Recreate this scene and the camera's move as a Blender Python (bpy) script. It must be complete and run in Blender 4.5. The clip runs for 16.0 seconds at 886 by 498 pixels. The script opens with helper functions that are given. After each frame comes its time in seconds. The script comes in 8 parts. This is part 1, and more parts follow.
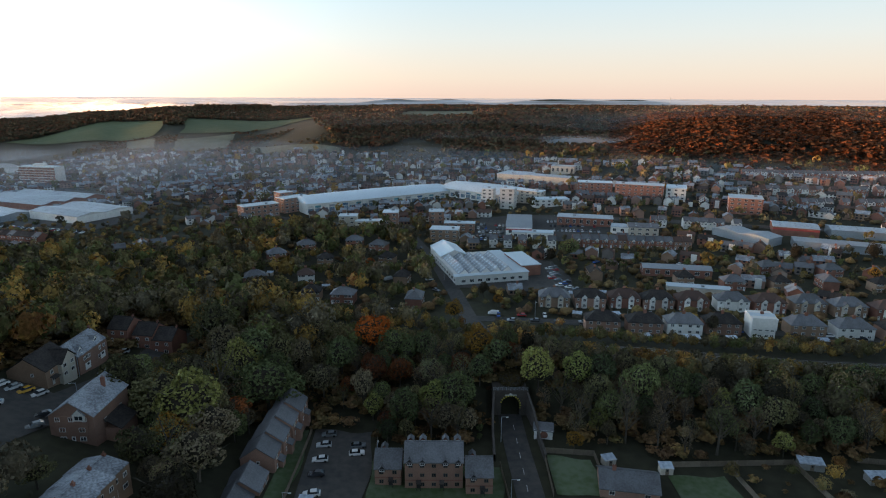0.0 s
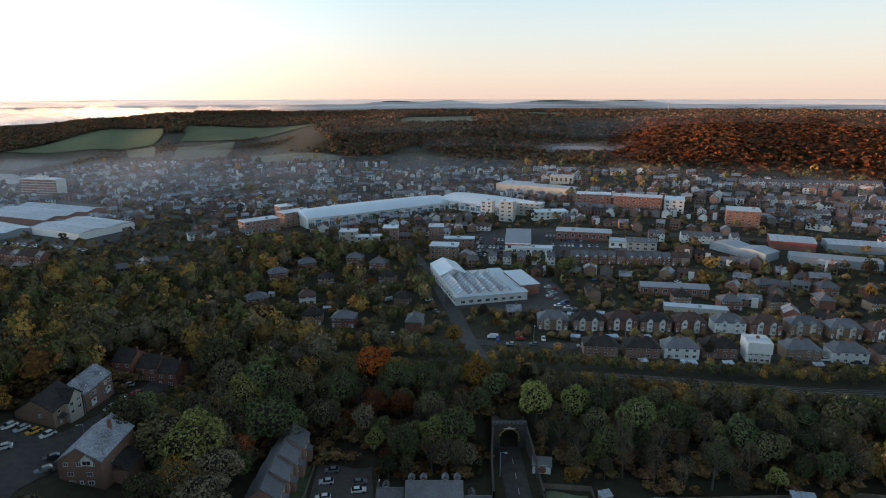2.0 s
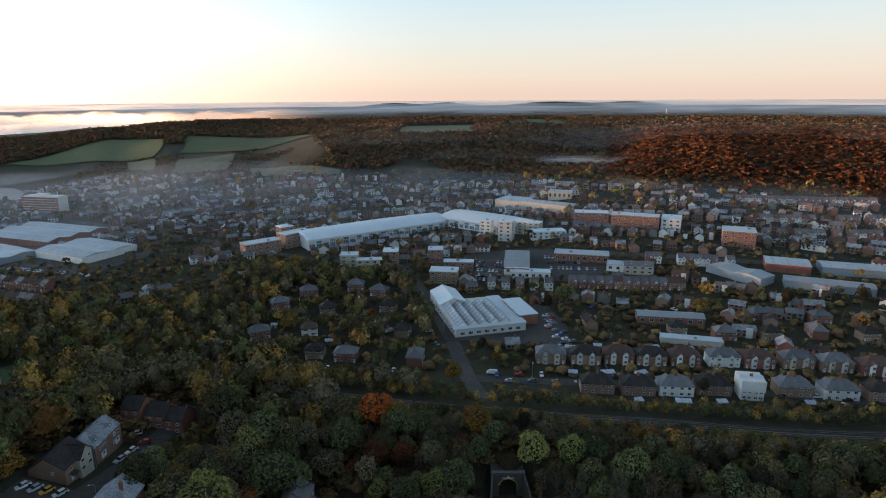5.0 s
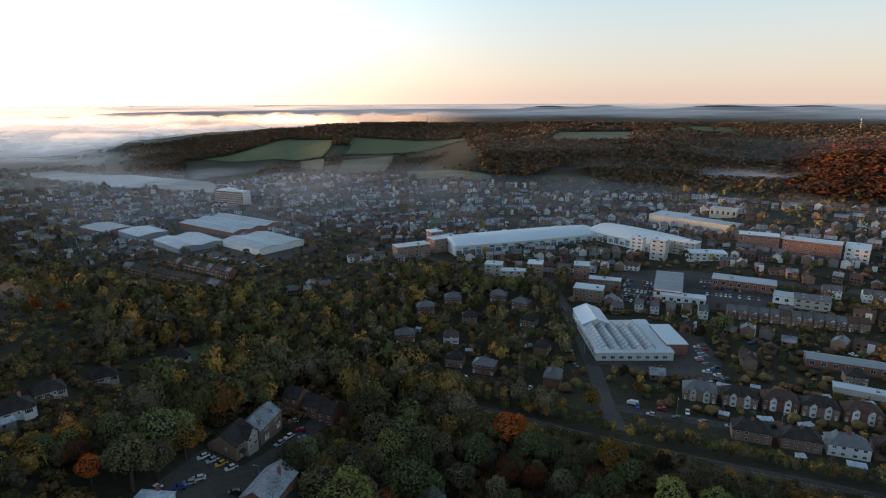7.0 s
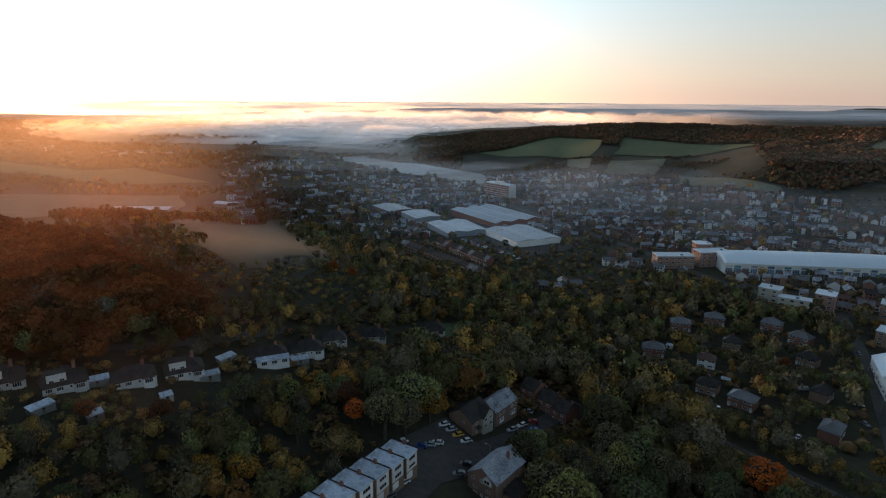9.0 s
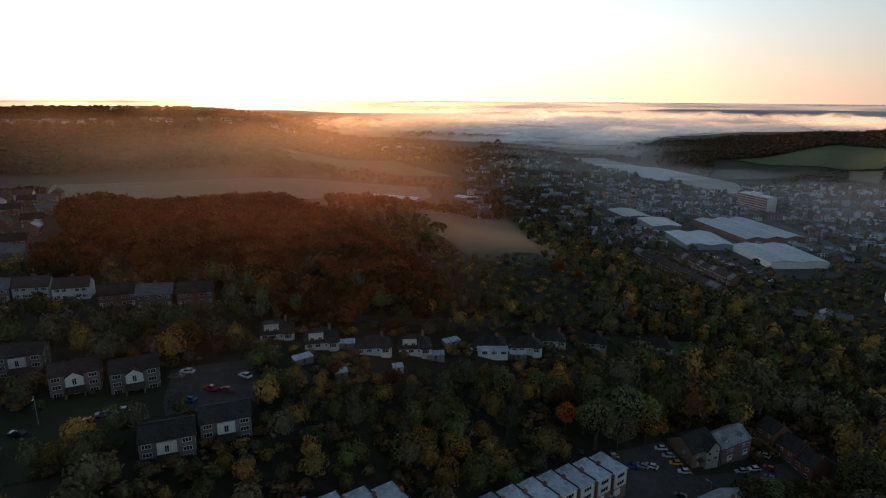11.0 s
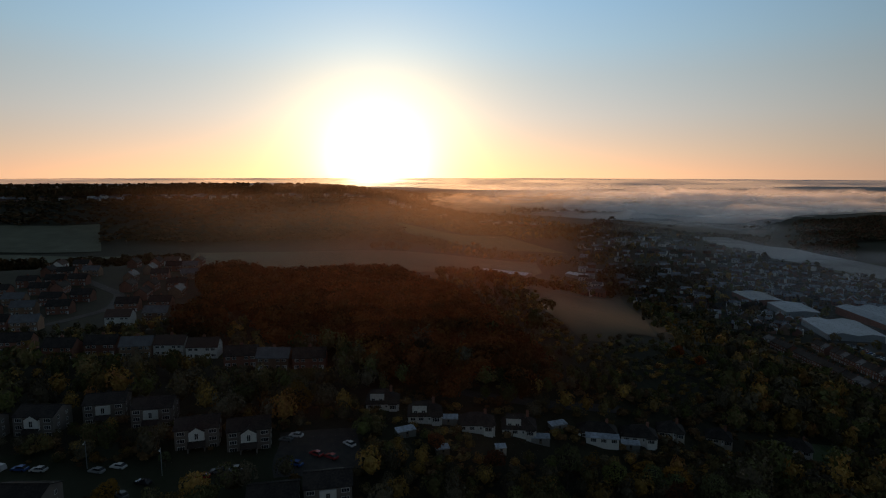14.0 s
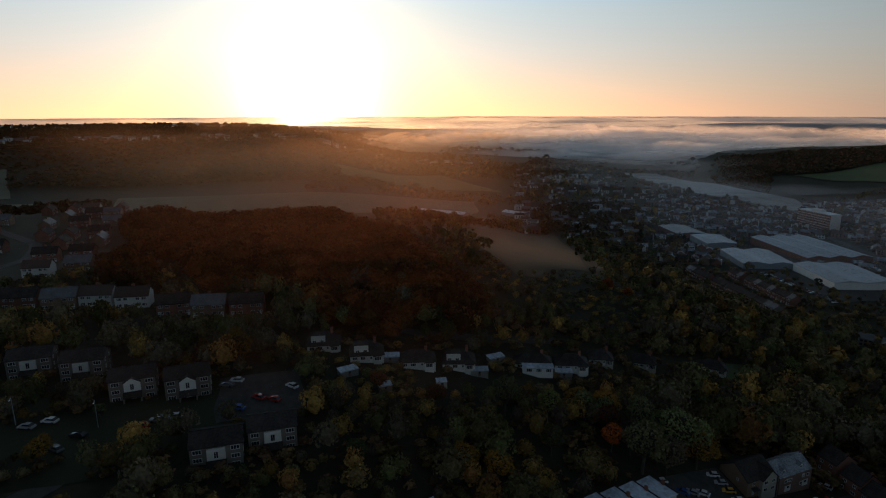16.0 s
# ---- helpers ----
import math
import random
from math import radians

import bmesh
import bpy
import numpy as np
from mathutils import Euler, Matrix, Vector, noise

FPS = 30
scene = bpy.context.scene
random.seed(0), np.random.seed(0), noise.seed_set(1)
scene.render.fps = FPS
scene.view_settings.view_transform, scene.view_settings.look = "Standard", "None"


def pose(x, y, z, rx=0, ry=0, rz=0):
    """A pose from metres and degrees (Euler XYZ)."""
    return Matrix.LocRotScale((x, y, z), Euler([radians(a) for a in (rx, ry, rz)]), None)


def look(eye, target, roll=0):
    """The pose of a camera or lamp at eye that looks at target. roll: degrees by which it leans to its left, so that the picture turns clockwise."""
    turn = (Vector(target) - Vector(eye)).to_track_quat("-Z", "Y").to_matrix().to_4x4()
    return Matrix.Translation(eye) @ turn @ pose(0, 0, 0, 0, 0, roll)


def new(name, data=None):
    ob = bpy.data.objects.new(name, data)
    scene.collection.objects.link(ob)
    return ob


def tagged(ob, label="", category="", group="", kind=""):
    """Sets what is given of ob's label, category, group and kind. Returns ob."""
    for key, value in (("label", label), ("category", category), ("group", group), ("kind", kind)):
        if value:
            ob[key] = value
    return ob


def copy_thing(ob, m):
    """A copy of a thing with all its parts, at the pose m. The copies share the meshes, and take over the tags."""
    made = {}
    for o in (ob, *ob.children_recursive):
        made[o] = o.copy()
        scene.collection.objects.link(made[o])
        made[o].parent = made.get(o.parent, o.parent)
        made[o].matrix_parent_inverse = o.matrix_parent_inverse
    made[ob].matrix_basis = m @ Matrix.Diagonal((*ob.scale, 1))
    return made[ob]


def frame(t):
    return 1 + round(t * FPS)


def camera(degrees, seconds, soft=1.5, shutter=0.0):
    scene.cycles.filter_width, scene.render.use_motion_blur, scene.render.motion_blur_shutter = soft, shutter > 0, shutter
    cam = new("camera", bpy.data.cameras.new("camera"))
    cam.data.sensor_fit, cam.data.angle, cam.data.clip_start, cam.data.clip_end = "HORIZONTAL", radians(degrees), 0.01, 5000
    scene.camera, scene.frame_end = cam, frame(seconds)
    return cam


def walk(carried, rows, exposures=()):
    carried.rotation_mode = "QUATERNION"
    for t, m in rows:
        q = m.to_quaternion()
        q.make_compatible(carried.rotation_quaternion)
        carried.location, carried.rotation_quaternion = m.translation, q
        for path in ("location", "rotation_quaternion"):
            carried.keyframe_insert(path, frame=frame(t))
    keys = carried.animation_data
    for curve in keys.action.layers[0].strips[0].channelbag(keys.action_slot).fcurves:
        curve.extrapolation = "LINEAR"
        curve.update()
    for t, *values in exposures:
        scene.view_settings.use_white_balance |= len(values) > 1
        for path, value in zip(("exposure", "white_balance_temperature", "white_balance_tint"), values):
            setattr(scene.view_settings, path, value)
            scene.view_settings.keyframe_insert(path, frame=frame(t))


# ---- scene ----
cam = camera(73.90, 16.0, soft=1.1)
# seconds, x, y, z, heading to the left, pitch, lean
ROWS = [
    (0.0, -1.87, -0.28, 70.79, -0.17, -14.46, -0.23),
    (0.5, -1.75, -0.31, 73.62, -0.16, -14.46, -0.13),
    (1.0, -1.62, -0.36, 76.61, -0.18, -14.48, -0.05),
    (1.5, -1.61, -0.42, 79.64, -0.22, -14.49, -0.00),
    (2.0, -1.51, -0.43, 82.59, -0.23, -14.51, 0.10),
    (2.5, -1.40, -0.43, 85.58, -0.25, -14.53, 0.17),
    (3.0, -1.33, -0.46, 88.62, -0.27, -14.54, 0.24),
    (3.5, -1.29, -0.49, 91.68, -0.29, -14.55, 0.28),
    (4.0, -1.33, -0.63, 94.82, -0.34, -14.57, 0.34),
    (4.2, -1.35, -0.68, 96.06, -0.35, -14.57, 0.35),
    (5.0, -1.45, -0.90, 101.0, -0.35, -14.57, 0.37),
    (5.7, -1.54, -1.10, 105.2, -0.33, -14.56, 0.38),
    (6.1, -1.59, -1.26, 107.7, 0.10, -14.55, 0.38),
    (6.3, -1.62, -1.32, 108.25, 1.70, -14.55, 0.38),
    (6.5, -1.64, -1.38, 108.52, 5.35, -14.54, 0.38),
    (7.0, -1.42, -1.82, 108.83, 14.18, -14.38, 0.20),
    (7.5, -0.95, -2.01, 109.02, 21.04, -14.38, 0.04),
    (8.0, -0.49, -1.95, 109.11, 27.25, -14.45, -0.06),
    (8.5, -0.17, -1.91, 109.00, 33.60, -14.48, -0.19),
    (9.0, -0.08, -1.98, 109.07, 39.69, -14.55, -0.33),
    (9.5, 0.03, -2.07, 109.15, 45.44, -14.58, -0.36),
    (10.0, 0.19, -2.19, 109.24, 51.15, -14.64, -0.41),
    (10.2, 0.26, -2.14, 109.28, 53.45, -14.65, -0.40),
    (11.2, 0.68, -1.85, 109.45, 64.60, -14.66, -0.28),
    (11.8, 0.95, -1.65, 109.58, 70.15, -14.65, -0.20),
    (12.3, 1.16, -1.50, 109.67, 72.65, -14.64, -0.13),
    (12.5, 1.20, -1.47, 109.68, 73.16, -14.64, -0.12),
    (13.0, 1.20, -1.47, 109.68, 73.19, -11.56, -0.12),
    (13.5, 1.18, -1.47, 109.67, 73.22, -7.56, -0.11),
    (14.0, 1.18, -1.47, 109.67, 73.23, -7.43, -0.10),
    (14.5, 1.20, -1.47, 109.68, 73.29, -10.39, -0.10),
    (15.0, 1.21, -1.47, 109.68, 73.31, -13.24, -0.02),
    (15.5, 1.19, -1.46, 109.68, 73.19, -13.21, 0.01),
    (15.6, 1.19, -1.46, 109.68, 72.05, -13.21, 0.02),
    (15.8, 1.20, -1.46, 109.68, 69.50, -13.22, 0.07),
    (16.0, 1.21, -1.47, 109.68, 67.07, -13.24, 0.12),
]
# the picture is darkened towards the sun
BASE = 1.3
EXPOSURES = [(t, BASE + s) for t, s in ((0.0, 0.12), (6.3, 0.05), (8.0, -0.26), (9.0, -0.46), (9.5, -0.58), (10.2, -0.7), (12.4, -1.45), (13.0, -1.5), (13.6, -2.15), (14.2, -2.26), (15.0, -2.16), (16.0, -1.93))]
walk(cam, [(t, pose(x, y, z, 90 + pitch, lean, yaw)) for t, x, y, z, yaw, pitch, lean in ROWS], EXPOSURES)

# many thin veils of mist and painted glow lie behind one another
scene.cycles.transparent_max_bounces = 40

# ---- sky, sun ----
SUN_AZ, SUN_EL = 79.5, 0.9  # degrees left of +y, degrees up
world = bpy.data.worlds.new("dawn")
scene.world = world
world.use_nodes = True
wn, wl = world.node_tree.nodes, world.node_tree.links
sky = wn.new("ShaderNodeTexSky")
sky.sky_type, sky.sun_disc = "NISHITA", False
sky.sun_elevation, sky.sun_rotation = radians(SUN_EL), radians(-SUN_AZ)
sky.altitude, sky.air_density, sky.dust_density, sky.ozone_density = 100, 1.0, 1.0, 1.5
# clear dawn air: the sky model, the bright haze along the horizon and the glow round the sun
sun_way = Vector((-math.sin(radians(SUN_AZ)), math.cos(radians(SUN_AZ)), math.tan(radians(SUN_EL)))).normalized()
coord = wn.new("ShaderNodeTexCoord").outputs["Generated"]
split = wn.new("ShaderNodeSeparateXYZ")
wl.new(coord, split.inputs[0])
haze = wn.new("ShaderNodeValToRGB")
cr = haze.color_ramp
for place_, col in ((0.0, (0.365, 0.282, 0.235)), (0.03, (0.345, 0.308, 0.268)), (0.09, (0.30, 0.32, 0.325)), (0.15, (0.25, 0.31, 0.345)), (0.20, (0.205, 0.315, 0.40)), (0.27, (0.165, 0.295, 0.43)), (0.42, (0.102, 0.138, 0.176)), (1.0, (0.056, 0.072, 0.098))):
    e = cr.elements[0] if place_ == 0.0 else cr.elements[-1] if place_ == 1.0 else cr.elements.new(place_)
    e.color = (*col, 1)
wl.new(split.outputs["Z"], haze.inputs[0])
dot = wn.new("ShaderNodeVectorMath")
dot.operation, dot.inputs[1].default_value = "DOT_PRODUCT", sun_way
wl.new(coord, dot.inputs[0])
sunward = wn.new("ShaderNodeMath")
sunward.operation, sunward.inputs[1].default_value = "MAXIMUM", 0.0
wl.new(dot.outputs["Value"], sunward.inputs[0])
cube = wn.new("ShaderNodeMath")
cube.operation, cube.inputs[1].default_value = "POWER", 3.0
wl.new(sunward.outputs[0], cube.inputs[0])
toward = wn.new("ShaderNodeVectorMath")
toward.operation, toward.inputs[1].default_value, toward.inputs[2].default_value = "MULTIPLY_ADD", (2.95, 2.8, 2.7), (0.9, 0.9, 0.9)
wl.new(cube.outputs[0], toward.inputs[0])
dim = wn.new("ShaderNodeVectorMath")
dim.operation = "MULTIPLY"
wl.new(haze.outputs["Color"], dim.inputs[0])
wl.new(toward.outputs[0], dim.inputs[1])
total = dim.outputs[0]
sky_part = wn.new("ShaderNodeVectorMath")
sky_part.operation = "SCALE"
sky_part.inputs["Scale"].default_value = 0.05
wl.new(sky.outputs[0], sky_part.inputs[0])
glows = [sky_part.outputs[0]]
for power, col in ((30.0, (0.26, 0.19, 0.07)), (70.0, (0.80, 0.60, 0.27)), (160.0, (1.4, 1.1, 0.58)), (400.0, (3.0, 2.6, 1.6)), (1200.0, (7.0, 6.0, 4.2))):
    near_sun = wn.new("ShaderNodeMath")
    near_sun.operation, near_sun.inputs[1].default_value = "MAXIMUM", 0.0
    wl.new(dot.outputs["Value"], near_sun.inputs[0])
    p = wn.new("ShaderNodeMath")
    p.operation, p.inputs[1].default_value = "POWER", power
    wl.new(near_sun.outputs[0], p.inputs[0])
    g = wn.new("ShaderNodeVectorMath")
    g.operation, g.inputs[0].default_value = "SCALE", col
    wl.new(p.outputs[0], g.inputs["Scale"])
    glows.append(g.outputs[0])
# a golden band low along the horizon round the sunrise
low = wn.new("ShaderNodeMath")
low.operation, low.use_clamp, low.inputs[0].default_value = "SUBTRACT", True, 1.0
wl.new(split.outputs["Z"], low.inputs[1])
band = wn.new("ShaderNodeMath")
band.operation, band.inputs[1].default_value = "POWER", 26.0
wl.new(low.outputs[0], band.inputs[0])
east = wn.new("ShaderNodeMath")
east.operation, east.inputs[1].default_value = "POWER", 5.0
wl.new(sunward.outputs[0], east.inputs[0])
gold = wn.new("ShaderNodeMath")
gold.operation = "MULTIPLY"
wl.new(band.outputs[0], gold.inputs[0])
wl.new(east.outputs[0], gold.inputs[1])
g = wn.new("ShaderNodeVectorMath")
g.operation, g.inputs[0].default_value = "SCALE", (1.5, 0.58, 0.0)
wl.new(gold.outputs[0], g.inputs["Scale"])
glows.append(g.outputs[0])
for g in glows:
    add = wn.new("ShaderNodeVectorMath")
    add.operation = "ADD"
    wl.new(total, add.inputs[0])
    wl.new(g, add.inputs[1])
    total = add.outputs[0]
wn["Background"].inputs["Strength"].default_value = 1.0
wl.new(total, wn["Background"].inputs["Color"])
sun = new("sun", bpy.data.lights.new("sun", "SUN"))
sun.data.energy, sun.data.angle, sun.data.color = 5.0, radians(3), (1.0, 0.54, 0.26)
sun.matrix_world = look(sun_way * 500, (0, 0, 0))

# ---- materials ----
def material(name, colour, rough=0.85, second=None, fine=2.0, coarse=0.15, bump=0.15, metal=0.0, per_object=0.12, island=0.0, world_space=False, sharp=0.3):
    """A surface whose colour wanders to a second colour at two scales, with fine relief."""
    m = bpy.data.materials.new(name)
    m.use_nodes = True
    n, l = m.node_tree.nodes, m.node_tree.links
    b = n["Principled BSDF"]
    b.inputs["Roughness"].default_value, b.inputs["Metallic"].default_value = rough, metal
    if rough > 0.6:
        b.inputs["Specular IOR Level"].default_value = 0.2
    second = second or tuple(c * 0.6 for c in colour)
    where = n.new("ShaderNodeNewGeometry").outputs["Position"] if world_space else n.new("ShaderNodeTexCoord").outputs["Object"]
    mixes = []
    for scale, detail in ((fine, 6.0), (coarse, 4.0)):
        t = n.new("ShaderNodeTexNoise")
        t.inputs["Scale"].default_value, t.inputs["Detail"].default_value = scale, detail
        l.new(where, t.inputs["Vector"])
        mixes.append(t.outputs["Fac"])
    add = n.new("ShaderNodeMath")
    add.operation = "ADD"
    l.new(mixes[0], add.inputs[0])
    l.new(mixes[1], add.inputs[1])
    span = n.new("ShaderNodeMapRange")
    span.inputs["From Min"].default_value, span.inputs["From Max"].default_value = 1 - sharp, 1 + sharp
    l.new(add.outputs[0], span.inputs["Value"])
    mix = n.new("ShaderNodeMix")
    mix.data_type = "RGBA"
    mix.inputs["A"].default_value, mix.inputs["B"].default_value = (*colour, 1), (*second, 1)
    l.new(span.outputs[0], mix.inputs["Factor"])
    out = mix.outputs["Result"]
    if per_object or island:
        hsv = n.new("ShaderNodeHueSaturation")
        rnd = n.new("ShaderNodeObjectInfo").outputs["Random"] if per_object else n.new("ShaderNodeNewGeometry").outputs["Random Per Island"]
        val = n.new("ShaderNodeMapRange")
        k = per_object or island
        val.inputs["To Min"].default_value, val.inputs["To Max"].default_value = 1 - k * 1.6, 1 + k * 1.6
        l.new(rnd, val.inputs["Value"])
        l.new(val.outputs[0], hsv.inputs["Value"])
        l.new(out, hsv.inputs["Color"])
        out = hsv.outputs["Color"]
    l.new(out, b.inputs["Base Color"])
    if bump:
        bp = n.new("ShaderNodeBump")
        bp.inputs["Strength"].default_value, bp.inputs["Distance"].default_value = bump, 0.05
        l.new(mixes[0], bp.inputs["Height"])
        l.new(bp.outputs[0], b.inputs["Normal"])
    return m


def foliage(name, colours, joined=False, patch=0.02):
    """Leaves: a ramp of autumn colours, picked by tree and, within it, by leaf clump."""
    m = bpy.data.materials.new(name)
    m.use_nodes = True
    n, l = m.node_tree.nodes, m.node_tree.links
    b = n["Principled BSDF"]
    b.inputs["Roughness"].default_value = 0.9
    b.inputs["Specular IOR Level"].default_value = 0.08
    geo, info = n.new("ShaderNodeNewGeometry"), n.new("ShaderNodeObjectInfo")
    noise_node = n.new("ShaderNodeTexNoise")
    noise_node.inputs["Scale"].default_value, noise_node.inputs["Detail"].default_value = patch, 3.0
    l.new(geo.outputs["Position"], noise_node.inputs["Vector"])
    mul = n.new("ShaderNodeMath")
    mul.operation, mul.inputs[1].default_value = "MULTIPLY", (0.14 if joined else 0.16)
    l.new(geo.outputs["Random Per Island"], mul.inputs[0])
    mul2 = n.new("ShaderNodeMath")
    mul2.operation, mul2.inputs[1].default_value = "MULTIPLY_ADD", (0.45 if joined else 0.7)
    which = info.outputs["Random"]
    if joined:  # each tree of a wood has its own tone
        tone = n.new("ShaderNodeAttribute")
        tone.attribute_name = "tone"
        blend = n.new("ShaderNodeMath")
        blend.operation, blend.inputs[1].default_value = "MULTIPLY_ADD", 1.75
        l.new(tone.outputs["Fac"], blend.inputs[0])
        l.new(noise_node.outputs["Fac"], blend.inputs[2])
        which = blend.outputs[0]
    l.new(which, mul2.inputs[0])
    l.new(mul.outputs[0], mul2.inputs[2])
    off = n.new("ShaderNodeMath")
    off.operation, off.inputs[1].default_value = "SUBTRACT", (0.14 if joined else 0.0)
    l.new(mul2.outputs[0], off.inputs[0])
    ramp = n.new("ShaderNodeValToRGB")
    cr = ramp.color_ramp
    while len(cr.elements) < len(colours):
        cr.elements.new(0.5)
    for i, c in enumerate(colours):
        cr.elements[i].position, cr.elements[i].color = i / (len(colours) - 1), (*c, 1)
    l.new(off.outputs[0], ramp.inputs[0])
    fine = n.new("ShaderNodeTexNoise")
    fine.inputs["Scale"].default_value, fine.inputs["Detail"].default_value = 1.1, 6.0
    l.new(geo.outputs["Position"], fine.inputs["Vector"])
    val = n.new("ShaderNodeMapRange")
    val.inputs["From Min"].default_value, val.inputs["From Max"].default_value = 0.3, 0.7
    far = joined and patch < 0.015
    val.inputs["To Min"].default_value, val.inputs["To Max"].default_value = (0.75, 1.2) if far else (0.62, 1.35)
    l.new(fine.outputs["Fac"], val.inputs["Value"])
    hsv = n.new("ShaderNodeHueSaturation")
    l.new(ramp.outputs[0], hsv.inputs["Color"])
    own = n.new("ShaderNodeMath")  # some trees are paler than others
    own.operation, own.inputs[1].default_value = "MULTIPLY", 7.13
    l.new(tone.outputs["Fac"] if joined else info.outputs["Random"], own.inputs[0])
    frac = n.new("ShaderNodeMath")
    frac.operation = "FRACT"
    l.new(own.outputs[0], frac.inputs[0])
    pale = n.new("ShaderNodeMapRange")
    pale.inputs["To Min"].default_value, pale.inputs["To Max"].default_value = (0.8, 1.15) if far else (0.55, 1.4)
    l.new(frac.outputs[0], pale.inputs["Value"])
    both = n.new("ShaderNodeMath")
    both.operation = "MULTIPLY"
    l.new(val.outputs[0], both.inputs[0])
    l.new(pale.outputs[0], both.inputs[1])
    l.new(both.outputs[0], hsv.inputs["Value"])
    l.new(hsv.outputs[0], b.inputs["Base Color"])
    bp = n.new("ShaderNodeBump")
    bp.inputs["Strength"].default_value, bp.inputs["Distance"].default_value = 0.8, 0.5
    l.new(fine.outputs["Fac"], bp.inputs["Height"])
    l.new(bp.outputs[0], b.inputs["Normal"])
    return m


def glassy(name, colour, rough=0.08):
    m = material(name, colour, rough, second=tuple(c * 1.6 + 0.01 for c in colour), fine=0.6, bump=0.0, per_object=0.25)
    return m


BRICK = material("brick_red", (0.30, 0.140, 0.100), 0.9, (0.19, 0.095, 0.072), fine=5, coarse=0.3)
BRICK_PALE = material("brick_buff", (0.30, 0.20, 0.14), 0.9, (0.21, 0.14, 0.10), fine=5, coarse=0.3)
BRICK_GREY = material("brick_grey", (0.24, 0.21, 0.19), 0.9, (0.17, 0.15, 0.135), fine=5, coarse=0.3)
BRICK_ORANGE = material("brick_orange", (0.34, 0.205, 0.155), 0.9, (0.24, 0.145, 0.112), fine=5, coarse=0.3)
WHITE = material("white_render", (0.74, 0.73, 0.70), 0.8, (0.60, 0.59, 0.56), fine=1.5, coarse=0.2)
CREAM = material("cream_render", (0.55, 0.50, 0.42), 0.8, (0.44, 0.40, 0.34), fine=1.5, coarse=0.2)
UPVC = material("white_frame", (0.72, 0.72, 0.70), 0.45, (0.6, 0.6, 0.58), bump=0.0)
GLASS = glassy("window_glass", (0.02, 0.024, 0.03))
GLASS_BLUE = glassy("blue_glazing", (0.10, 0.16, 0.22), 0.25)
TILE_SLATE = material("slate_tiles", (0.145, 0.15, 0.165), 0.6, (0.085, 0.086, 0.092), fine=2.5, coarse=0.3, bump=0.4, sharp=0.22)
TILE_DARK = material("dark_tiles", (0.026, 0.024, 0.024), 0.85, (0.055, 0.047, 0.043), fine=1.8, coarse=0.35, bump=0.4, sharp=0.18)
TILE_BROWN = material("brown_tiles", (0.12, 0.075, 0.06), 0.85, (0.08, 0.055, 0.05), fine=6, coarse=0.35, bump=0.4)
TILE_FROST = material("frosted_tiles", (0.33, 0.36, 0.40), 0.7, (0.13, 0.135, 0.15), fine=2.2, coarse=0.25, bump=0.4, sharp=0.2)
FLAT_FROST = material("frosted_flat_roof", (0.46, 0.53, 0.62), 0.7, (0.24, 0.28, 0.33), fine=0.9, coarse=0.2, bump=0.1, sharp=0.2)
METAL_ROOF = material("pale_metal_roof", (0.58, 0.66, 0.72), 0.5, (0.48, 0.56, 0.62), fine=1.0, coarse=0.05, bump=0.05)
SHED_ROOF = material("dull_metal_roof", (0.44, 0.50, 0.56), 0.55, (0.32, 0.37, 0.42), fine=0.5, coarse=0.05, bump=0.05, sharp=0.2)
METAL_GREY = material("grey_metal_sheet", (0.30, 0.33, 0.36), 0.55, (0.22, 0.245, 0.27), fine=1.0, coarse=0.06, bump=0.1)
CONCRETE = material("concrete", (0.30, 0.29, 0.27), 0.9, (0.20, 0.195, 0.185), fine=2, coarse=0.2)
ASPHALT = material("asphalt", (0.050, 0.049, 0.049), 0.85, (0.085, 0.078, 0.070), fine=0.5, coarse=0.06, world_space=True, per_object=0.05, sharp=0.2)
PAINT_WHITE = material("road_paint", (0.6, 0.6, 0.58), 0.7, bump=0.0, per_object=0.0)
# darker copy of the grass, with the slope's shade in its colour
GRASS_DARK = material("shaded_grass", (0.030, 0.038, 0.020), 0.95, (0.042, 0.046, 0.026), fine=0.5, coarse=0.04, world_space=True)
SOOTY = material("sooty_brick", (0.10, 0.085, 0.075), 0.9, (0.05, 0.045, 0.042), fine=4, coarse=0.3)
TILE_PALE = material("pale_frosty_slates", (0.40, 0.43, 0.47), 0.7, (0.17, 0.18, 0.20), fine=1.3, coarse=0.3, bump=0.4, sharp=0.15)
GRASS = material("frosty_grass", (0.062, 0.092, 0.036), 0.95, (0.105, 0.130, 0.080), fine=0.6, coarse=0.06, world_space=True, sharp=0.2)
FIELD = material("field_grass", (0.080, 0.100, 0.044), 0.95, (0.115, 0.128, 0.062), fine=0.08, coarse=0.006, world_space=True)
FIELD_DRY = material("stubble_field", (0.082, 0.062, 0.034), 0.95, (0.058, 0.047, 0.026), fine=0.06, coarse=0.01, world_space=True)
FIELD_FROST_HAZE = material("frosted_hazy_field", (0.15, 0.155, 0.105), 0.95, (0.10, 0.10, 0.065), fine=0.05, coarse=0.008, world_space=True)
FIELD_PALE = material("dry_pasture", (0.19, 0.165, 0.095), 0.95, (0.145, 0.135, 0.075), fine=0.07, coarse=0.01, world_space=True)
GROUND = material("scrub_ground", (0.052, 0.050, 0.029), 0.95, (0.028, 0.027, 0.018), fine=0.35, coarse=0.02, world_space=True, per_object=0)
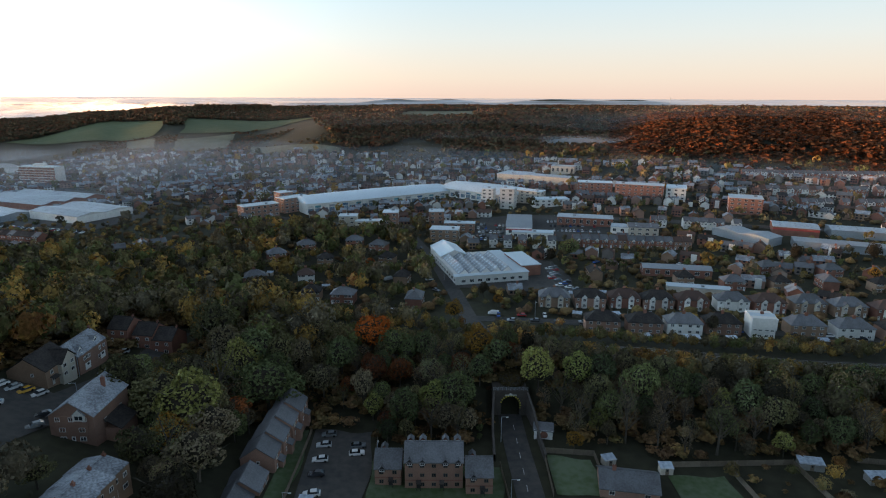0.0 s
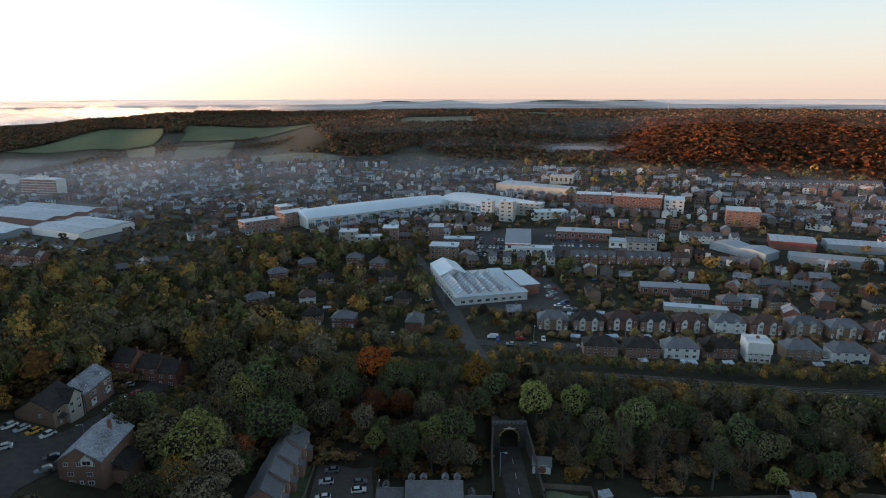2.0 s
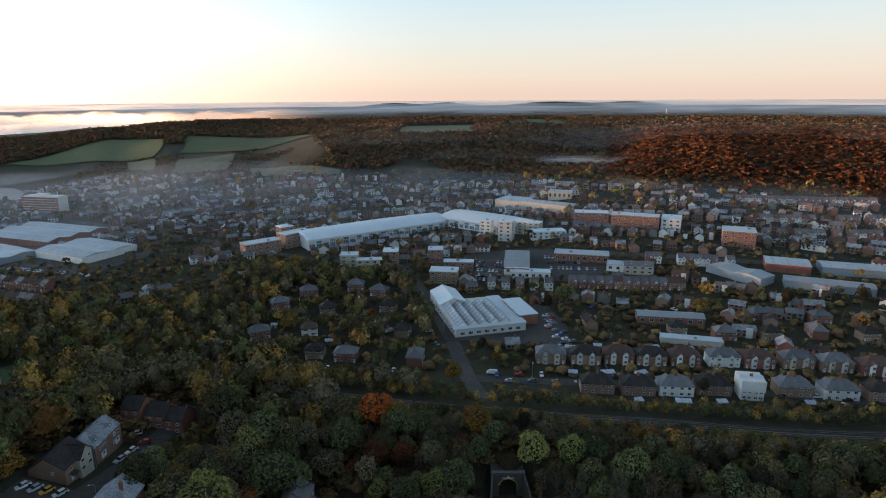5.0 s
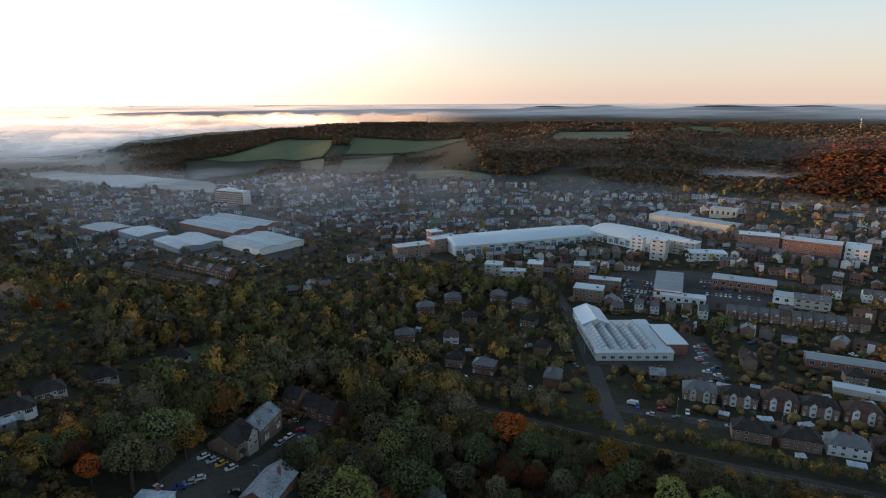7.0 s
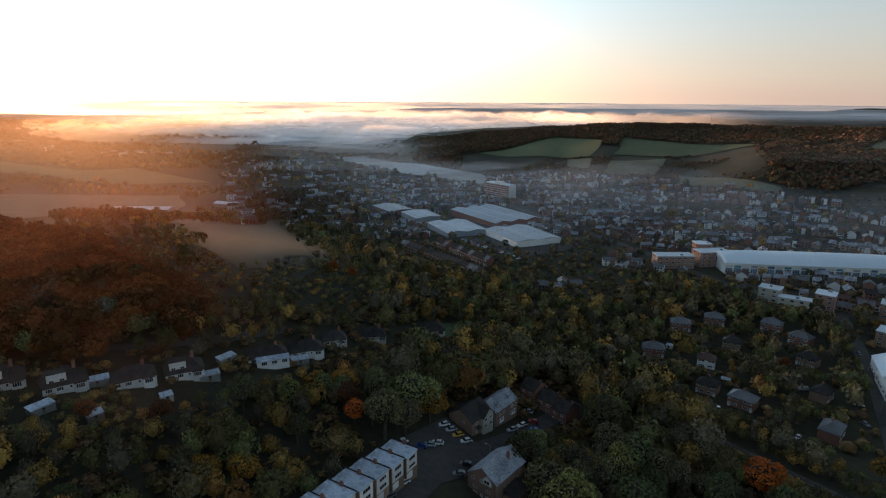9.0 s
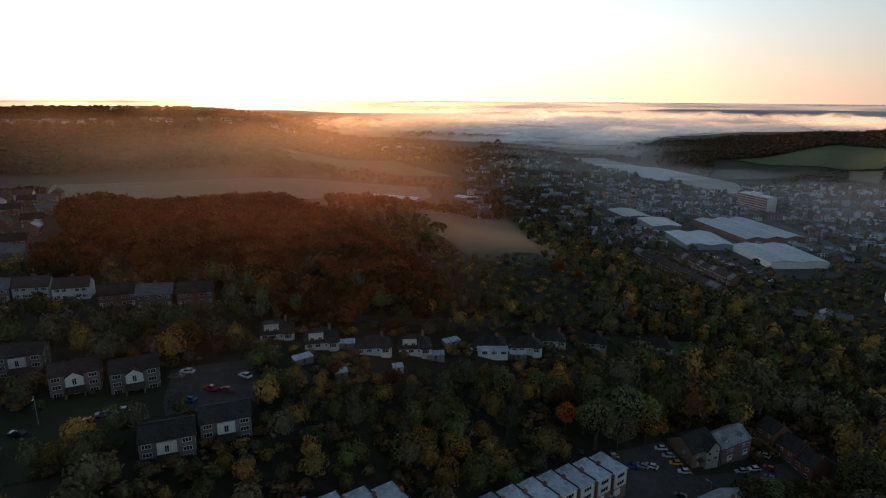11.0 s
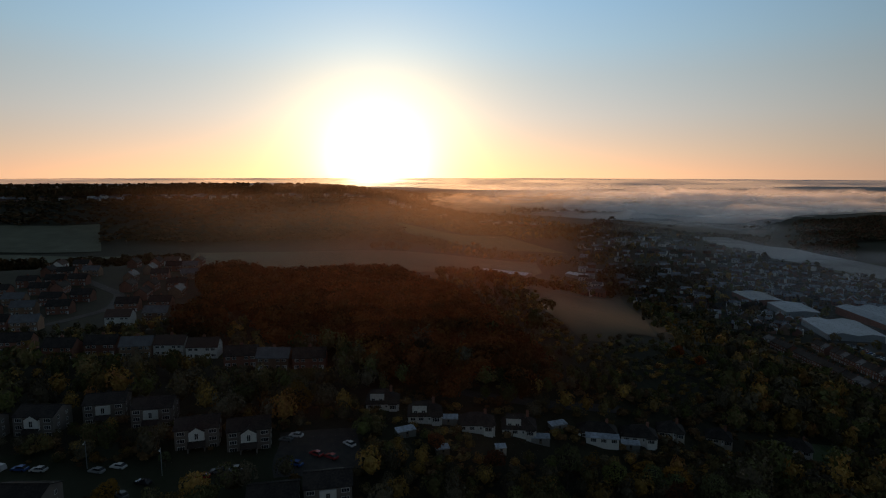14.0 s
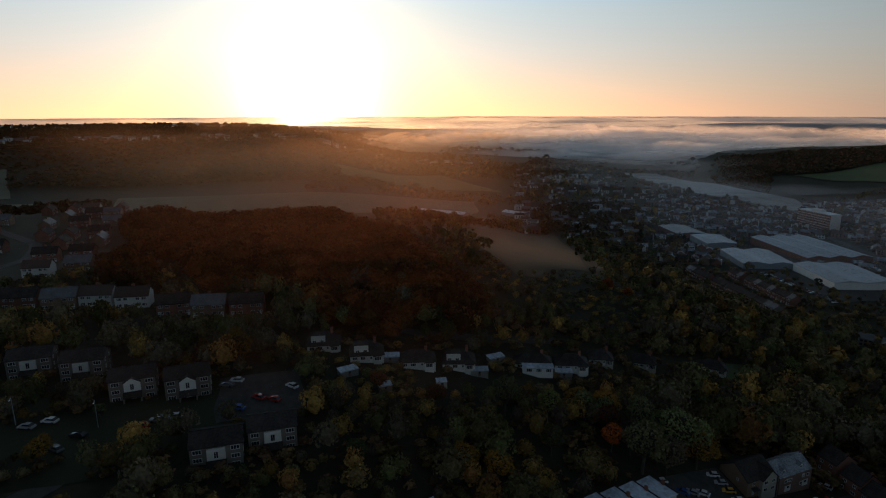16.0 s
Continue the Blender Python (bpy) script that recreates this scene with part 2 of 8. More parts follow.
WOOD = material("weathered_timber", (0.20, 0.16, 0.12), 0.9, (0.13, 0.105, 0.08), fine=4, coarse=0.5)
BARK = material("bark", (0.10, 0.085, 0.07), 0.95, (0.06, 0.05, 0.042), fine=4, coarse=0.4)
STEEL = material("rail_steel", (0.35, 0.33, 0.31), 0.45, metal=0.7, bump=0.0)
BALLAST = material("ballast", (0.065, 0.055, 0.048), 0.95, (0.04, 0.034, 0.03), fine=6, coarse=0.2, world_space=True)
YELLOW = material("yellow_paint", (0.75, 0.62, 0.05), 0.6, bump=0.0)
BLACK = material("black_paint", (0.02, 0.02, 0.02), 0.6, bump=0.0)
BLUE_PANEL = material("blue_panel", (0.05, 0.16, 0.30), 0.5, bump=0.0)
TEAL_PANEL = material("teal_panel", (0.08, 0.30, 0.36), 0.5, bump=0.0)
RED_PANEL = material("red_panel", (0.45, 0.05, 0.05), 0.5, bump=0.0)
RUBBER = material("tyre_rubber", (0.02, 0.02, 0.02), 0.9, bump=0.0)
PAINTS = {k: material("car_paint_" + k, c, 0.25, tuple(v * 0.9 for v in c), bump=0.0, per_object=0.05) for k, c in
          {"white": (0.7, 0.7, 0.7), "silver": (0.40, 0.42, 0.44), "black": (0.025, 0.025, 0.03), "red": (0.35, 0.03, 0.03), "blue": (0.04, 0.10, 0.32), "yellow": (0.65, 0.36, 0.05), "grey": (0.14, 0.15, 0.16)}.items()}
LEAF_OLIVE = foliage("olive_leaves", [(0.093, 0.096, 0.048), (0.150, 0.135, 0.063), (0.159, 0.126, 0.085), (0.109, 0.117, 0.052), (0.193, 0.153, 0.067)])
LEAF_GREEN = foliage("green_leaves", [(0.065, 0.081, 0.042), (0.106, 0.125, 0.053), (0.161, 0.174, 0.068)])
LEAF_LIME = foliage("yellow_green_leaves", [(0.146, 0.165, 0.053), (0.208, 0.211, 0.066), (0.247, 0.215, 0.072)])
LEAF_GOLD = foliage("golden_leaves", [(0.192, 0.116, 0.025), (0.288, 0.155, 0.030), (0.360, 0.165, 0.030)])
LEAF_ORANGE = foliage("orange_leaves", [(0.264, 0.082, 0.020), (0.384, 0.107, 0.020), (0.456, 0.097, 0.020)])
LEAF_RUST = foliage("rust_leaves", [(0.144, 0.056, 0.028), (0.192, 0.068, 0.028), (0.240, 0.082, 0.025)])
LEAF_DARK = foliage("dark_evergreen_leaves", [(0.025, 0.024, 0.018), (0.048, 0.040, 0.023), (0.060, 0.045, 0.026)])
# twigs in the crown's heart, its inner shade put into the dark colour
SHADED_TWIGS = material("shaded_twigs", (0.045, 0.036, 0.026), 0.95, (0.026, 0.022, 0.016), fine=1.2, coarse=0.3, bump=0.6)
LEAF_WOODS = foliage("autumn_woodland", [(0.032, 0.021, 0.015), (0.049, 0.031, 0.020), (0.078, 0.039, 0.020), (0.111, 0.042, 0.020), (0.158, 0.045, 0.015), (0.092, 0.039, 0.020)], joined=True, patch=0.012)
LEAF_RUSTWOOD = foliage("rust_woodland", [(0.060, 0.034, 0.016), (0.096, 0.049, 0.017), (0.150, 0.062, 0.021), (0.197, 0.064, 0.019), (0.126, 0.043, 0.017), (0.204, 0.090, 0.024)], joined=True, patch=0.02)
LEAF_TOWN = foliage("town_tree_leaves", [(0.055, 0.061, 0.029), (0.116, 0.119, 0.046), (0.161, 0.123, 0.058), (0.132, 0.114, 0.080), (0.089, 0.072, 0.045), (0.121, 0.137, 0.046), (0.175, 0.128, 0.061), (0.336, 0.216, 0.056), (0.284, 0.132, 0.051)], joined=True, patch=0.03)
LEAF_HILL = foliage("brown_woodland", [(0.059, 0.055, 0.037), (0.090, 0.078, 0.047), (0.129, 0.090, 0.055), (0.101, 0.090, 0.049), (0.186, 0.086, 0.051), (0.117, 0.082, 0.051), (0.235, 0.090, 0.043)], joined=True, patch=0.008)
LEAF_SCRUB = foliage("scrub_leaves", [(0.059, 0.055, 0.025), (0.111, 0.081, 0.037), (0.162, 0.100, 0.048), (0.124, 0.074, 0.043), (0.202, 0.125, 0.052), (0.111, 0.097, 0.038)], joined=True, patch=0.03)
LEAF_RIDGE = foliage("ridge_woodland", [(0.048, 0.036, 0.021), (0.077, 0.053, 0.026), (0.114, 0.065, 0.029), (0.072, 0.060, 0.029), (0.132, 0.067, 0.031)], joined=True, patch=0.01)
LEAF_TWIG = foliage("fine_twigs", [(0.150, 0.109, 0.072), (0.210, 0.157, 0.101), (0.188, 0.133, 0.072)])


# ---- building blocks ----
def part(name, bm, mat, parent=None, label=""):
    """Links a bmesh as one mesh object; more than one material may be given."""
    me = bpy.data.meshes.new(name)
    bm.to_mesh(me)
    bm.free()
    for m in (mat if isinstance(mat, (list, tuple)) else (mat,)):
        me.materials.append(m)
    ob = new(name, me)
    ob.parent = parent
    return tagged(ob, label)


def shared(name, me, parent, at, turn=0.0, label=""):
    """A part on a mesh that other parts share."""
    ob = new(name, me)
    ob.parent = parent
    ob.matrix_basis = pose(*at, 0, 0, turn)
    return tagged(ob, label)


def thing(name, label, category, group="", kind=""):
    return tagged(new(name), label, category, group, kind)


def box(bm, x0, x1, y0, y1, z0, z1, mi=0, turn=None):
    v = [bm.verts.new(p) for p in ((x0, y0, z0), (x1, y0, z0), (x1, y1, z0), (x0, y1, z0), (x0, y0, z1), (x1, y0, z1), (x1, y1, z1), (x0, y1, z1))]
    if turn is not None:
        for q in v:
            q.co = turn @ q.co
    for f in ((3, 2, 1, 0), (4, 5, 6, 7), (0, 1, 5, 4), (1, 2, 6, 5), (2, 3, 7, 6), (3, 0, 4, 7)):
        bm.faces.new([v[i] for i in f]).material_index = mi


def poly(bm, pts, mi=0):
    f = bm.faces.new([bm.verts.new(p) for p in pts])
    f.material_index = mi
    return f


def slab(bm, pts, t=0.18, mi=0):
    """A flat piece of thickness t below the given corners."""
    top = [Vector(p) for p in pts]
    n = (top[1] - top[0]).cross(top[2] - top[0]).normalized()
    if n.z < 0:
        top.reverse()
        n = -n
    low = [p - n * t for p in top]
    a, b = [bm.verts.new(p) for p in top], [bm.verts.new(p) for p in low]
    bm.faces.new(a).material_index = mi
    bm.faces.new(b[::-1]).material_index = mi
    k = len(a)
    for i in range(k):
        bm.faces.new((a[i], b[i], b[(i + 1) % k], a[(i + 1) % k])).material_index = mi


def mesh_of(name, verts, faces, mat, smooth=False):
    """A mesh from arrays: faces all have the same number of corners."""
    verts, faces = np.asarray(verts, np.float32), np.asarray(faces, np.int32)
    me = bpy.data.meshes.new(name)
    me.vertices.add(len(verts))
    me.vertices.foreach_set("co", verts.ravel())
    k = faces.shape[1]
    me.loops.add(faces.size)
    me.loops.foreach_set("vertex_index", faces.ravel())
    me.polygons.add(len(faces))
    me.polygons.foreach_set("loop_start", np.arange(0, faces.size, k, dtype=np.int32))
    me.polygons.foreach_set("loop_total", np.full(len(faces), k, np.int32))
    me.polygons.foreach_set("use_smooth", np.full(len(faces), smooth))
    me.update(calc_edges=True)
    me.materials.append(mat)
    return me


def ground_at(x, y):
    return float(height(x, y))


def at_ground(x, y, turn=0.0, up=0.0):
    return pose(x, y, ground_at(x, y) + up, 0, 0, turn)


KEEP = []  # circles that stay free of scattered trees


def keep(x, y, r):
    KEEP.append((x, y, r))


def keep_line(a, b, r):
    n = int(math.hypot(b[0] - a[0], b[1] - a[1]) / max(r, 2)) + 1
    for i in range(n + 1):
        keep(a[0] + (b[0] - a[0]) * i / n, a[1] + (b[1] - a[1]) * i / n, r)


# ---- the ground ----
def sm(a, b, x):
    """Smooth step from 0 at a to 1 at b."""
    t = np.clip((np.asarray(x, float) - a) / (b - a), 0.0, 1.0)
    return t * t * (3 - 2 * t)


def bump(x, y, cx, cy, rx, ry, turn=0.0):
    """A rounded rise of height 1 round (cx, cy)."""
    c, s = math.cos(math.radians(turn)), math.sin(math.radians(turn))
    u, v = (x - cx) * c + (y - cy) * s, -(x - cx) * s + (y - cy) * c
    return np.exp(-((u / rx) ** 2 + (v / ry) ** 2))


HILL_R = (0, 400, 550, 700, 760, 820, 900, 970, 1050, 1170, 1250, 1350, 1450, 1600, 1800, 2600, 6000)
HILL = {  # bearing: heights at these distances
    -60: (-40, -24, -17, -2, 20, 29, 37, 43, 48, 49, 49, 48, 48, 46, 38, 5, 5),
    -34: (-40, -24, -17, 0, 20, 28, 36, 43, 48, 49, 49, 48, 48, 46, 38, 5, 5),
    -26: (-40, -24, -15, 0, 24, 31, 37, 44, 47, 48, 48, 48, 48, 46, 38, 5, 5),
    -21: (-40, -24, -13, 0, 10, 24, 33, 39, 43, 45, 46, 47, 47, 45, 38, 5, 5),
    -15: (-40, -24, -14, -2, 2, 6, 12, 20, 30, 42, 46, 47, 47, 45, 38, 5, 5),
    -6: (-40, -24, -20, -13, -8, 0, 15, 30, 40, 42, 44, 46, 46, 44, 38, 5, 5),
    3: (-40, -24, -22, -16, -11, 0, 16, 30, 37, 41, 43, 45, 46, 44, 36, 5, 5),
    10: (-40, -24, -24, -20, -14, 0, 18, 29, 32, 35, 37, 40, 42, 42, 34, 2, 5),
    18: (-40, -24, -24, -23, -20, -14, -6, 0, 9, 20, 26, 33, 40, 41, 32, 0, 5),
    24: (-40, -26, -26, -26, -25, -22, -16, -9, 2, 17, 24, 32, 40, 41, 30, -5, 5),
    29: (-40, -28, -27, -27, -27, -26, -23, -20, -15, 0, 10, 20, 28, 33, 26, -10, 5),
    35: (-40, -32, -30, -28, -28, -27, -27, -27, -26, -18, -8, 3, 12, 21, 18, -20, 5),
    41: (-40, -34, -32, -30, -30, -29, -29, -29, -29, -27, -24, -17, -8, 5, 5, -25, 5),
    47: (-40,) * 16 + (-20,),
}


def hill_height(r, az):
    """The long hill, gliding from bearing to bearing."""
    keys = list(HILL)
    cols = [np.interp(r, HILL_R, HILL[k]) for k in keys]
    out = np.where(az < keys[0], cols[0], cols[-1])
    for i in range(len(keys) - 1):
        t = sm(keys[i], keys[i + 1], az)
        out = np.where((az >= keys[i]) & (az < keys[i + 1]), cols[i] * (1 - t) + cols[i + 1] * t, out)
    return out


def town_edge(a):
    """How far the town reaches towards the hill at a bearing."""
    return float(np.interp(a, (-45, -26, -18, -12, 0, 8, 13, 20, 30, 46), (680, 690, 715, 740, 775, 790, 860, 900, 1030, 1040)))


def height(x, y):
    """The lie of the land in metres."""
    x, y = np.asarray(x, float), np.asarray(y, float)
    r = np.hypot(x, y)
    az = np.degrees(np.arctan2(-x, y))
    z = -24.0 + 0.0 * x
    # the wooded spur and the housing on its flank
    u = -0.857 * x - 0.514 * y
    spur = sm(-60, 150, u) * (1 - sm(120, 400, y)) * (1 - 0.1 * sm(280, 440, -x)) * (1 - 0.5 * sm(440, 620, -x - 130 * sm(20, -80, y)))
    z = z + 54 * spur
    # the road is cut into the bank up to the tunnel mouth
    cut = (1 - sm(4.6, 7.5, np.abs(x - 19.6))) * (1 - sm(167, 171, y))
    z = z + 4 * bump(x, y, 19, 180, 26, 13) * (1 - cut)
    # the valley floor sinks away towards the fog
    z = z - 8 * sm(150, 600, -x) * sm(250, 600, y)
    # the bank with the railway in front of the town
    z = z + 7 * np.exp(-((y - 192 + 0.1 * (x - 20)) / 26) ** 2) * sm(-190, -60, x) * (1 - 0.6 * sm(60, 160, x)) * (1 - cut)
    # the long hill beyond the town
    hill = hill_height(r, az)
    z = np.maximum(z, -40 + (hill + 40) * sm(-120, -60, az) * (az < 60))
    # the ridge under the sunrise
    east = sm(44, 66, az) * (1 - sm(190, 230, az))
    w = sm(70, 79, az)
    z = z + east * ((26 + 34 * w) * sm(860, 1430, r) + 5 * w * sm(1500, 1900, r) + 14 * (1 - w) * sm(1950, 2300, r) - 62 * sm(2450 - 400 * w, 3050 - 400 * w, r))
    z = z + 8 * bump(x, y, -1950, 420, 420, 160, 20)
    # far land
    z = z + 20 * sm(2800, 4800, r)
    # low hills standing out of the fog
    z = z + 35 * bump(x, y, -330, 4190, 230, 200) + 33 * bump(x, y, 60, 4300, 200, 200) + 38 * bump(x, y, 760, 4150, 330, 200) + 34 * bump(x, y, 1300, 4100, 260, 200)
    return z


rings = np.concatenate([np.linspace(0.02, 40, 9), 40 * (4900 / 40) ** (np.arange(1, 231) / 230.0)])
bearings = np.radians(np.concatenate([np.arange(-50, 120, 0.5), np.arange(120, 310, 3.0)]))
gr, gb = np.meshgrid(rings, bearings, indexing="ij")
gx, gy = -gr * np.sin(gb), gr * np.cos(gb)
gz = height(gx, gy)
nb = len(bearings)
ii, jj = np.meshgrid(np.arange(len(rings) - 1), np.arange(nb), indexing="ij")
jn = (jj + 1) % nb
quads = np.stack([ii * nb + jj, ii * nb + jn, (ii + 1) * nb + jn, (ii + 1) * nb + jj], -1).reshape(-1, 4)[:, ::-1]
tagged(new("ground", mesh_of("ground", np.stack([gx, gy, gz], -1).reshape(-1, 3), quads, GROUND, True)),
       "dark scrubby valley ground under trees and gardens", "ground", kind="structure")


def ribbon(name, pts, width, mat, label, category, lift=0.14, step=4.0, across=2, kind="structure"):
    """A strip laid over the land along a line of points."""
    line = []
    for (ax, ay), (bx, by) in zip(pts[:-1], pts[1:]):
        n = max(1, int(math.hypot(bx - ax, by - ay) / step))
        line += [(ax + (bx - ax) * i / n, ay + (by - ay) * i / n) for i in range(n)]
    line.append(pts[-1])
    line = np.array(line)
    for _ in range(6):
        line[1:-1] = (line[:-2] + 2 * line[1:-1] + line[2:]) / 4
    d = np.gradient(line, axis=0)
    d /= np.linalg.norm(d, axis=1)[:, None]
    side = np.stack([-d[:, 1], d[:, 0]], 1)
    cols = np.linspace(-0.5, 0.5, across + 1) * width
    xy = line[:, None, :] + side[:, None, :] * cols[None, :, None]
    z = height(xy[..., 0], xy[..., 1]) + lift
    top = np.concatenate([xy, z[..., None]], -1)
    skirt_l, skirt_r = top[:, :1] - (0, 0, 0.5), top[:, -1:] - (0, 0, 0.5)
    rows = np.concatenate([skirt_l, top, skirt_r], 1)
    k = rows.shape[1]
    i, j = np.meshgrid(np.arange(len(line) - 1), np.arange(k - 1), indexing="ij")
    f = np.stack([i * k + j, (i + 1) * k + j, (i + 1) * k + j + 1, i * k + j + 1], -1).reshape(-1, 4)[:, ::-1]
    ob = new(name, mesh_of(name, rows.reshape(-1, 3), f, mat))
    for a, b in zip(pts[:-1], pts[1:]):
        keep_line(a, b, width * 0.5 + 1.0)
    return tagged(ob, label, category, kind=kind)


def patch(name, corners, mat, label, category, lift=0.12, n=24, clear=True):
    """A four-cornered piece of ground cover laid over the land."""
    a, b, c, d = [np.array(p, float) for p in corners]
    u, v = np.meshgrid(np.linspace(0, 1, n), np.linspace(0, 1, n), indexing="ij")
    xy = (a * ((1 - u) * (1 - v))[..., None] + b * (u * (1 - v))[..., None] + c * (u * v)[..., None] + d * ((1 - u) * v)[..., None])
    wob = 0.02 * np.linalg.norm(c - a)
    xy[..., 0] += wob * np.sin(v * 7 + 1.3) * np.sin(u * 5)
    xy[..., 1] += wob * np.sin(u * 6 + 0.4) * np.cos(v * 4)
    z = height(xy[..., 0], xy[..., 1]) + lift + 0.0009 * np.hypot(xy[..., 0], xy[..., 1])
    i, j = np.meshgrid(np.arange(n - 1), np.arange(n - 1), indexing="ij")
    f = np.stack([i * n + j, (i + 1) * n + j, (i + 1) * n + j + 1, i * n + j + 1], -1).reshape(-1, 4)
    e1, e2 = b - a, d - a
    if e1[0] * e2[1] - e1[1] * e2[0] < 0:
        f = f[:, ::-1]
    ob = new(name, mesh_of(name, np.concatenate([xy, z[..., None]], -1).reshape(-1, 3), f, mat, True))
    if clear:
        FIELDS.append([tuple(p) for p in (a, b, c, d)])
    return tagged(ob, label, category, kind="structure")


FIELDS = []


def in_quad(x, y, q):
    s = [(q[(i + 1) % 4][0] - q[i][0]) * (y - q[i][1]) - (q[(i + 1) % 4][1] - q[i][1]) * (x - q[i][0]) for i in range(4)]
    return all(v > 0 for v in s) or all(v < 0 for v in s)


# roads
ribbon("road_under_the_bank", [(21, 95), (20.5, 124), (19.5, 146), (19.5, 163)], 7.0, ASPHALT, "dark asphalt road running into the brick tunnel", "road")
ribbon("road_past_the_works", [(16, 222), (11, 243), (6, 276), (-5, 338), (-16, 379), (-30, 430)], 7.5, ASPHALT, "grey asphalt street past the saw-tooth works", "road")
ribbon("street_of_semis", [(14, 244), (50, 240), (100, 236), (176, 220), (240, 200)], 6.5, ASPHALT, "narrow residential street lined with parked cars", "road")
ribbon("high_street", [(-30, 430), (60, 466), (150, 440), (260, 410), (380, 400)], 9, ASPHALT, "main road through the town", "road")
ribbon("ring_road", [(-30, 430), (-110, 452), (-190, 505), (-290, 560), (-420, 640)], 9, ASPHALT, "main road towards the foggy valley", "road")
ribbon("close_road", [(-98, 205), (-101, 172), (-104, 146), (-104, 124), (-99, 100), (-90, 70)], 7, ASPHALT, "asphalt road of the close between the houses", "road")
ribbon("hill_road", [(-280, 50), (-235, 48), (-195, 64), (-186, 94), (-184, 126)], 5, ASPHALT, "lane along the foot of the wood", "road")
ribbon("flats_road", [(-185, -90), (-166, -55), (-154, -26), (-155, -8), (-165, 14)], 6.5, ASPHALT, "curving estate road in front of the flats", "road")
ribbon("flats_road_lower", [(-154, -26), (-140, -34), (-128, -50), (-118, -80)], 6, ASPHALT, "lower branch of the estate road", "road")
ribbon("estate_road", [(-330, -140), (-360, -115), (-400, -95), (-450, -100), (-520, -140)], 7, ASPHALT, "estate road on the hilltop", "road")
ribbon("railway_trackbed", [(-160, 262), (-38, 222), (-6, 212), (45, 200), (106, 193), (170, 190), (290, 180)], 9.5, BALLAST, "ballasted railway trackbed along the bank", "railway", lift=0.5)
patch("car_park_of_the_terrace", [(-38, 152), (-21, 152), (-20, 116), (-36, 114)], ASPHALT, "asphalt car park between the brick houses", "car park", n=12)
patch("close_car_park", [(-121, 146), (-98, 146), (-98, 114), (-118, 114)], ASPHALT, "asphalt parking court in the close", "car park", n=12)
patch("flats_car_park", [(-178, 0), (-152, -2), (-154, 22), (-176, 24)], ASPHALT, "asphalt car park beside the flats", "car park", n=12)
patch("dealer_forecourt", [(20, 400), (110, 385), (130, 450), (30, 465)], ASPHALT, "asphalt forecourt packed with cars", "car park", n=14)
patch("works_yard", [(0, 286), (68, 280), (66, 338), (2, 352)], ASPHALT, "asphalt yard round the works", "yard", n=14)
patch("estate_yard_west", [(-440, 440), (-250, 420), (-240, 515), (-330, 600)], ASPHALT, "asphalt yards of the industrial estate", "yard", n=20, clear=False)
# lawns
patch("lawn_by_car_park", [(-44, 152), (-39, 152), (-38, 114), (-43, 116)], GRASS, "strip of frosty lawn behind the terrace", "lawn", n=10)
patch("lawn_front", [(-21, 138), (-19, 122), (14, 118), (14, 136)], GRASS, "frosty lawn round the brick flats", "lawn", n=12, clear=False)
patch("garden_lawn", [(27, 141), (39, 139), (39, 124), (27, 125)], GRASS, "fenced square of frosty garden lawn", "lawn", n=10)
patch("garden_lawn_wide", [(57, 132), (72, 132), (72, 110), (57, 110)], GRASS, "frosty back gardens with beds", "lawn", n=12)
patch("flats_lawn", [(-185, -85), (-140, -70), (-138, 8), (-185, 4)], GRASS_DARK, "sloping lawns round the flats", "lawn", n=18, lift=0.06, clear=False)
patch("allotment_lawn", [(-182, 230), (-160, 214), (-158, 200), (-180, 205)], GRASS, "frosty lawn beside the bungalow", "lawn", n=10)
# fields
patch("field_by_the_wood", [(-247, 141), (-270, 210), (-540, 366), (-412, 180)], FIELD_DRY, "pale brown stubble field beside the wood", "field")
patch("field_misty", [(-600, -80), (-640, 310), (-790, 390), (-850, -90)], FIELD_FROST_HAZE, "misty pale field beyond the wood", "field")
patch("field_far_slope", [(-1000, 235), (-872, 480), (-1060, 445), (-1080, 235)], FIELD, "green field on the far slope", "field")
# the haze over this far field is put into its paler colour
patch("field_far_left", [(-888, -218), (-893, -395), (-1045, -405), (-1074, -258)], FIELD_FROST_HAZE, "green field beyond the hilltop estate", "field")
patch("field_edge_frost", [(-772, -150), (-818, -335), (-872, -335), (-836, -150)], FIELD_FROST_HAZE, "frost-white playing field behind the estate", "field")
patch("valley_meadow", [(-1041, 848), (-1005, 932), (-600, 838), (-535, 742)], FIELD_FROST_HAZE, "frosted flat meadow under mist", "meadow")
patch("green_field_below_hill", [(-273, 838), (-284, 890), (-137, 818), (-137, 793)], FIELD_FROST_HAZE, "pale frosted field at the foot of the hill", "field")
patch("hill_field_west", [(-746, 1012), (-649, 1190), (-520, 1141), (-484, 1000)], FIELD, "green pasture on the hillside", "field", n=40)
patch("hill_field_middle", [(-445, 1011), (-500, 1188), (-205, 1125), (-339, 1022)], FIELD, "green pasture rising to the ridge", "field", n=40)
patch("hill_field_lower", [(-407, 888), (-425, 965), (-342, 998), (-322, 887)], FIELD_FROST_HAZE, "pale pasture below the hillside hedge", "field", n=24)
patch("hill_paddock", [(-498, 939), (-521, 990), (-470, 982), (-444, 915)], FIELD_FROST_HAZE, "small frosted paddock above the town", "field", n=16)
patch("hill_field_strip", [(-207, 972), (-108, 1195), (-98, 1150), (-180, 964)], FIELD_PALE, "pale strip of stubble above the wood", "field", n=30)
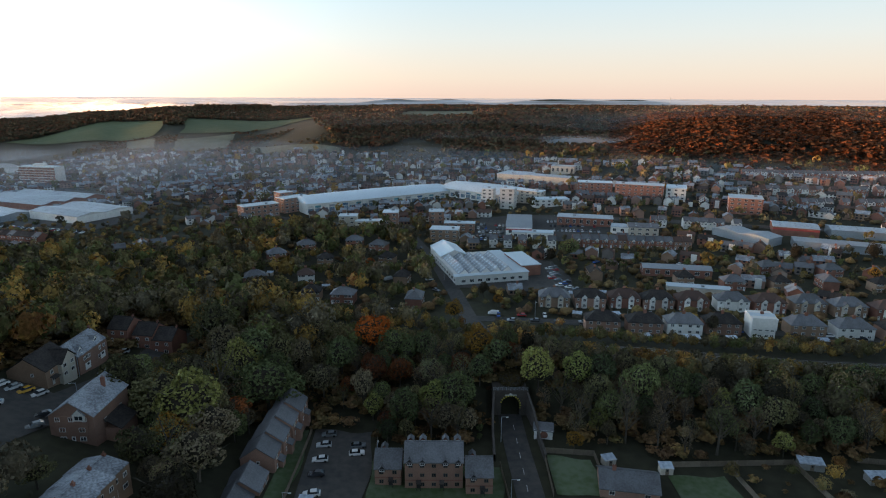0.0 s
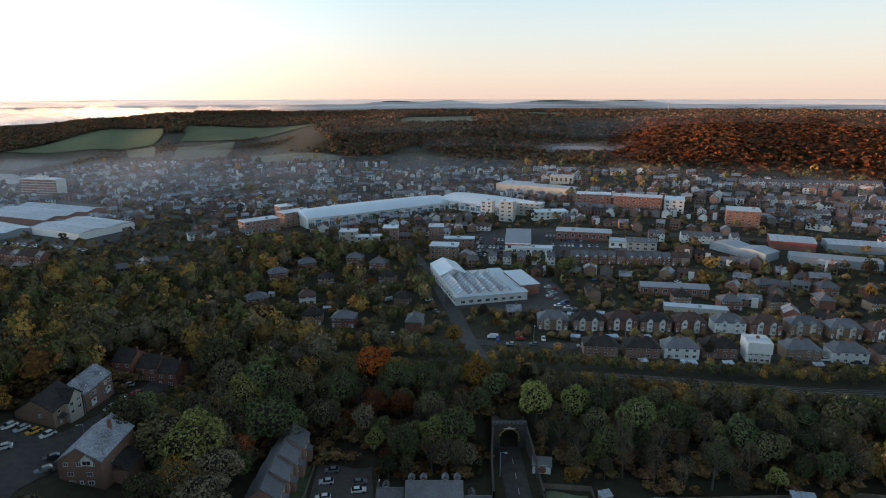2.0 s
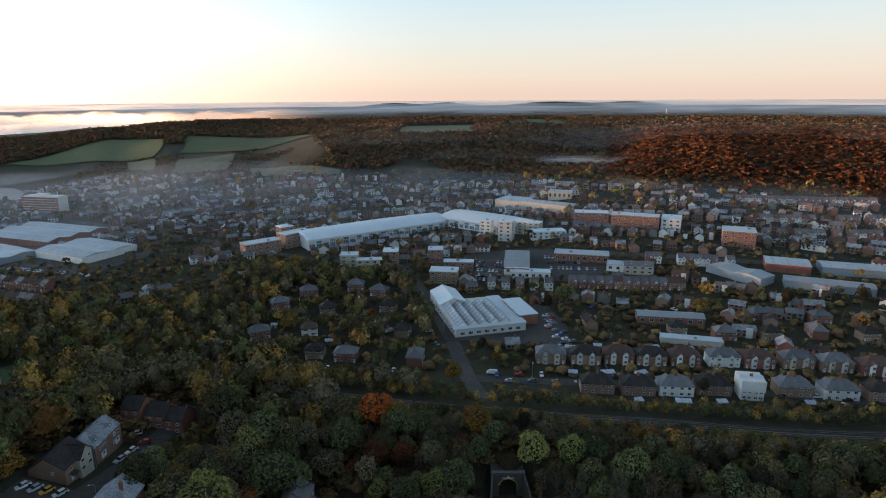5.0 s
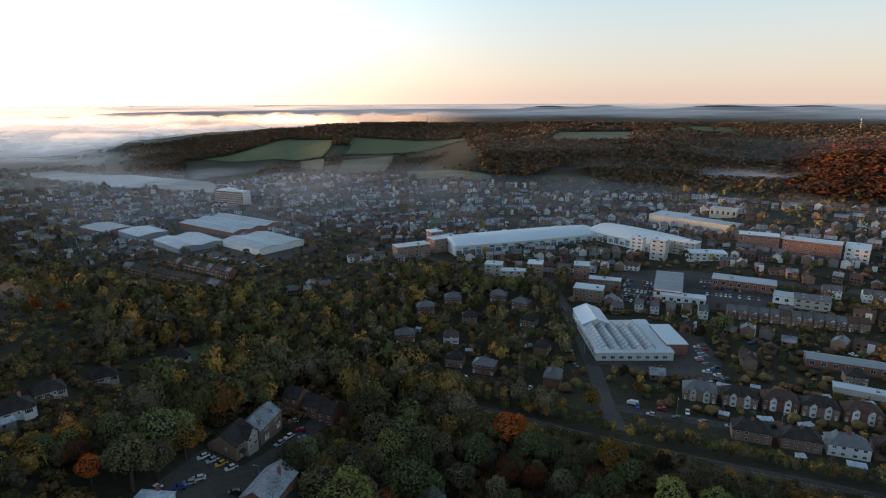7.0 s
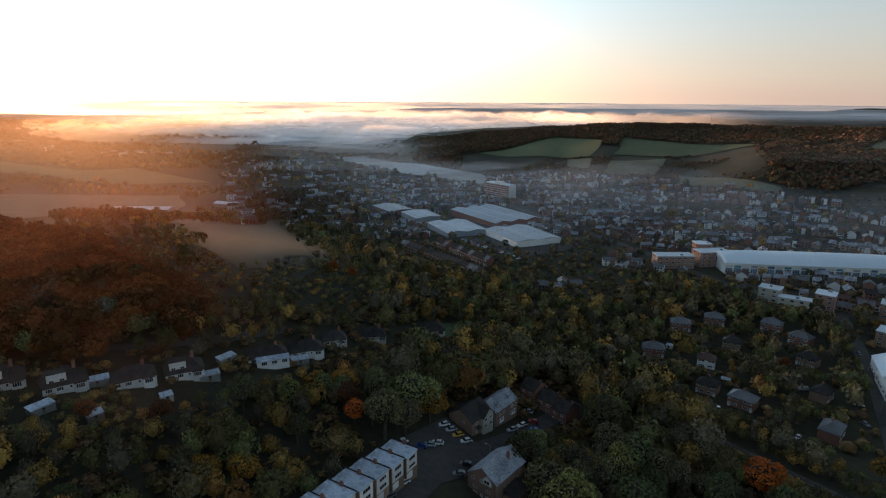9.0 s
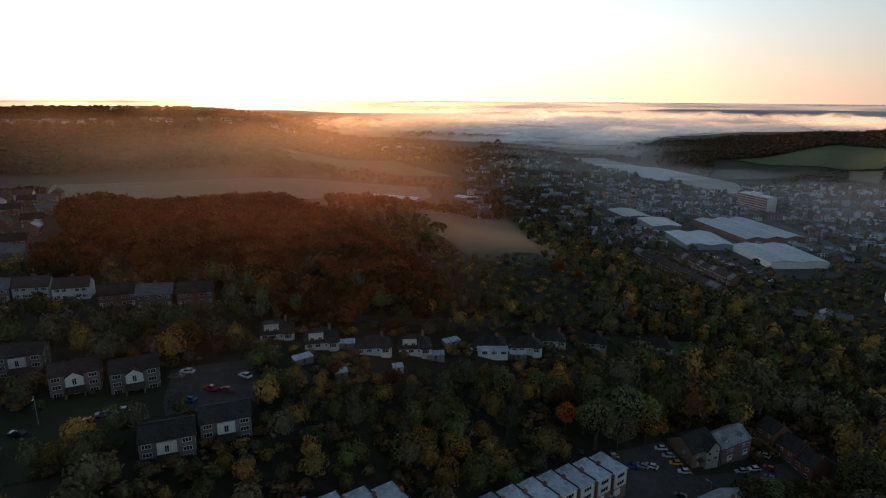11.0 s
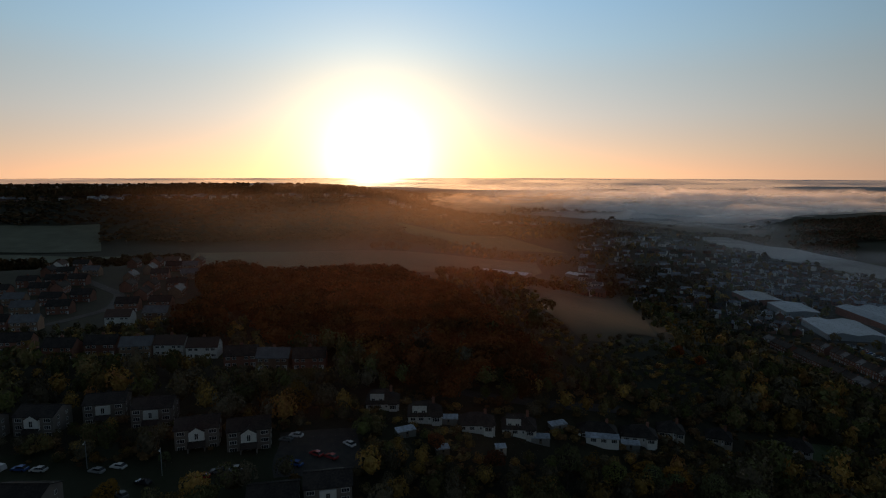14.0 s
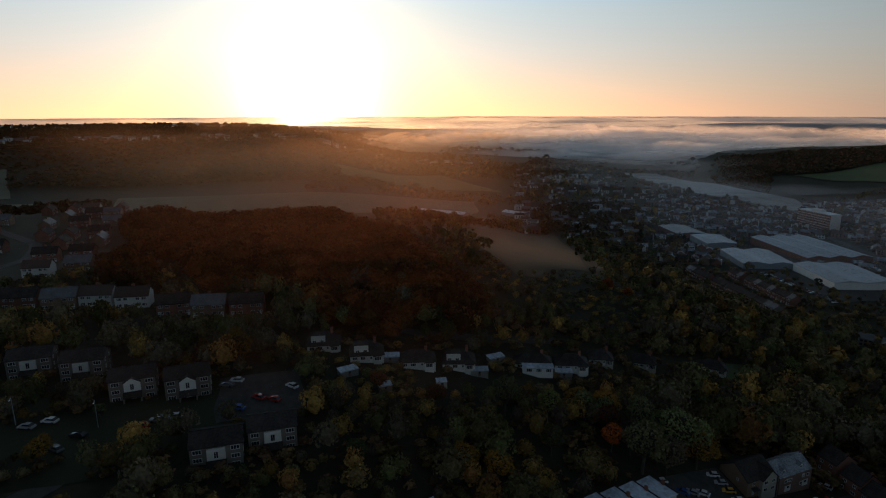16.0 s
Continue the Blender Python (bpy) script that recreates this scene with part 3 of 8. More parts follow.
patch("hill_field_top", [(-87, 1026), (-68, 1205), (74, 1218), (53, 1032)], FIELD_PALE, "pale tan field near the ridge", "field", n=40)
patch("ridge_field", [(-41, 1290), (-12, 1390), (76, 1440), (73, 1310)], FIELD_FROST_HAZE, "pale field on the crest", "field", n=20)
patch("ridge_pasture", [(129, 1200), (168, 1420), (285, 1345), (250, 1165)], FIELD, "green field on the crest", "field", n=24)


# ---- kit for houses ----
CACHE = {}


def panel_mesh(key, xs, zs, panes, frame_mat, front=-0.07, sunk=0.05):
    """One framed leaf, looking along -y: a grid of bars in which the panes lie sunk."""
    if key not in CACHE:
        bm = bmesh.new()
        v = [[bm.verts.new((x, front, z)) for z in zs] for x in xs]
        for i in range(len(xs) - 1):
            for j in range(len(zs) - 1):
                ring = [v[i][j], v[i + 1][j], v[i + 1][j + 1], v[i][j + 1]]
                if (i, j) in panes:
                    deep = [bm.verts.new((q.co.x, front + sunk, q.co.z)) for q in ring]
                    bm.faces.new(deep).material_index = 1
                    for k in range(4):
                        bm.faces.new((ring[k], ring[(k + 1) % 4], deep[(k + 1) % 4], deep[k]))
                else:
                    bm.faces.new(ring)
        edge = [v[i][0] for i in range(len(xs))] + [v[-1][j] for j in range(1, len(zs))] + [v[i][-1] for i in range(len(xs) - 2, -1, -1)] + [v[0][j] for j in range(len(zs) - 2, 0, -1)]
        back = [bm.verts.new((q.co.x, 0.05, q.co.z)) for q in edge]
        n = len(edge)
        for k in range(n):
            bm.faces.new((edge[(k + 1) % n], edge[k], back[k], back[(k + 1) % n]))
        me = bpy.data.meshes.new(key[0])
        bm.to_mesh(me)
        bm.free()
        me.materials.append(frame_mat)
        me.materials.append(GLASS)
        CACHE[key] = me
    return CACHE[key]


def window_mesh(w, h, bars=1, frame_mat=None):
    """A framed window with upright bars, its foot at z = 0."""
    f, n = 0.1, bars + 1
    xs = [-w / 2]
    for i in range(n):
        a, b = -w / 2 + w * i / n, -w / 2 + w * (i + 1) / n
        xs += [a + (f if i == 0 else f * 0.4), b - (f if i == n - 1 else f * 0.4)]
    xs.append(w / 2)
    return panel_mesh(("window", round(w, 2), round(h, 2), bars, (frame_mat or UPVC).name), xs, [0, f, h - f, h], {(1 + 2 * i, 1) for i in range(n)}, frame_mat or UPVC)


def door_mesh(w=0.95, h=2.05, mat=None):
    return panel_mesh(("door", w, h, (mat or UPVC).name), [-w / 2, -w / 4, w / 4, w / 2], [0, h * 0.55, h * 0.9, h], {(1, 1)}, mat or UPVC)


def pitched(parent, w, d, eave, rise, roof, style="gable", over=0.35, ridge_tiles=True, name="roof", cx=0.0, cy=0.0, along="x"):
    """A tiled roof; its ridge runs along x or y."""
    bm = bmesh.new()
    t = Matrix.Translation((cx, cy, 0))
    if along == "y":
        w, d = d, w
        t = t @ Matrix.Rotation(radians(90), 4, "Z")
    W, D, drop = w / 2 + over, d / 2 + over, over * rise / (d / 2)
    e, r = eave - drop + 0.12, eave + rise + 0.12
    k = 0.2
    if style == "gable":
        rings = [[bm.verts.new((s * W, y, z)) for y, z in ((-D, e), (0, r), (D, e), (D, e - k), (0, r - k * 1.3), (-D, e - k))] for s in (-1, 1)]
        for i in range(6):
            q = (i + 1) % 6
            bm.faces.new((rings[0][i], rings[1][i], rings[1][q], rings[0][q]))
        for s, ring in ((0, rings[0]), (1, rings[1])):
            bm.faces.new((ring[0], ring[1], ring[4], ring[5]) if s == 0 else (ring[5], ring[4], ring[1], ring[0]))
            bm.faces.new((ring[1], ring[2], ring[3], ring[4]) if s == 0 else (ring[4], ring[3], ring[2], ring[1]))
        half = W
    else:
        half = max(W - D, 0.05)
        low = [bm.verts.new((sx * W, sy * D, e)) for sx, sy in ((-1, -1), (1, -1), (1, 1), (-1, 1))]
        base = [bm.verts.new((v.co.x, v.co.y, e - k)) for v in low]
        a, b = bm.verts.new((-half, 0, r)), bm.verts.new((half, 0, r))
        for f in ((low[0], low[1], b, a), (low[1], low[2], b), (low[2], low[3], a, b), (low[3], low[0], a)):
            bm.faces.new(f)
        for i in range(4):
            bm.faces.new((base[i], base[(i + 1) % 4], low[(i + 1) % 4], low[i]))
        bm.faces.new(base[::-1])
    bmesh.ops.recalc_face_normals(bm, faces=bm.faces)
    if ridge_tiles:
        box(bm, -half, half, -0.14, 0.14, r - 0.08, r + 0.10)
    for v in bm.verts:
        v.co = t @ v.co
    return part(name, bm, roof, parent)


def shell(parent, w, d, eave, rise, wall, gable=True, along="x", depth=2.5, name="wall"):
    """The outer walls, down into the slope, with their gables."""
    bm = bmesh.new()
    box(bm, -w / 2, w / 2, -d / 2, d / 2, -depth, eave)
    if gable:
        if along == "x":
            for s in (-1, 1):
                x0, x1 = sorted((s * w / 2, s * (w / 2 - 0.25)))
                a = [(x0, -d / 2, eave), (x0, d / 2, eave), (x0, 0, eave + rise)]
                b = [(x1, p[1], p[2]) for p in a]
                poly(bm, a[::-1])
                poly(bm, b)
        else:
            for s in (-1, 1):
                y0, y1 = sorted((s * d / 2, s * (d / 2 - 0.25)))
                a = [(-w / 2, y0, eave), (w / 2, y0, eave), (0, y0, eave + rise)]
                poly(bm, a)
                poly(bm, [(p[0], y1, p[2]) for p in a][::-1])
    return part(name, bm, wall, parent)


def chimney(parent, x, y, z0, z1, mat, w=0.9, d=0.6):
    bm = bmesh.new()
    box(bm, x - w / 2, x + w / 2, y - d / 2, y + d / 2, z0, z1)
    box(bm, x - w / 2 - 0.06, x + w / 2 + 0.06, y - d / 2 - 0.06, y + d / 2 + 0.06, z1 - 0.25, z1 - 0.1)
    for i in (-1, 1):
        bmesh.ops.create_cone(bm, segments=8, radius1=0.14, radius2=0.11, depth=0.45, cap_ends=True, matrix=Matrix.Translation((x + i * w * 0.25, y, z1 + 0.2)))
    return part("chimney", bm, mat, parent, "brick chimney stack with clay pots")


def facade(parent, xs, zs, y, face=-1, w=1.3, h=1.15, bars=1, turn=None, at=0.0, frame_mat=None):
    """Rows of windows on one wall; face -1 looks along -y, 1 along +y, or along x with turn."""
    me = window_mesh(w, h, bars, frame_mat)
    for z in zs:
        for x in xs:
            if turn is None:
                shared("window", me, parent, (x, y, z), 0 if face < 0 else 180)
            else:
                shared("window", me, parent, (at, x, z), turn)


def gablet(parent, x, y, z, w, h, depth, wall, roof, name="dormer"):
    """A small gabled dormer or bay gable whose front stands at y."""
    bm = bmesh.new()
    box(bm, x - w / 2, x + w / 2, y, y + depth, z, z + h)
    poly(bm, [(x - w / 2, y, z + h), (x + w / 2, y, z + h), (x, y, z + h + w * 0.5)])
    ob = part(name, bm, wall, parent)
    bm = bmesh.new()
    o = 0.2
    for s in (-1, 1):
        slab(bm, [(x, y - o, z + h + w * 0.5 + 0.08), (x, y + depth * 1.6, z + h + w * 0.5 + 0.08), (x + s * (w / 2 + o), y + depth * 1.6, z + h - o + 0.08), (x + s * (w / 2 + o), y - o, z + h - o + 0.08)], 0.1)
    part("dormer_roof", bm, roof, ob)
    shared("window", window_mesh(w * 0.7, h * 0.8, 1), ob, (x, y, z + h * 0.12))
    return ob


def place(key, build, x, y, turn=0.0, up=0.0, label="", free=None, size=1.0):
    """Stands a thing on the land: built the first time, copied after that."""
    m = at_ground(x, y, turn, up)
    if key not in CACHE:
        CACHE[key] = build()
        CACHE[key].matrix_basis = m
        ob = CACHE[key]
    else:
        ob = copy_thing(CACHE[key], m)
    if label:
        tagged(ob, label)
    keep(x, y, free if free else 8)
    return ob


# ---- kinds of house ----
def semi_house(wall, upper, roof, label, bay=True, w=14.0, d=8.2, eave=5.2, rise=3.1, style="hip"):
    """A pair of semi-detached houses under one hipped roof, bays to the street on -y."""
    h = thing("semi_detached_house", label, "house", "houses of the town")
    shell(h, w, d, eave, rise, wall, style == "gable")
    pitched(h, w, d, eave, rise, roof, style)
    chimney(h, 0, 0.3, eave + rise - 1.2, eave + rise + 1.0, BRICK, 1.2, 0.6)
    for s in (-1, 1):
        if bay:
            bm = bmesh.new()
            x = s * w * 0.2
            for a, b in (((-1.3, 0), (-0.75, -0.75)), ((-0.75, -0.75), (0.75, -0.75)), ((0.75, -0.75), (1.3, 0))):
                poly(bm, [(x + a[0], a[1] - d / 2, -1.5), (x + b[0], b[1] - d / 2, -1.5), (x + b[0], b[1] - d / 2, eave + 0.1), (x + a[0], a[1] - d / 2, eave + 0.1)])
            poly(bm, [(x - 1.3, -d / 2, eave + 0.1), (x - 0.75, -d / 2 - 0.75, eave + 0.1), (x + 0.75, -d / 2 - 0.75, eave + 0.1), (x + 1.3, -d / 2, eave + 0.1)])
            b = part("bay", bm, upper, h, "two-storey white bay")
            for z in (0.8, 3.4):
                shared("window", window_mesh(1.35, 1.3, 2), b, (x, -d / 2 - 0.76, z))
            g = bmesh.new()
            for q in (-1, 1):
                slab(g, [(x, -d / 2 - 1.0, eave + 1.6), (x, -d / 2 + 2.2, eave + 1.6), (x + q * 1.6, -d / 2 + 1.2, eave + 0.05), (x + q * 1.6, -d / 2 - 1.0, eave + 0.05)], 0.12)
            poly(g, [(x - 1.3, -d / 2 - 0.8, eave + 0.1), (x + 1.3, -d / 2 - 0.8, eave + 0.1), (x, -d / 2 - 0.8, eave + 1.45)], 1)
            part("bay_gable", g, [roof, upper], h)
        else:
            facade(h, [s * w * 0.18, s * w * 0.36], [0.9, 3.5], -d / 2, w=1.5)
        shared("door", door_mesh(), h, (s * w * 0.42, -d / 2, 0.0))
        shared("window", window_mesh(1.0, 1.1, 1), h, (s * w * 0.40, -d / 2, 3.5))
        facade(h, [s * w * 0.14, s * w * 0.36], [0.9, 3.5], d / 2, 1, 1.4)
    return h


def terrace_house(wall, roof, label, w=5.4, d=8.5, eave=5.2, rise=2.6, gable=True, group="terraced houses"):
    h = thing("terraced_house", label, "house", group)
    shell(h, w, d, eave, rise, wall, True)
    pitched(h, w + 0.0, d, eave, rise, roof, "gable", over=0.05)
    chimney(h, w / 2 - 0.45, 0, eave + rise - 0.9, eave + rise + 0.7, BRICK, 0.5, 0.7)
    facade(h, [-w * 0.22, w * 0.24], [3.4], -d / 2, w=1.2)
    facade(h, [w * 0.2], [0.8], -d / 2, w=1.6)
    shared("door", door_mesh(), h, (-w * 0.28, -d / 2, 0))
    if gable:
        gablet(h, w * 0.18, -d / 2 - 0.25, eave - 0.7, 2.0, 0.7, 0.8, WHITE, roof, "front_gable")
    return h


def detached_house(wall, front, roof, label, w=9.0, d=9.0, eave=5.2, rise=3.4, along="y"):
    h = thing("detached_house", label, "house", "detached houses")
    shell(h, w, d, eave, rise, wall, True, along)
    pitched(h, w, d, eave, rise, roof, "gable", along=along)
    chimney(h, w * 0.2, d * 0.2, eave, eave + rise + 0.9, BRICK)
    bm = bmesh.new()
    box(bm, -w * 0.36, w * 0.36, -d / 2 - 0.12, -d / 2, 2.6, eave - 0.1)
    part("front_panel", bm, front, h)
    facade(h, [-w * 0.22, w * 0.22], [0.9, 3.3], -d / 2 - 0.1, w=1.5)
    facade(h, [-w * 0.25, w * 0.25], [0.9, 3.3], d / 2, 1, 1.4)
    for s in (-1, 1):
        facade(h, [-d * 0.2, d * 0.25], [3.3], 0, w=1.1, turn=90 * s, at=s * w / 2)
    shared("door", door_mesh(), h, (0, -d / 2, 0))
    return h


def bungalow(wall, roof, label, w=13.0, d=8.0, dormer=False, style="gable", eave=2.6, rise=2.6, wide=False):
    h = thing("bungalow", label, "bungalow", "bungalows along the lane")
    shell(h, w, d, eave, rise, wall, style == "gable", depth=1.4)
    pitched(h, w, d, eave, rise, roof, style)
    chimney(h, w * 0.25, 0.2, eave + rise - 1, eave + rise + 1, BRICK)
    facade(h, [-w * 0.36, -w * 0.12, w * 0.36], [0.9], -d / 2, w=1.7, bars=2)
    shared("door", door_mesh(), h, (w * 0.12, -d / 2, 0))
    facade(h, [-w * 0.3, w * 0.3], [0.9], d / 2, 1, 1.4)
    if wide:
        bm = bmesh.new()
        box(bm, -w * 0.3, w * 0.52, -d / 2 - 3.0, -d / 2, -1.5, 2.3)
        slab(bm, [(-w * 0.32, -d / 2 - 3.3, 2.3), (w * 0.54, -d / 2 - 3.3, 2.3), (w * 0.54, -d / 2 + 0.1, 2.75), (-w * 0.32, -d / 2 + 0.1, 2.75)], 0.16, 1)
        e = part("extension", bm, [wall, FLAT_FROST], h, "white extension under a pale low roof")
        for x, n in ((-w * 0.12, 2), (w * 0.14, 3), (w * 0.4, 2)):
            shared("window", window_mesh(1.9, 1.3, n), e, (x, -d / 2 - 3.0, 0.7))
    else:
        bm = bmesh.new()
        box(bm, w * 0.2, w * 0.44, -d / 2 - 0.7, -d / 2, -1.5, 2.3)
        slab(bm, [(w * 0.18, -d / 2 - 0.95, 2.25), (w * 0.46, -d / 2 - 0.95, 2.25), (w * 0.46, -d / 2 + 0.2, 2.65), (w * 0.18, -d / 2 + 0.2, 2.65)], 0.12, 1)
        e = part("bay", bm, [wall, roof], h, "white front bay")
        shared("window", window_mesh(2.2, 1.4, 3), e, (w * 0.32, -d / 2 - 0.7, 0.7))
    if dormer:
        bm = bmesh.new()
        box(bm, -w * 0.38, w * 0.05, -d / 2 + 0.8, 0, eave - 0.2, eave + rise - 0.3)
        box(bm, -w * 0.39, w * 0.06, -d / 2 + 0.6, 0.1, eave + rise - 0.3, eave + rise - 0.12, 1)
        q = part("dormer", bm, [wall, TILE_DARK], h, "wide flat-roofed dormer")
        for x in (-w * 0.28, -w * 0.05):
            shared("window", window_mesh(1.3, 1.1, 1), q, (x, -d / 2 + 0.8, eave + 0.4))
    return h


def estate_block(label, gable=True):
    """A three-storey block of flats with a white centre bay."""
    h = thing("block_of_flats", label, "flats", "blocks of flats on the hill")
    w, d, e, r = 12.0, 9.6, 6.8, 2.0
    shell(h, w, d, e, r, BRICK_GREY, True)
    pitched(h, w, d, e, r, TILE_DARK, "gable", over=0.3)
    facade(h, [-w * 0.36, w * 0.36], [0.7, 2.9, 5.1], -d / 2, w=2.1, h=1.2, bars=2)
    facade(h, [-w * 0.3, 0, w * 0.3], [0.7, 2.9, 5.1], d / 2, 1, 1.8, 1.2)
    for s in (-1, 1):
        facade(h, [-d * 0.22, d * 0.22], [0.7, 2.9, 5.1], 0, w=1.0, h=1.1, turn=90 * s, at=s * w / 2)
    bm = bmesh.new()
    b = 2.1
    box(bm, -b, b, -d / 2 - 0.9, -d / 2, 2.8, 6.2)
    if gable:
        poly(bm, [(-b, -d / 2 - 0.9, 6.2), (b, -d / 2 - 0.9, 6.2), (0, -d / 2 - 0.9, 7.5)])
        for s in (-1, 1):
            slab(bm, [(0, -d / 2 - 1.05, 7.6), (0, -d / 2 + 3.5, 7.6), (s * (b + 0.2), -d / 2 + 1.0, 6.15), (s * (b + 0.2), -d / 2 - 1.05, 6.15)], 0.14, 1)
    bay = part("centre_bay", bm, [WHITE, TILE_DARK], h, "white rendered centre bay")
    shared("window", window_mesh(1.1, 1.9, 1), bay, (0, -d / 2 - 0.9, 3.9))
    bm = bmesh.new()
    slab(bm, [(-2.4, -d / 2 - 2.6, 2.3), (2.4, -d / 2 - 2.6, 2.3), (2.4, -d / 2 - 0.9, 3.5), (-2.4, -d / 2 - 0.9, 3.5)], 0.16)
    part("porch_roof", bm, TILE_DARK, h)
    for s in (-1, 1):
        bm = bmesh.new()
        box(bm, s * 2.2 - 0.2, s * 2.2 + 0.2, -d / 2 - 2.5, -d / 2, -1.5, 2.3)
        part("porch_wall", bm, BRICK_GREY, h)
    shared("door", door_mesh(1.4, 2.1), h, (0, -d / 2, 0.05))
    return h


def town_house(label, w=6.0, d=9.0):
    """A flat-roofed three-storey unit of a terrace, white panels on its +x face."""
    h = thing("flat_roofed_terraced_house", label, "house", "flat-roofed terrace")
    shell(h, d, w - 0.05, 7.6, 0, BRICK_PALE, False, depth=4)
    bm = bmesh.new()
    box(bm, -d / 2 - 0.3, d / 2 + 0.4, -w / 2, w / 2, 7.6, 7.85)
    box(bm, -d / 2 - 0.3, d / 2 + 0.4, w / 2 - 0.3, w / 2 - 0.05, 7.85, 8.15, 1)
    part("roof", bm, [FLAT_FROST, TILE_DARK], h, "frosted flat roof with a dark party upstand")
    bm = bmesh.new()
    box(bm, d / 2, d / 2 + 0.12, -w / 2 + 0.4, w / 2 - 0.4, 2.6, 7.3)
    part("front_panel", bm, WHITE, h, "white boarded front")
    for z in (3.3, 5.7):
        shared("window", window_mesh(3.0, 1.3, 2), h, (d / 2 + 0.13, 0, z), 90)
        shared("window", window_mesh(2.2, 1.2, 1), h, (-d / 2, 0, z), -90)
    shared("window", window_mesh(2.0, 1.2, 1), h, (0, -w / 2, 5.7))
    bm = bmesh.new()
    box(bm, d / 2 - 0.02, d / 2 + 0.08, -w / 2 + 0.5, 0.3, 0, 2.1)
    part("garage_door", bm, UPVC, h)
    bm = bmesh.new()
    box(bm, -0.5, 0.5, w / 2 - 0.7, w / 2 - 0.1, 7.8, 9.0)
    box(bm, -0.35, 0.35, w / 2 - 0.55, w / 2 - 0.25, 9.0, 9.25)
    part("chimney", bm, BRICK, h)
    return h


def brick_flats(label, w, floors, gablets, d=9.0):
    """Brick flats with slate roof and gablets along the eaves."""
    h = thing("brick_flats", label, "flats", "brick flats by the car park")
    e = 2.6 * floors - 0.2
    shell(h, w, d, e, 3.0, BRICK_ORANGE, True)
    pitched(h, w, d, e, 3.0, TILE_SLATE, "gable", over=0.25)
    bm = bmesh.new()
    box(bm, -w / 2 - 0.02, w / 2 + 0.02, -d / 2 - 0.03, -d / 2, 2.35, 2.65)
    part("brick_band", bm, BRICK, h)
    for x in gablets:
        gablet(h, x * w, -d / 2 - 0.15, e - 0.9, 1.7, 0.9, 1.1, BLACK, TILE_SLATE)
        gablet(h, x * w, d / 2 - 1.0, e + 0.6, 1.5, 0.8, 1.1, BRICK, TILE_SLATE)
    n = max(2, int(w / 2.6))
    xs = [-w / 2 + w * (i + 0.5) / n for i in range(n)]
    facade(h, xs, [0.8 + 2.6 * i for i in range(floors)], -d / 2, w=1.15, h=1.1, frame_mat=WOOD)
    facade(h, xs, [0.8 + 2.6 * i for i in range(floors)], d / 2, 1, w=1.1, h=1.1)
    for x in xs[1::2]:
        b = bmesh.new()
        slab(b, [(x - 1.5, -d / 2 - 1.1, 2.1), (x - 0.3, -d / 2 - 1.1, 2.1), (x - 0.3, -d / 2, 2.6), (x - 1.5, -d / 2, 2.6)], 0.12)
        box(b, x - 1.4, x - 1.28, -d / 2 - 1.0, -d / 2 - 0.88, -0.5, 2.0)
        box(b, x - 0.52, x - 0.4, -d / 2 - 1.0, -d / 2 - 0.88, -0.5, 2.0)
        part("porch", b, TILE_DARK, h)
        shared("door", door_mesh(mat=BLACK), h, (x - 0.9, -d / 2, 0))
    return h


def stepped_house(label):
    """A narrow gabled brick house whose gable looks along -y, its entrance on +x."""
    h = thing("stepped_terraced_house", label, "house", "stepped brick terrace")
    w, d, e, r = 8.6, 7.8, 4.9, 3.0
    shell(h, w, d, e, r, BRICK_ORANGE, True, "y", 4)
    pitched(h, w, d, e, r, TILE_SLATE, "gable", along="y", over=0.2)
    facade(h, [0.2], [0.8, 3.2], -d / 2, w=0.9, h=0.9, bars=1)
    facade(h, [-d * 0.2, d * 0.2], [0.8, 3.3], 0, w=1.1, turn=90, at=w / 2)
    facade(h, [-d * 0.2, d * 0.2], [0.8, 3.3], 0, w=1.1, turn=-90, at=-w / 2)
    bm = bmesh.new()
    box(bm, w / 2, w / 2 + 1.3, -1.2, 1.2, -1.5, 2.2)
    slab(bm, [(w / 2, -1.4, 3.0), (w / 2, 1.4, 3.0), (w / 2 + 1.6, 1.4, 2.15), (w / 2 + 1.6, -1.4, 2.15)], 0.12, 1)
    part("porch", bm, [BRICK_ORANGE, TILE_SLATE], h)
    return h


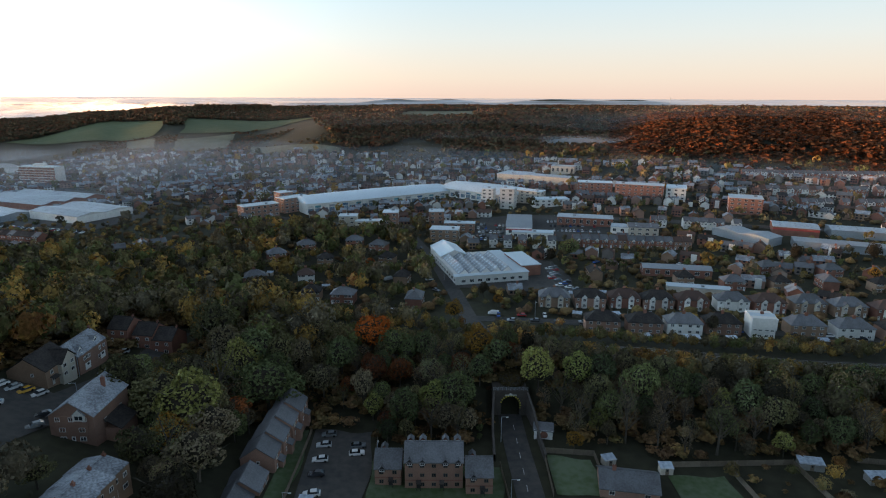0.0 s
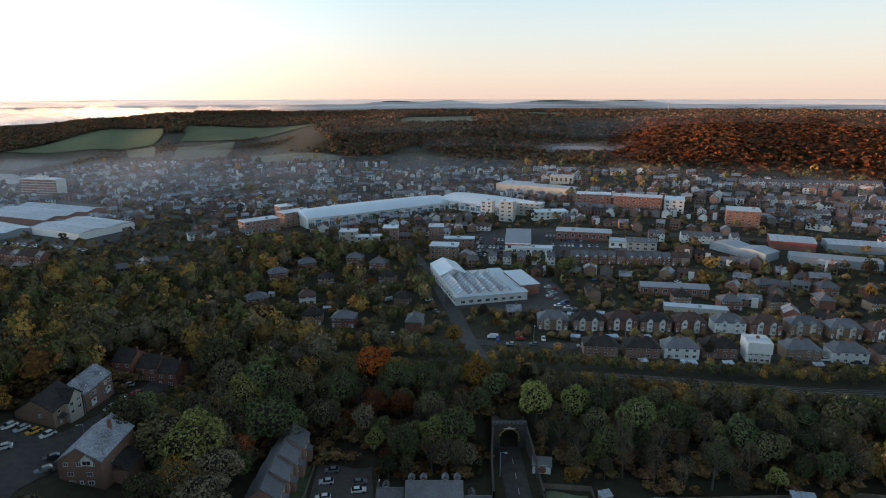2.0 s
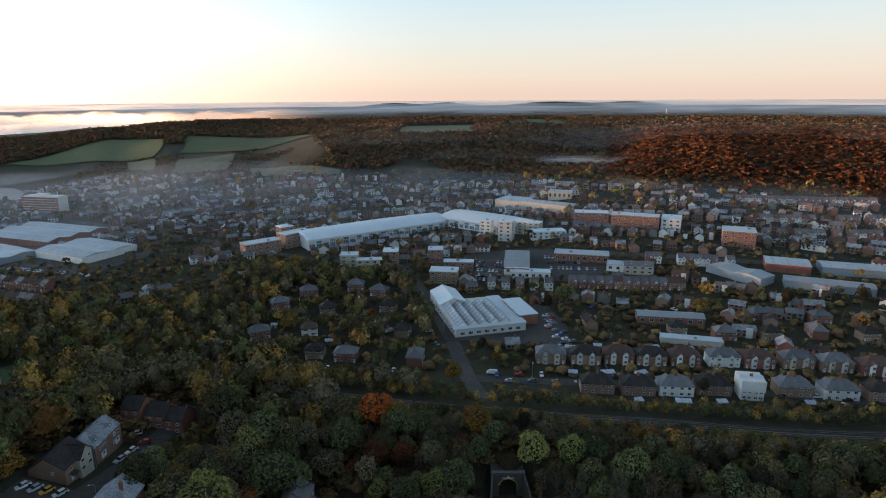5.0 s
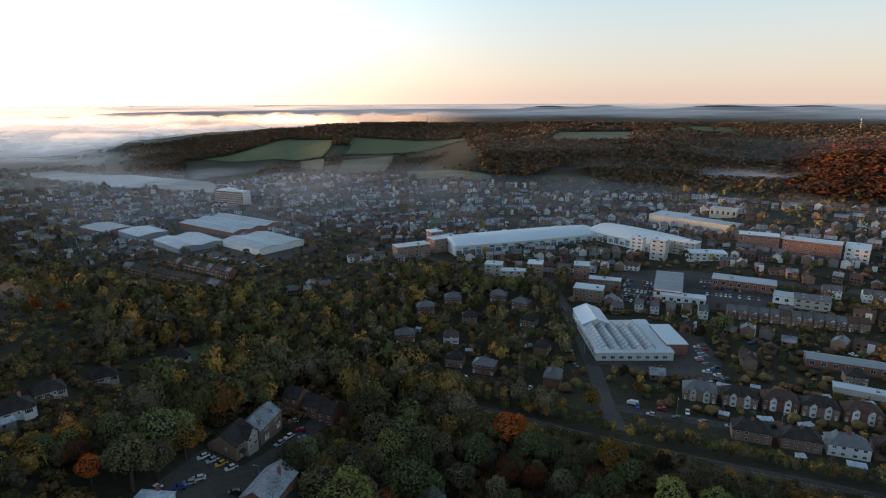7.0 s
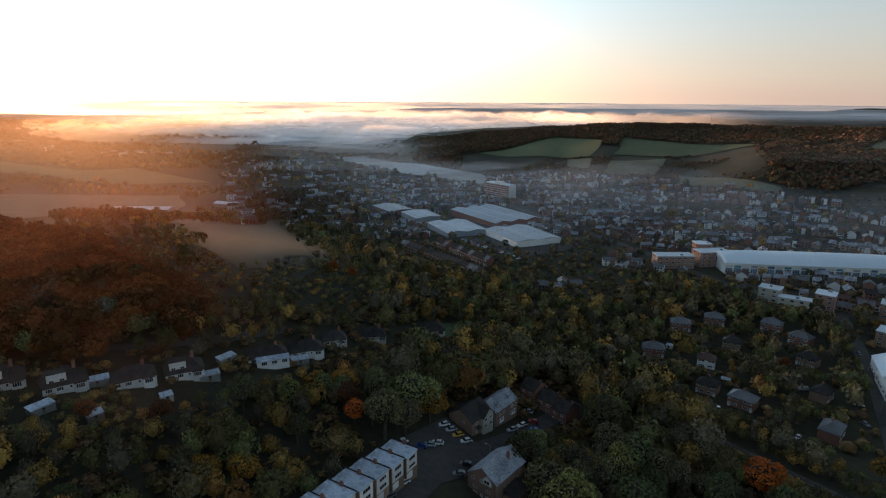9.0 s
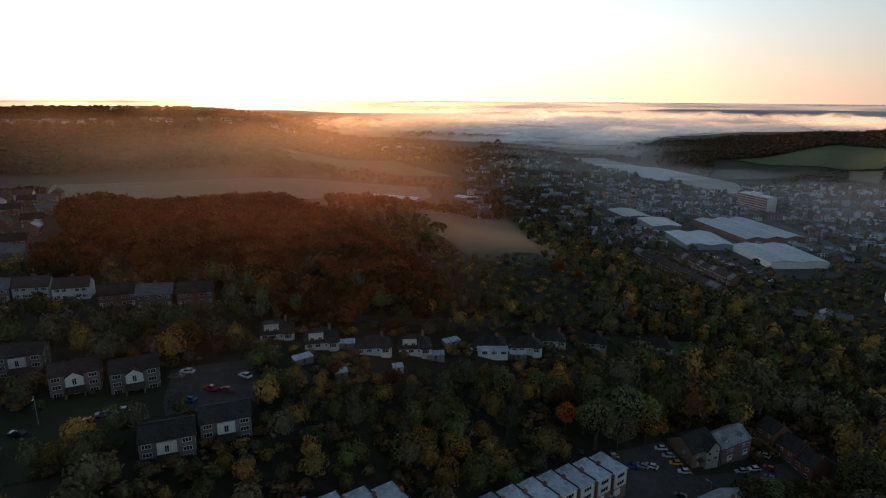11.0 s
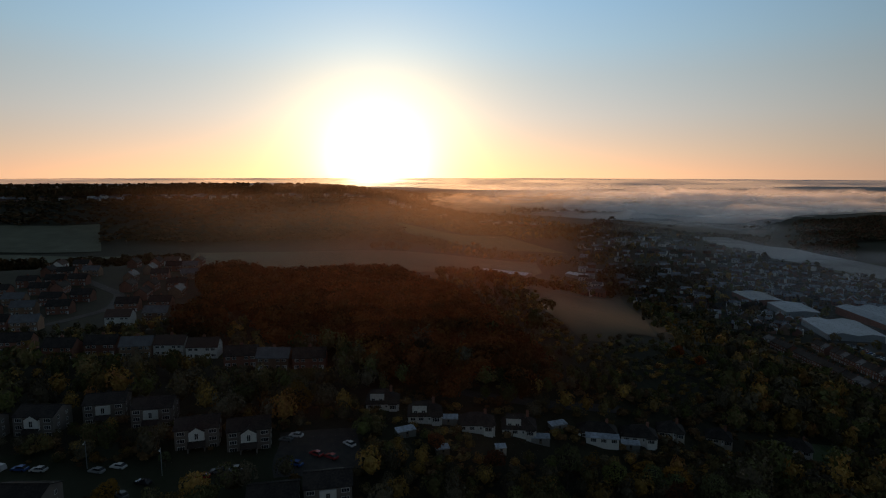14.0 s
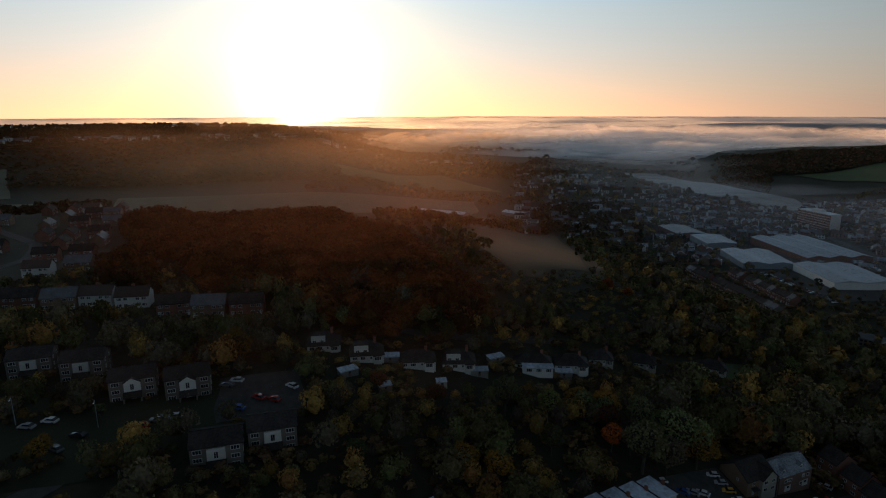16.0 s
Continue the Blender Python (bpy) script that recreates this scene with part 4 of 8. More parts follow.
def flat_block(name, label, category, x, y, L, W, h, turn, wall=WHITE, roof=METAL_ROOF, floors=2, pitch=0.0, group="", ends=True, band=None, parapet=0.4, wcol=4.6):
    """A large building: walls, roof, and each window of every storey."""
    b = thing(name, label, category, group)
    b.matrix_basis = at_ground(x, y, turn)
    shell(b, L, W, h, 0, wall, False, depth=3)
    bm = bmesh.new()
    if pitch:
        n = max(1, round(W / 24))
        for i in range(n):
            y0, y1 = -W / 2 + W * i / n, -W / 2 + W * (i + 1) / n
            ym = (y0 + y1) / 2
            slab(bm, [(-L / 2 - 0.3, y0 - 0.2, h), (L / 2 + 0.3, y0 - 0.2, h), (L / 2 + 0.3, ym, h + pitch), (-L / 2 - 0.3, ym, h + pitch)], 0.2)
            slab(bm, [(L / 2 + 0.3, y1 + 0.2, h), (-L / 2 - 0.3, y1 + 0.2, h), (-L / 2 - 0.3, ym, h + pitch), (L / 2 + 0.3, ym, h + pitch)], 0.2)
            for s in (-1, 1):
                a = [(s * L / 2, y0, h), (s * L / 2, y1, h), (s * L / 2, ym, h + pitch)]
                poly(bm, a if s > 0 else a[::-1], 1)
            k = max(2, int(L / 9))
            for j in range(k):
                xx = -L / 2 + L * (j + 0.5) / k
                for q in (0.3, 0.75):
                    za, zb = h + pitch * q, h + pitch * (q + 0.18)
                    ya, yb = y0 + (ym - y0) * q, y0 + (ym - y0) * (q + 0.18)
                    slab(bm, [(xx - 0.5, ya, za + 0.06), (xx + 0.5, ya, za + 0.06), (xx + 0.5, yb, zb + 0.06), (xx - 0.5, yb, zb + 0.06)], 0.05, 2)
    else:
        box(bm, -L / 2 - 0.25, L / 2 + 0.25, -W / 2 - 0.25, W / 2 + 0.25, h, h + 0.25)
        for s in (-1, 1):
            box(bm, -L / 2 - 0.3, L / 2 + 0.3, s * (W / 2 + 0.15) - 0.15, s * (W / 2 + 0.15) + 0.15, h + 0.25, h + parapet)
            box(bm, s * (L / 2 + 0.15) - 0.15, s * (L / 2 + 0.15) + 0.15, -W / 2, W / 2, h + 0.25, h + parapet)
        rng = random.Random(int(x * 7 + y))
        for _ in range(max(1, int(L * W / 350))):
            px, py, s = rng.uniform(-0.35, 0.35) * L, rng.uniform(-0.3, 0.3) * W, rng.uniform(0.5, 1.3)
            box(bm, px - s, px + s, py - s * 0.7, py + s * 0.7, h + 0.25, h + 0.25 + s, 2)
    part("roof", bm, [roof, wall, METAL_GREY], b)
    if floors:
        step = h / floors
        n = max(2, int(L / wcol))
        xs = [-L / 2 + L * (i + 0.5) / n for i in range(n)]
        zs = [step * i + step * 0.3 for i in range(floors)]
        facade(b, xs, zs, -W / 2, w=wcol * 0.5, h=step * 0.48, bars=1)
        if ends:
            m = max(1, int(W / wcol))
            ys = [-W / 2 + W * (i + 0.5) / m for i in range(m)]
            for s in (-1, 1):
                facade(b, ys, zs, 0, w=wcol * 0.45, h=step * 0.48, turn=90 * s, at=s * L / 2)
    if band:
        bm = bmesh.new()
        box(bm, -L / 2 - 0.05, L / 2 + 0.05, -W / 2 - 0.06, -W / 2, h * 0.62, h * 0.8)
        part("panel_band", bm, band, b)
    c, s = math.cos(radians(turn)), math.sin(radians(turn))
    n = max(1, int(L / max(W, 8)))
    for i in range(n):
        t = -L / 2 + L * (i + 0.5) / n
        keep(x + t * c, y + t * s, max(W, L / n) * 0.62 + 1.5)
    return b


ROADS_KEPT = len(KEEP)


# ---- the near houses ----
place("flats_mid", lambda: brick_flats("three-storey orange brick flats with a slate roof and gablets", 14.4, 3, (-0.42, -0.2, 0.2, 0.42), 8.6), -3.4, 131.5, 0, label="three-storey orange brick flats with a slate roof and gablets", free=11)
place("flats_side", lambda: brick_flats("two-storey orange brick maisonettes with a slate roof", 6.6, 2, (-0.22,), 8.0), -14.9, 132.2, 0, free=6)
place("flats_side", None, 7.8, 129.0, 0, free=6)
for x, y, z in ((-45.4, 153.2, -20.0), (-46.2, 146.4, -20.5), (-46.9, 139.6, -21.0), (-47.5, 132.8, -21.5), (-48.3, 122.4, -23.4), (-49.4, 115.6, -24.0)):
    place("stepped", lambda: stepped_house("narrow gabled brick house in a stepped slate-roofed terrace"), x, y, 0, z - ground_at(x, y), free=7)


def close_house_tall():
    h = detached_house(BRICK_ORANGE, BRICK_ORANGE, TILE_FROST, "three-storey brick house with a frosted tiled roof", 10.6, 15.5, 7.6, 3.6)
    facade(h, [-3.2, 0, 3.2], [6.0], -7.85, w=1.2)
    gablet(h, 2.0, -8.0, 6.2, 3.0, 1.6, 1.2, WHITE, TILE_FROST, "white_gable")
    bm = bmesh.new()
    slab(bm, [(5.3, -4, 4.4), (5.3, 4, 4.4), (9.5, 4, 1.9), (9.5, -4, 1.9)], 0.15, 1)
    box(bm, 5.3, 9.2, -3.8, 3.8, -3, 1.9)
    part("lean_to", bm, [BRICK_ORANGE, TILE_DARK], h, "dark-tiled lean-to wing")
    return h


place("close_a", close_house_tall, -89.4, 132.8, 0, 0.5, free=11)


def close_house_cross():
    h = thing("detached_house", "buff brick house with dark tiles and a cream cross gable", "house", "houses of the close")
    shell(h, 10.6, 11.4, 5.2, 3.6, BRICK_PALE, True, "y")
    pitched(h, 10.6, 11.4, 5.2, 3.6, TILE_DARK, "gable", along="y")
    bm = bmesh.new()
    box(bm, 3.0, 6.4, -0.5, 5.7, -2.5, 5.2)
    poly(bm, [(6.4, -0.5, 5.2), (6.4, 5.7, 5.2), (6.4, 2.6, 8.0)])
    wing = part("cross_wing", bm, CREAM, h, "cream rendered gabled wing")
    pitched(wing, 6.6, 6.2, 5.2, 2.8, TILE_DARK, "gable", cx=3.3, cy=2.6, name="wing_roof")
    facade(h, [0.9, 4.2], [0.9, 3.3], 0, w=1.5, turn=90, at=6.42)
    facade(h, [-3.2], [3.3], 0, w=1.1, turn=90, at=5.32)
    facade(h, [1.6], [3.4], -5.7, w=0.8, h=1.0)
    shared("door", door_mesh(), h, (5.32, -3.0, 0), 90)
    bm = bmesh.new()
    slab(bm, [(5.3, -4.2, 2.7), (5.3, -1.6, 2.7), (6.8, -1.6, 2.2), (6.8, -4.2, 2.2)], 0.12)
    part("porch_roof", bm, TILE_DARK, h)
    return h


place("close_b", close_house_cross, -115.2, 153.2, 0, -0.3, free=9)


def close_house_dormers():
    h = terrace_house(BRICK_ORANGE, TILE_FROST, "brick town house pair with white dormers and garages", 15.0, 9.5, 5.4, 3.4, False, "houses of the close")
    for x in (-4.5, 3.5):
        gablet(h, x, -3.6, 5.8, 1.8, 1.2, 1.6, WHITE, TILE_FROST)
        shared("garage_door", door_mesh(2.5, 2.1), h, (x + 1.2, -4.78, 0))
        facade(h, [x, x + 2.2], [3.2], -4.75, w=1.2)
    return h


place("close_c", close_house_dormers, -114.2, 168.8, 90, 0.2, free=10)
for i, x in enumerate((-112.5, -103.5, -96.5)):
    place("close_d", lambda: terrace_house(BRICK, TILE_DARK, "stepped brick house with dark tiles and white windows", 7.6, 9.0, 5.2, 3.2, False, "houses of the close"), x, 193.5 - i * 1.2, -8, -0.5 * i, free=7)
# flat-roofed terraces
for n, (x0, y0, x1, y1) in ((7, (-108.4, 109, -101.0, 66)), (7, (-107.6, 42, -106.0, 0))):
    for i in range(n):
        t = i / (n - 1)
        place("town_house", lambda: town_house("flat-roofed three-storey terraced house with a white front"), x0 + (x1 - x0) * t, y0 + (y1 - y0) * t, 8, 0.0, free=7)
for i in range(5):
    place("court_house", lambda: terrace_house(BRICK_PALE, TILE_FROST, "buff brick terraced house with a frosted roof and white windows", 6.2, 10.5, 5.6, 1.4, False), -74.0 + 0.6 * i, 108 - 6.2 * i, 82, 0, free=7)

# ---- hillside: flats and bungalows ----
FLATS = ((-173.6, -8.2, 88, 0), (-178.8, -22.7, 89, 0), (-198.8, -37.5, 83, 1), (-207, -53.0, 87, 1), (-201.6, -69.8, 74, 0), (-199, -86, 74, 0), (-149.0, -57.4, 74, 0), (-148, -73, 74, 0), (-141.4, -2.0, 84, 1), (-145.2, 11.6, 84, 1))
for x, y, turn, k in FLATS:
    place("estate_block%d" % k, (lambda: estate_block("three-storey grey brick flats with a white gabled centre bay")) if k == 0 else (lambda: estate_block("three-storey grey brick flats with a flat white centre bay", False)), x, y, turn, -2.6 if -20 < y and x > -146 else -0.6, free=8)
for x, y, turn, key, lab in ((-173, 62.5, 73, "a", "white bungalow with a dark tiled roof"), (-171, 77, 68, "b", "white bungalow with a steep roof and dormer"), (-169, 105.5, 63, "d", "white bungalow with a wide pale-roofed extension"), (-168, 121.5, 62, "a", "white bungalow half hidden by a tree"), (-180, 47, 76, "b", "bungalow with a wide white dormer"),
                             (-191, 35, 76, "b", "dark bungalow with a wide dormer"), (-174, 200, 48, "a", "white bungalow beside a frosty lawn"), (-172, 138, 60, "c", "small white bungalow among trees"), (-172, 160, 54, "c", "small cream bungalow among trees")):
    build = {"a": lambda: bungalow(WHITE, TILE_DARK, "white bungalow", 12, 7.5, False, "hip", 2.6, 2.7), "b": lambda: bungalow(WHITE, TILE_DARK, "dormer bungalow", 11, 8.5, True, "hip", 2.6, 3.4), "c": lambda: bungalow(CREAM, TILE_DARK, "small bungalow", 9, 7.5, False, "hip"),
             "d": lambda: bungalow(WHITE, TILE_DARK, "extended bungalow", 13, 7.0, False, "hip", 2.6, 2.4, True)}[key]
    place("bungalow_" + key, build, x, y, turn, -0.2, label=lab, free=8)
# hilltop estate rows
EST = {0: lambda: semi_house(BRICK, WHITE, TILE_DARK, "brick semi-detached houses with white boarding", False, 13, 8, style="gable"),
       1: lambda: semi_house(WHITE, WHITE, TILE_BROWN, "white rendered semi-detached houses", False, 13, 8, style="gable"),
       2: lambda: semi_house(BRICK_PALE, WHITE, TILE_SLATE, "buff brick semi-detached houses", False, 13, 8, style="gable")}
for i, (x, y, k) in enumerate(((-284, -88, 0), (-284, -72, 0), (-277, -57, 2), (-275, -43, 1), (-267, -29, 1), (-250, -13, 0), (-243, 0, 2), (-239, 14, 0), (-300, -110, 0), (-308, -128, 2))):
    place("est%d" % k, EST[k], x, y, 74 + 4 * (i % 3), free=9)
rng = random.Random(5)
for row_x in (-350, -395, -430, -465, -505, -545, -585):
    for j in range(7):
        y = -62 - j * 19 + rng.uniform(-4, 4)
        if abs(y + 108 - 0.15 * (row_x + 440)) < 10:
            continue
        k = rng.choice((0, 0, 0, 2, 0, 2, 1))
        place("est%d" % k, EST[k], row_x + rng.uniform(-5, 5), y, rng.choice((78, 82, -8, 86)), free=9)

# ---- the street of semis ----
SEMI = {0: lambda: semi_house(BRICK_ORANGE, WHITE, TILE_DARK, "brick semi-detached pair with white bays and dark tiles"),
        1: lambda: semi_house(BRICK, WHITE, TILE_BROWN, "brick semi-detached pair with white bays and brown tiles"),
        2: lambda: semi_house(WHITE, WHITE, TILE_SLATE, "white rendered semi-detached pair with slate roof"),
        3: lambda: semi_house(BRICK_PALE, CREAM, TILE_SLATE, "buff brick semi-detached pair with cream bays")}
for (x, y), k in zip(((51.6, 263), (68.1, 262), (84.2, 262), (99.1, 260), (114.8, 259), (132.8, 258), (148.6, 256), (166.3, 255), (182, 251), (198, 247), (214, 243)), (3, 0, 1, 0, 1, 2, 1, 3, 3, 1, 0)):
    place("semi%d" % k, SEMI[k], x, y, -6, free=9)
for (x, y), k in zip(((66, 232), (83, 230), (99, 229.5), (115.3, 230), (149, 228), (166.6, 225), (184.2, 223), (201, 220)), (0, 0, 2, 0, 3, 2, 0, 1)):
    place("semi%d" % k, SEMI[k], x, y, 174, free=9)


def wrapped_house():
    h = semi_house(WHITE, WHITE, METAL_ROOF, "tall white house wrapped in sheeting under repair", False, 9, 9, 8.2, 1.2, "gable")
    bm = bmesh.new()
    box(bm, -4.8, 4.8, -4.9, 4.9, 4.2, 9.0)
    part("sheeting", bm, WHITE, h, "white scaffold sheeting")
    return h


place("wrapped", wrapped_house, 129.5, 226, 170, free=8)
PLAIN = {0: lambda: semi_house(BRICK, WHITE, TILE_SLATE, "plain brick semi-detached pair under a hipped slate roof", False, 11, 7.6, 4.9, 2.6),
         3: lambda: semi_house(BRICK_PALE, WHITE, TILE_DARK, "plain buff brick house under a dark hipped roof", False, 9, 7.4, 4.8, 2.6),
         2: lambda: semi_house(WHITE, WHITE, TILE_BROWN, "white rendered house under a brown hipped roof", False, 8.5, 7.2, 4.8, 2.6),
         1: lambda: semi_house(BRICK_ORANGE, WHITE, TILE_BROWN, "orange brick house under a brown gabled roof", False, 10, 7.6, 4.8, 2.8, "gable")}
# plain houses left of the works road
for x, y, turn, k in ((-87, 362, 20, 0), (-69, 330, 10, 3), (-58, 374, 0, 0), (-41, 362, -15, 0), (-33, 333, -15, 3), (-73, 298, 15, 2), (-99, 294, 25, 0), (-64, 270, 0, 3), (-48, 266, -5, 0), (-14, 262, 85, 0), (-22, 296, 80, 3), (-100, 340, 25, 0)):
    place("plain%d" % k, PLAIN[k], x, y, turn, free=9)
for x, y, turn, k in ((126, 296, -5, 3), (148, 288, -5, 0), (172, 288, 0, 3), (198, 290, 80, 0), (222, 285, 0, 3), (242, 278, 75, 1), (212, 310, 0, 0), (180, 316, 10, 0), (250, 305, 0, 3)):
    place("plain%d" % k, PLAIN[k], x, y, turn, free=9)


# rows of terraced houses
TERR = {0: lambda: terrace_house(BRICK, TILE_SLATE, "red brick terraced house with slate roof and white gable"),
        1: lambda: terrace_house(WHITE, TILE_SLATE, "white rendered terraced house with a slate roof"),
        2: lambda: terrace_house(BRICK_ORANGE, TILE_BROWN, "orange brick terraced house with brown tiles", gable=False),
        3: lambda: terrace_house(BRICK, TILE_DARK, "dark-roofed brick terraced house", gable=False)}


def row(a, b, kinds, turn=None, gap=5.6, seed=1):
    """A row of terraced houses between two points; they face its right-hand side."""
    rng = random.Random(seed)
    L = math.hypot(b[0] - a[0], b[1] - a[1])
    n = int(L / gap)
    ang = math.degrees(math.atan2(b[1] - a[1], b[0] - a[0])) if turn is None else turn
    for i in range(n):
        t = (i + 0.5) / n
        if rng.random() < 0.07:
            continue
        k = rng.choice(kinds)
        place("terr%d" % k, TERR[k], a[0] + (b[0] - a[0]) * t, a[1] + (b[1] - a[1]) * t, ang, rng.uniform(-0.2, 0.2), free=6)


row((85, 378), (160, 370), (0, 0, 2), seed=2)
row((152, 424), (212, 410), (1, 1, 0), seed=3)
row((-355, 372), (-242, 338), (3, 3, 0), seed=5)
row((-338, 402), (-262, 376), (3, 0), seed=6)
row((28, 376), (75, 372), (1, 0, 3), seed=4, gap=8)
row((270, 482), (355, 460), (0, 0, 1), seed=7)
row((280, 520), (380, 496), (0, 2, 1), seed=8)
row((296, 584), (410, 545), (0, 0, 1), seed=9)


# ---- the large buildings ----
def vaulted_hall(label, x, y, L, W, h, rise, turn, wall):
    """A long hall under a curved metal roof, glazed along its front."""
    b = thing("leisure_centre_hall", label, "hall")
    b.matrix_basis = at_ground(x, y, turn)
    shell(b, L, W - 1, h, 0, wall, False, depth=2)
    bm = bmesh.new()
    n, m = 18, 40
    grid = []
    for j in range(m + 1):
        s = j / m * 2 - 1
        taper = 1 - 0.25 * max(0, abs(s) - 0.5) ** 2
        ring = []
        for i in range(n + 1):
            a = -1 + 2 * i / n
            ring.append(bm.verts.new((s * (L / 2 + 1), a * (W / 2 + 1.6) * taper, h + 0.2 + rise * (1 - a * a) * (0.75 + 0.25 * math.sin((s + 1) * 1.4)))))
        grid.append(ring)
    for j in range(m):
        for i in range(n):
            bm.faces.new((grid[j][i], grid[j][i + 1], grid[j + 1][i + 1], grid[j + 1][i])).smooth = True
    for j in (0, m):
        bm.faces.new(grid[j] if j else grid[j][::-1])
    bmesh.ops.recalc_face_normals(bm, faces=bm.faces)
    part("roof", bm, METAL_ROOF, b, "curved pale blue metal roof")
    bays = int(L / 6)
    for i in range(bays):
        xx = -L / 2 + L * (i + 0.5) / bays
        bm = bmesh.new()
        box(bm, xx - 2.6, xx + 2.6, -W / 2 + 0.38, -W / 2 + 0.5, h * 0.06, h * 0.5)
        for k in (-2.5, -0.85, 0.85, 2.5):
            box(bm, xx + k - 0.09, xx + k + 0.09, -W / 2 + 0.30, -W / 2 + 0.38, h * 0.06, h * 0.5, 1)
        part("glazing", bm, [GLASS_BLUE, UPVC], b, "blue-tinted glazing between white mullions")
        bm = bmesh.new()
        box(bm, xx - 2.6, xx + 2.6, -W / 2 + 0.40, -W / 2 + 0.5, h * 0.56, h * 0.78)
        part("panel", bm, (WHITE, TEAL_PANEL, WHITE, METAL_GREY, WHITE, BLUE_PANEL)[i % 6], b)
        bm = bmesh.new()
        bmesh.ops.create_cone(bm, segments=8, radius1=0.18, radius2=0.18, depth=h, cap_ends=True, matrix=Matrix.Translation((xx - 3, -W / 2 - 1.0, h / 2)))
        part("column", bm, UPVC, b)
    c, s = math.cos(radians(turn)), math.sin(radians(turn))
    for i in range(9):
        t = (i / 8 - 0.5) * L
        keep(x + t * c, y + t * s, W * 0.62)
    return b


vaulted_hall("long white leisure hall under a curved pale metal roof", -63, 533, 142, 40, 8.0, 4.5, 33, WHITE)
vaulted_hall("shorter wing of the leisure hall with a curved roof", 42, 552, 80, 44, 7.0, 4.5, -40, WHITE)
flat_block("apartment_building", "buff brick apartments with white roofs by the hall", "apartments", -150, 472, 30, 13, 10, 40, BRICK_ORANGE, METAL_ROOF, 3)
flat_block("apartment_building", "orange brick apartments with pale flat roof", "apartments", -128, 498, 26, 13, 12, 47, BRICK_ORANGE, METAL_ROOF, 4)
flat_block("apartment_building", "stepped orange brick stair tower with pale roof", "apartments", -140, 512, 12, 12, 14, 40, BRICK_ORANGE, METAL_ROOF, 4)
flat_block("apartment_building", "white rendered apartment tower beside the road", "apartments", 40, 512, 10, 10, 15, -20, WHITE, METAL_ROOF, 5)
flat_block("apartment_building", "tall white apartment tower with small windows", "apartments", 56, 500, 12, 11, 17, -20, WHITE, METAL_ROOF, 5)
flat_block("apartment_building", "cream apartment building with pale roofs beside the road", "apartments", 75, 520, 30, 11, 11, -30, CREAM, METAL_ROOF, 4)
flat_block("apartment_building", "low white-roofed apartments beside the road", "apartments", 92, 500, 30, 13, 6, 5, WHITE, METAL_ROOF, 2)
flat_block("apartment_building", "red brick apartments with white flat roof", "apartments", 138, 532, 30, 14, 11, -13, BRICK, METAL_ROOF, 4, group="red brick apartments")
flat_block("apartment_building", "long red brick apartments with white flat roof", "apartments", 172, 512, 40, 14, 12, -22, BRICK, METAL_ROOF, 4, group="red brick apartments")
flat_block("apartment_building", "white-fronted apartments with roof terraces", "apartments", 202, 506, 16, 22, 10, -22, WHITE, METAL_ROOF, 3, group="red brick apartments")
flat_block("apartment_building", "brick and white apartments on the main road", "apartments", 240, 462, 24, 20, 12, -23, BRICK, METAL_ROOF, 4, group="red brick apartments")
flat_block("retail_shed", "white retail shed with pale roof beside the road", "shed", 79, 631, 32, 30, 8, -30, CREAM, SHED_ROOF, 0)
flat_block("retail_shed", "long pale retail shed with a ribbed roof", "shed", 112, 598, 54, 18, 7, -34, CREAM, SHED_ROOF, 0, 1.0)
flat_block("retail_shed", "small white-roofed shed beside the road", "shed", 131, 640, 25, 14, 8, -20, CREAM, SHED_ROOF, 1)
flat_block("car_showroom", "car showroom with a long grey roof", "showroom", 56, 425, 18, 46, 6, -8, WHITE, METAL_GREY, 1, 2.6, band=RED_PANEL)
flat_block("showroom_front", "glazed showroom front with pale canopy", "showroom", 62, 399, 28, 9, 4.5, -8, WHITE, METAL_ROOF, 1)
flat_block("retail_shed", "low retail unit with pale metal roof", "shed", 106, 432, 40, 14, 6, -14, BRICK, SHED_ROOF, 1)
flat_block("retail_shed", "low white-roofed workshop beside the road", "shed", 128, 410, 16, 12, 4.5, -20, WHITE, SHED_ROOF, 1)
flat_block("shop", "dark-roofed shop building with pale front", "shop", 140, 404, 20, 14, 6, -12, CREAM, TILE_SLATE, 2, 2.0)
flat_block("small_flats", "white-topped brick flats beside the road", "flats", -71, 433, 13, 11, 9, 0, CREAM, METAL_ROOF, 3, group="small blocks by the main road")
flat_block("small_flats", "orange brick flats with a white top storey", "flats", -39, 431, 11, 12, 12, 0, BRICK_ORANGE, METAL_ROOF, 4, group="small blocks by the main road")
flat_block("small_flats", "low curved white-roofed link block", "flats", -54, 428, 22, 8, 6, 6, CREAM, METAL_ROOF, 2, group="small blocks by the main road")
flat_block("small_flats", "orange brick flats with a white top", "flats", -5, 434, 11, 12, 12, 0, BRICK_ORANGE, METAL_ROOF, 4, group="small blocks by the main road")
flat_block("small_flats", "buff brick flats with balconies", "flats", 1, 391, 19, 12, 8.5, -8, BRICK_PALE, METAL_ROOF, 3, group="small blocks by the main road")
flat_block("small_flats", "white flat-roofed link beside the flats", "flats", 12, 420, 22, 8, 6, -5, BRICK_ORANGE, METAL_ROOF, 2, group="small blocks by the main road")
flat_block("warehouse", "large pale warehouse with low pitched roof", "warehouse", -380, 550, 92, 62, 6.5, -20, BRICK, SHED_ROOF, 0, 2.2, group="industrial estate")
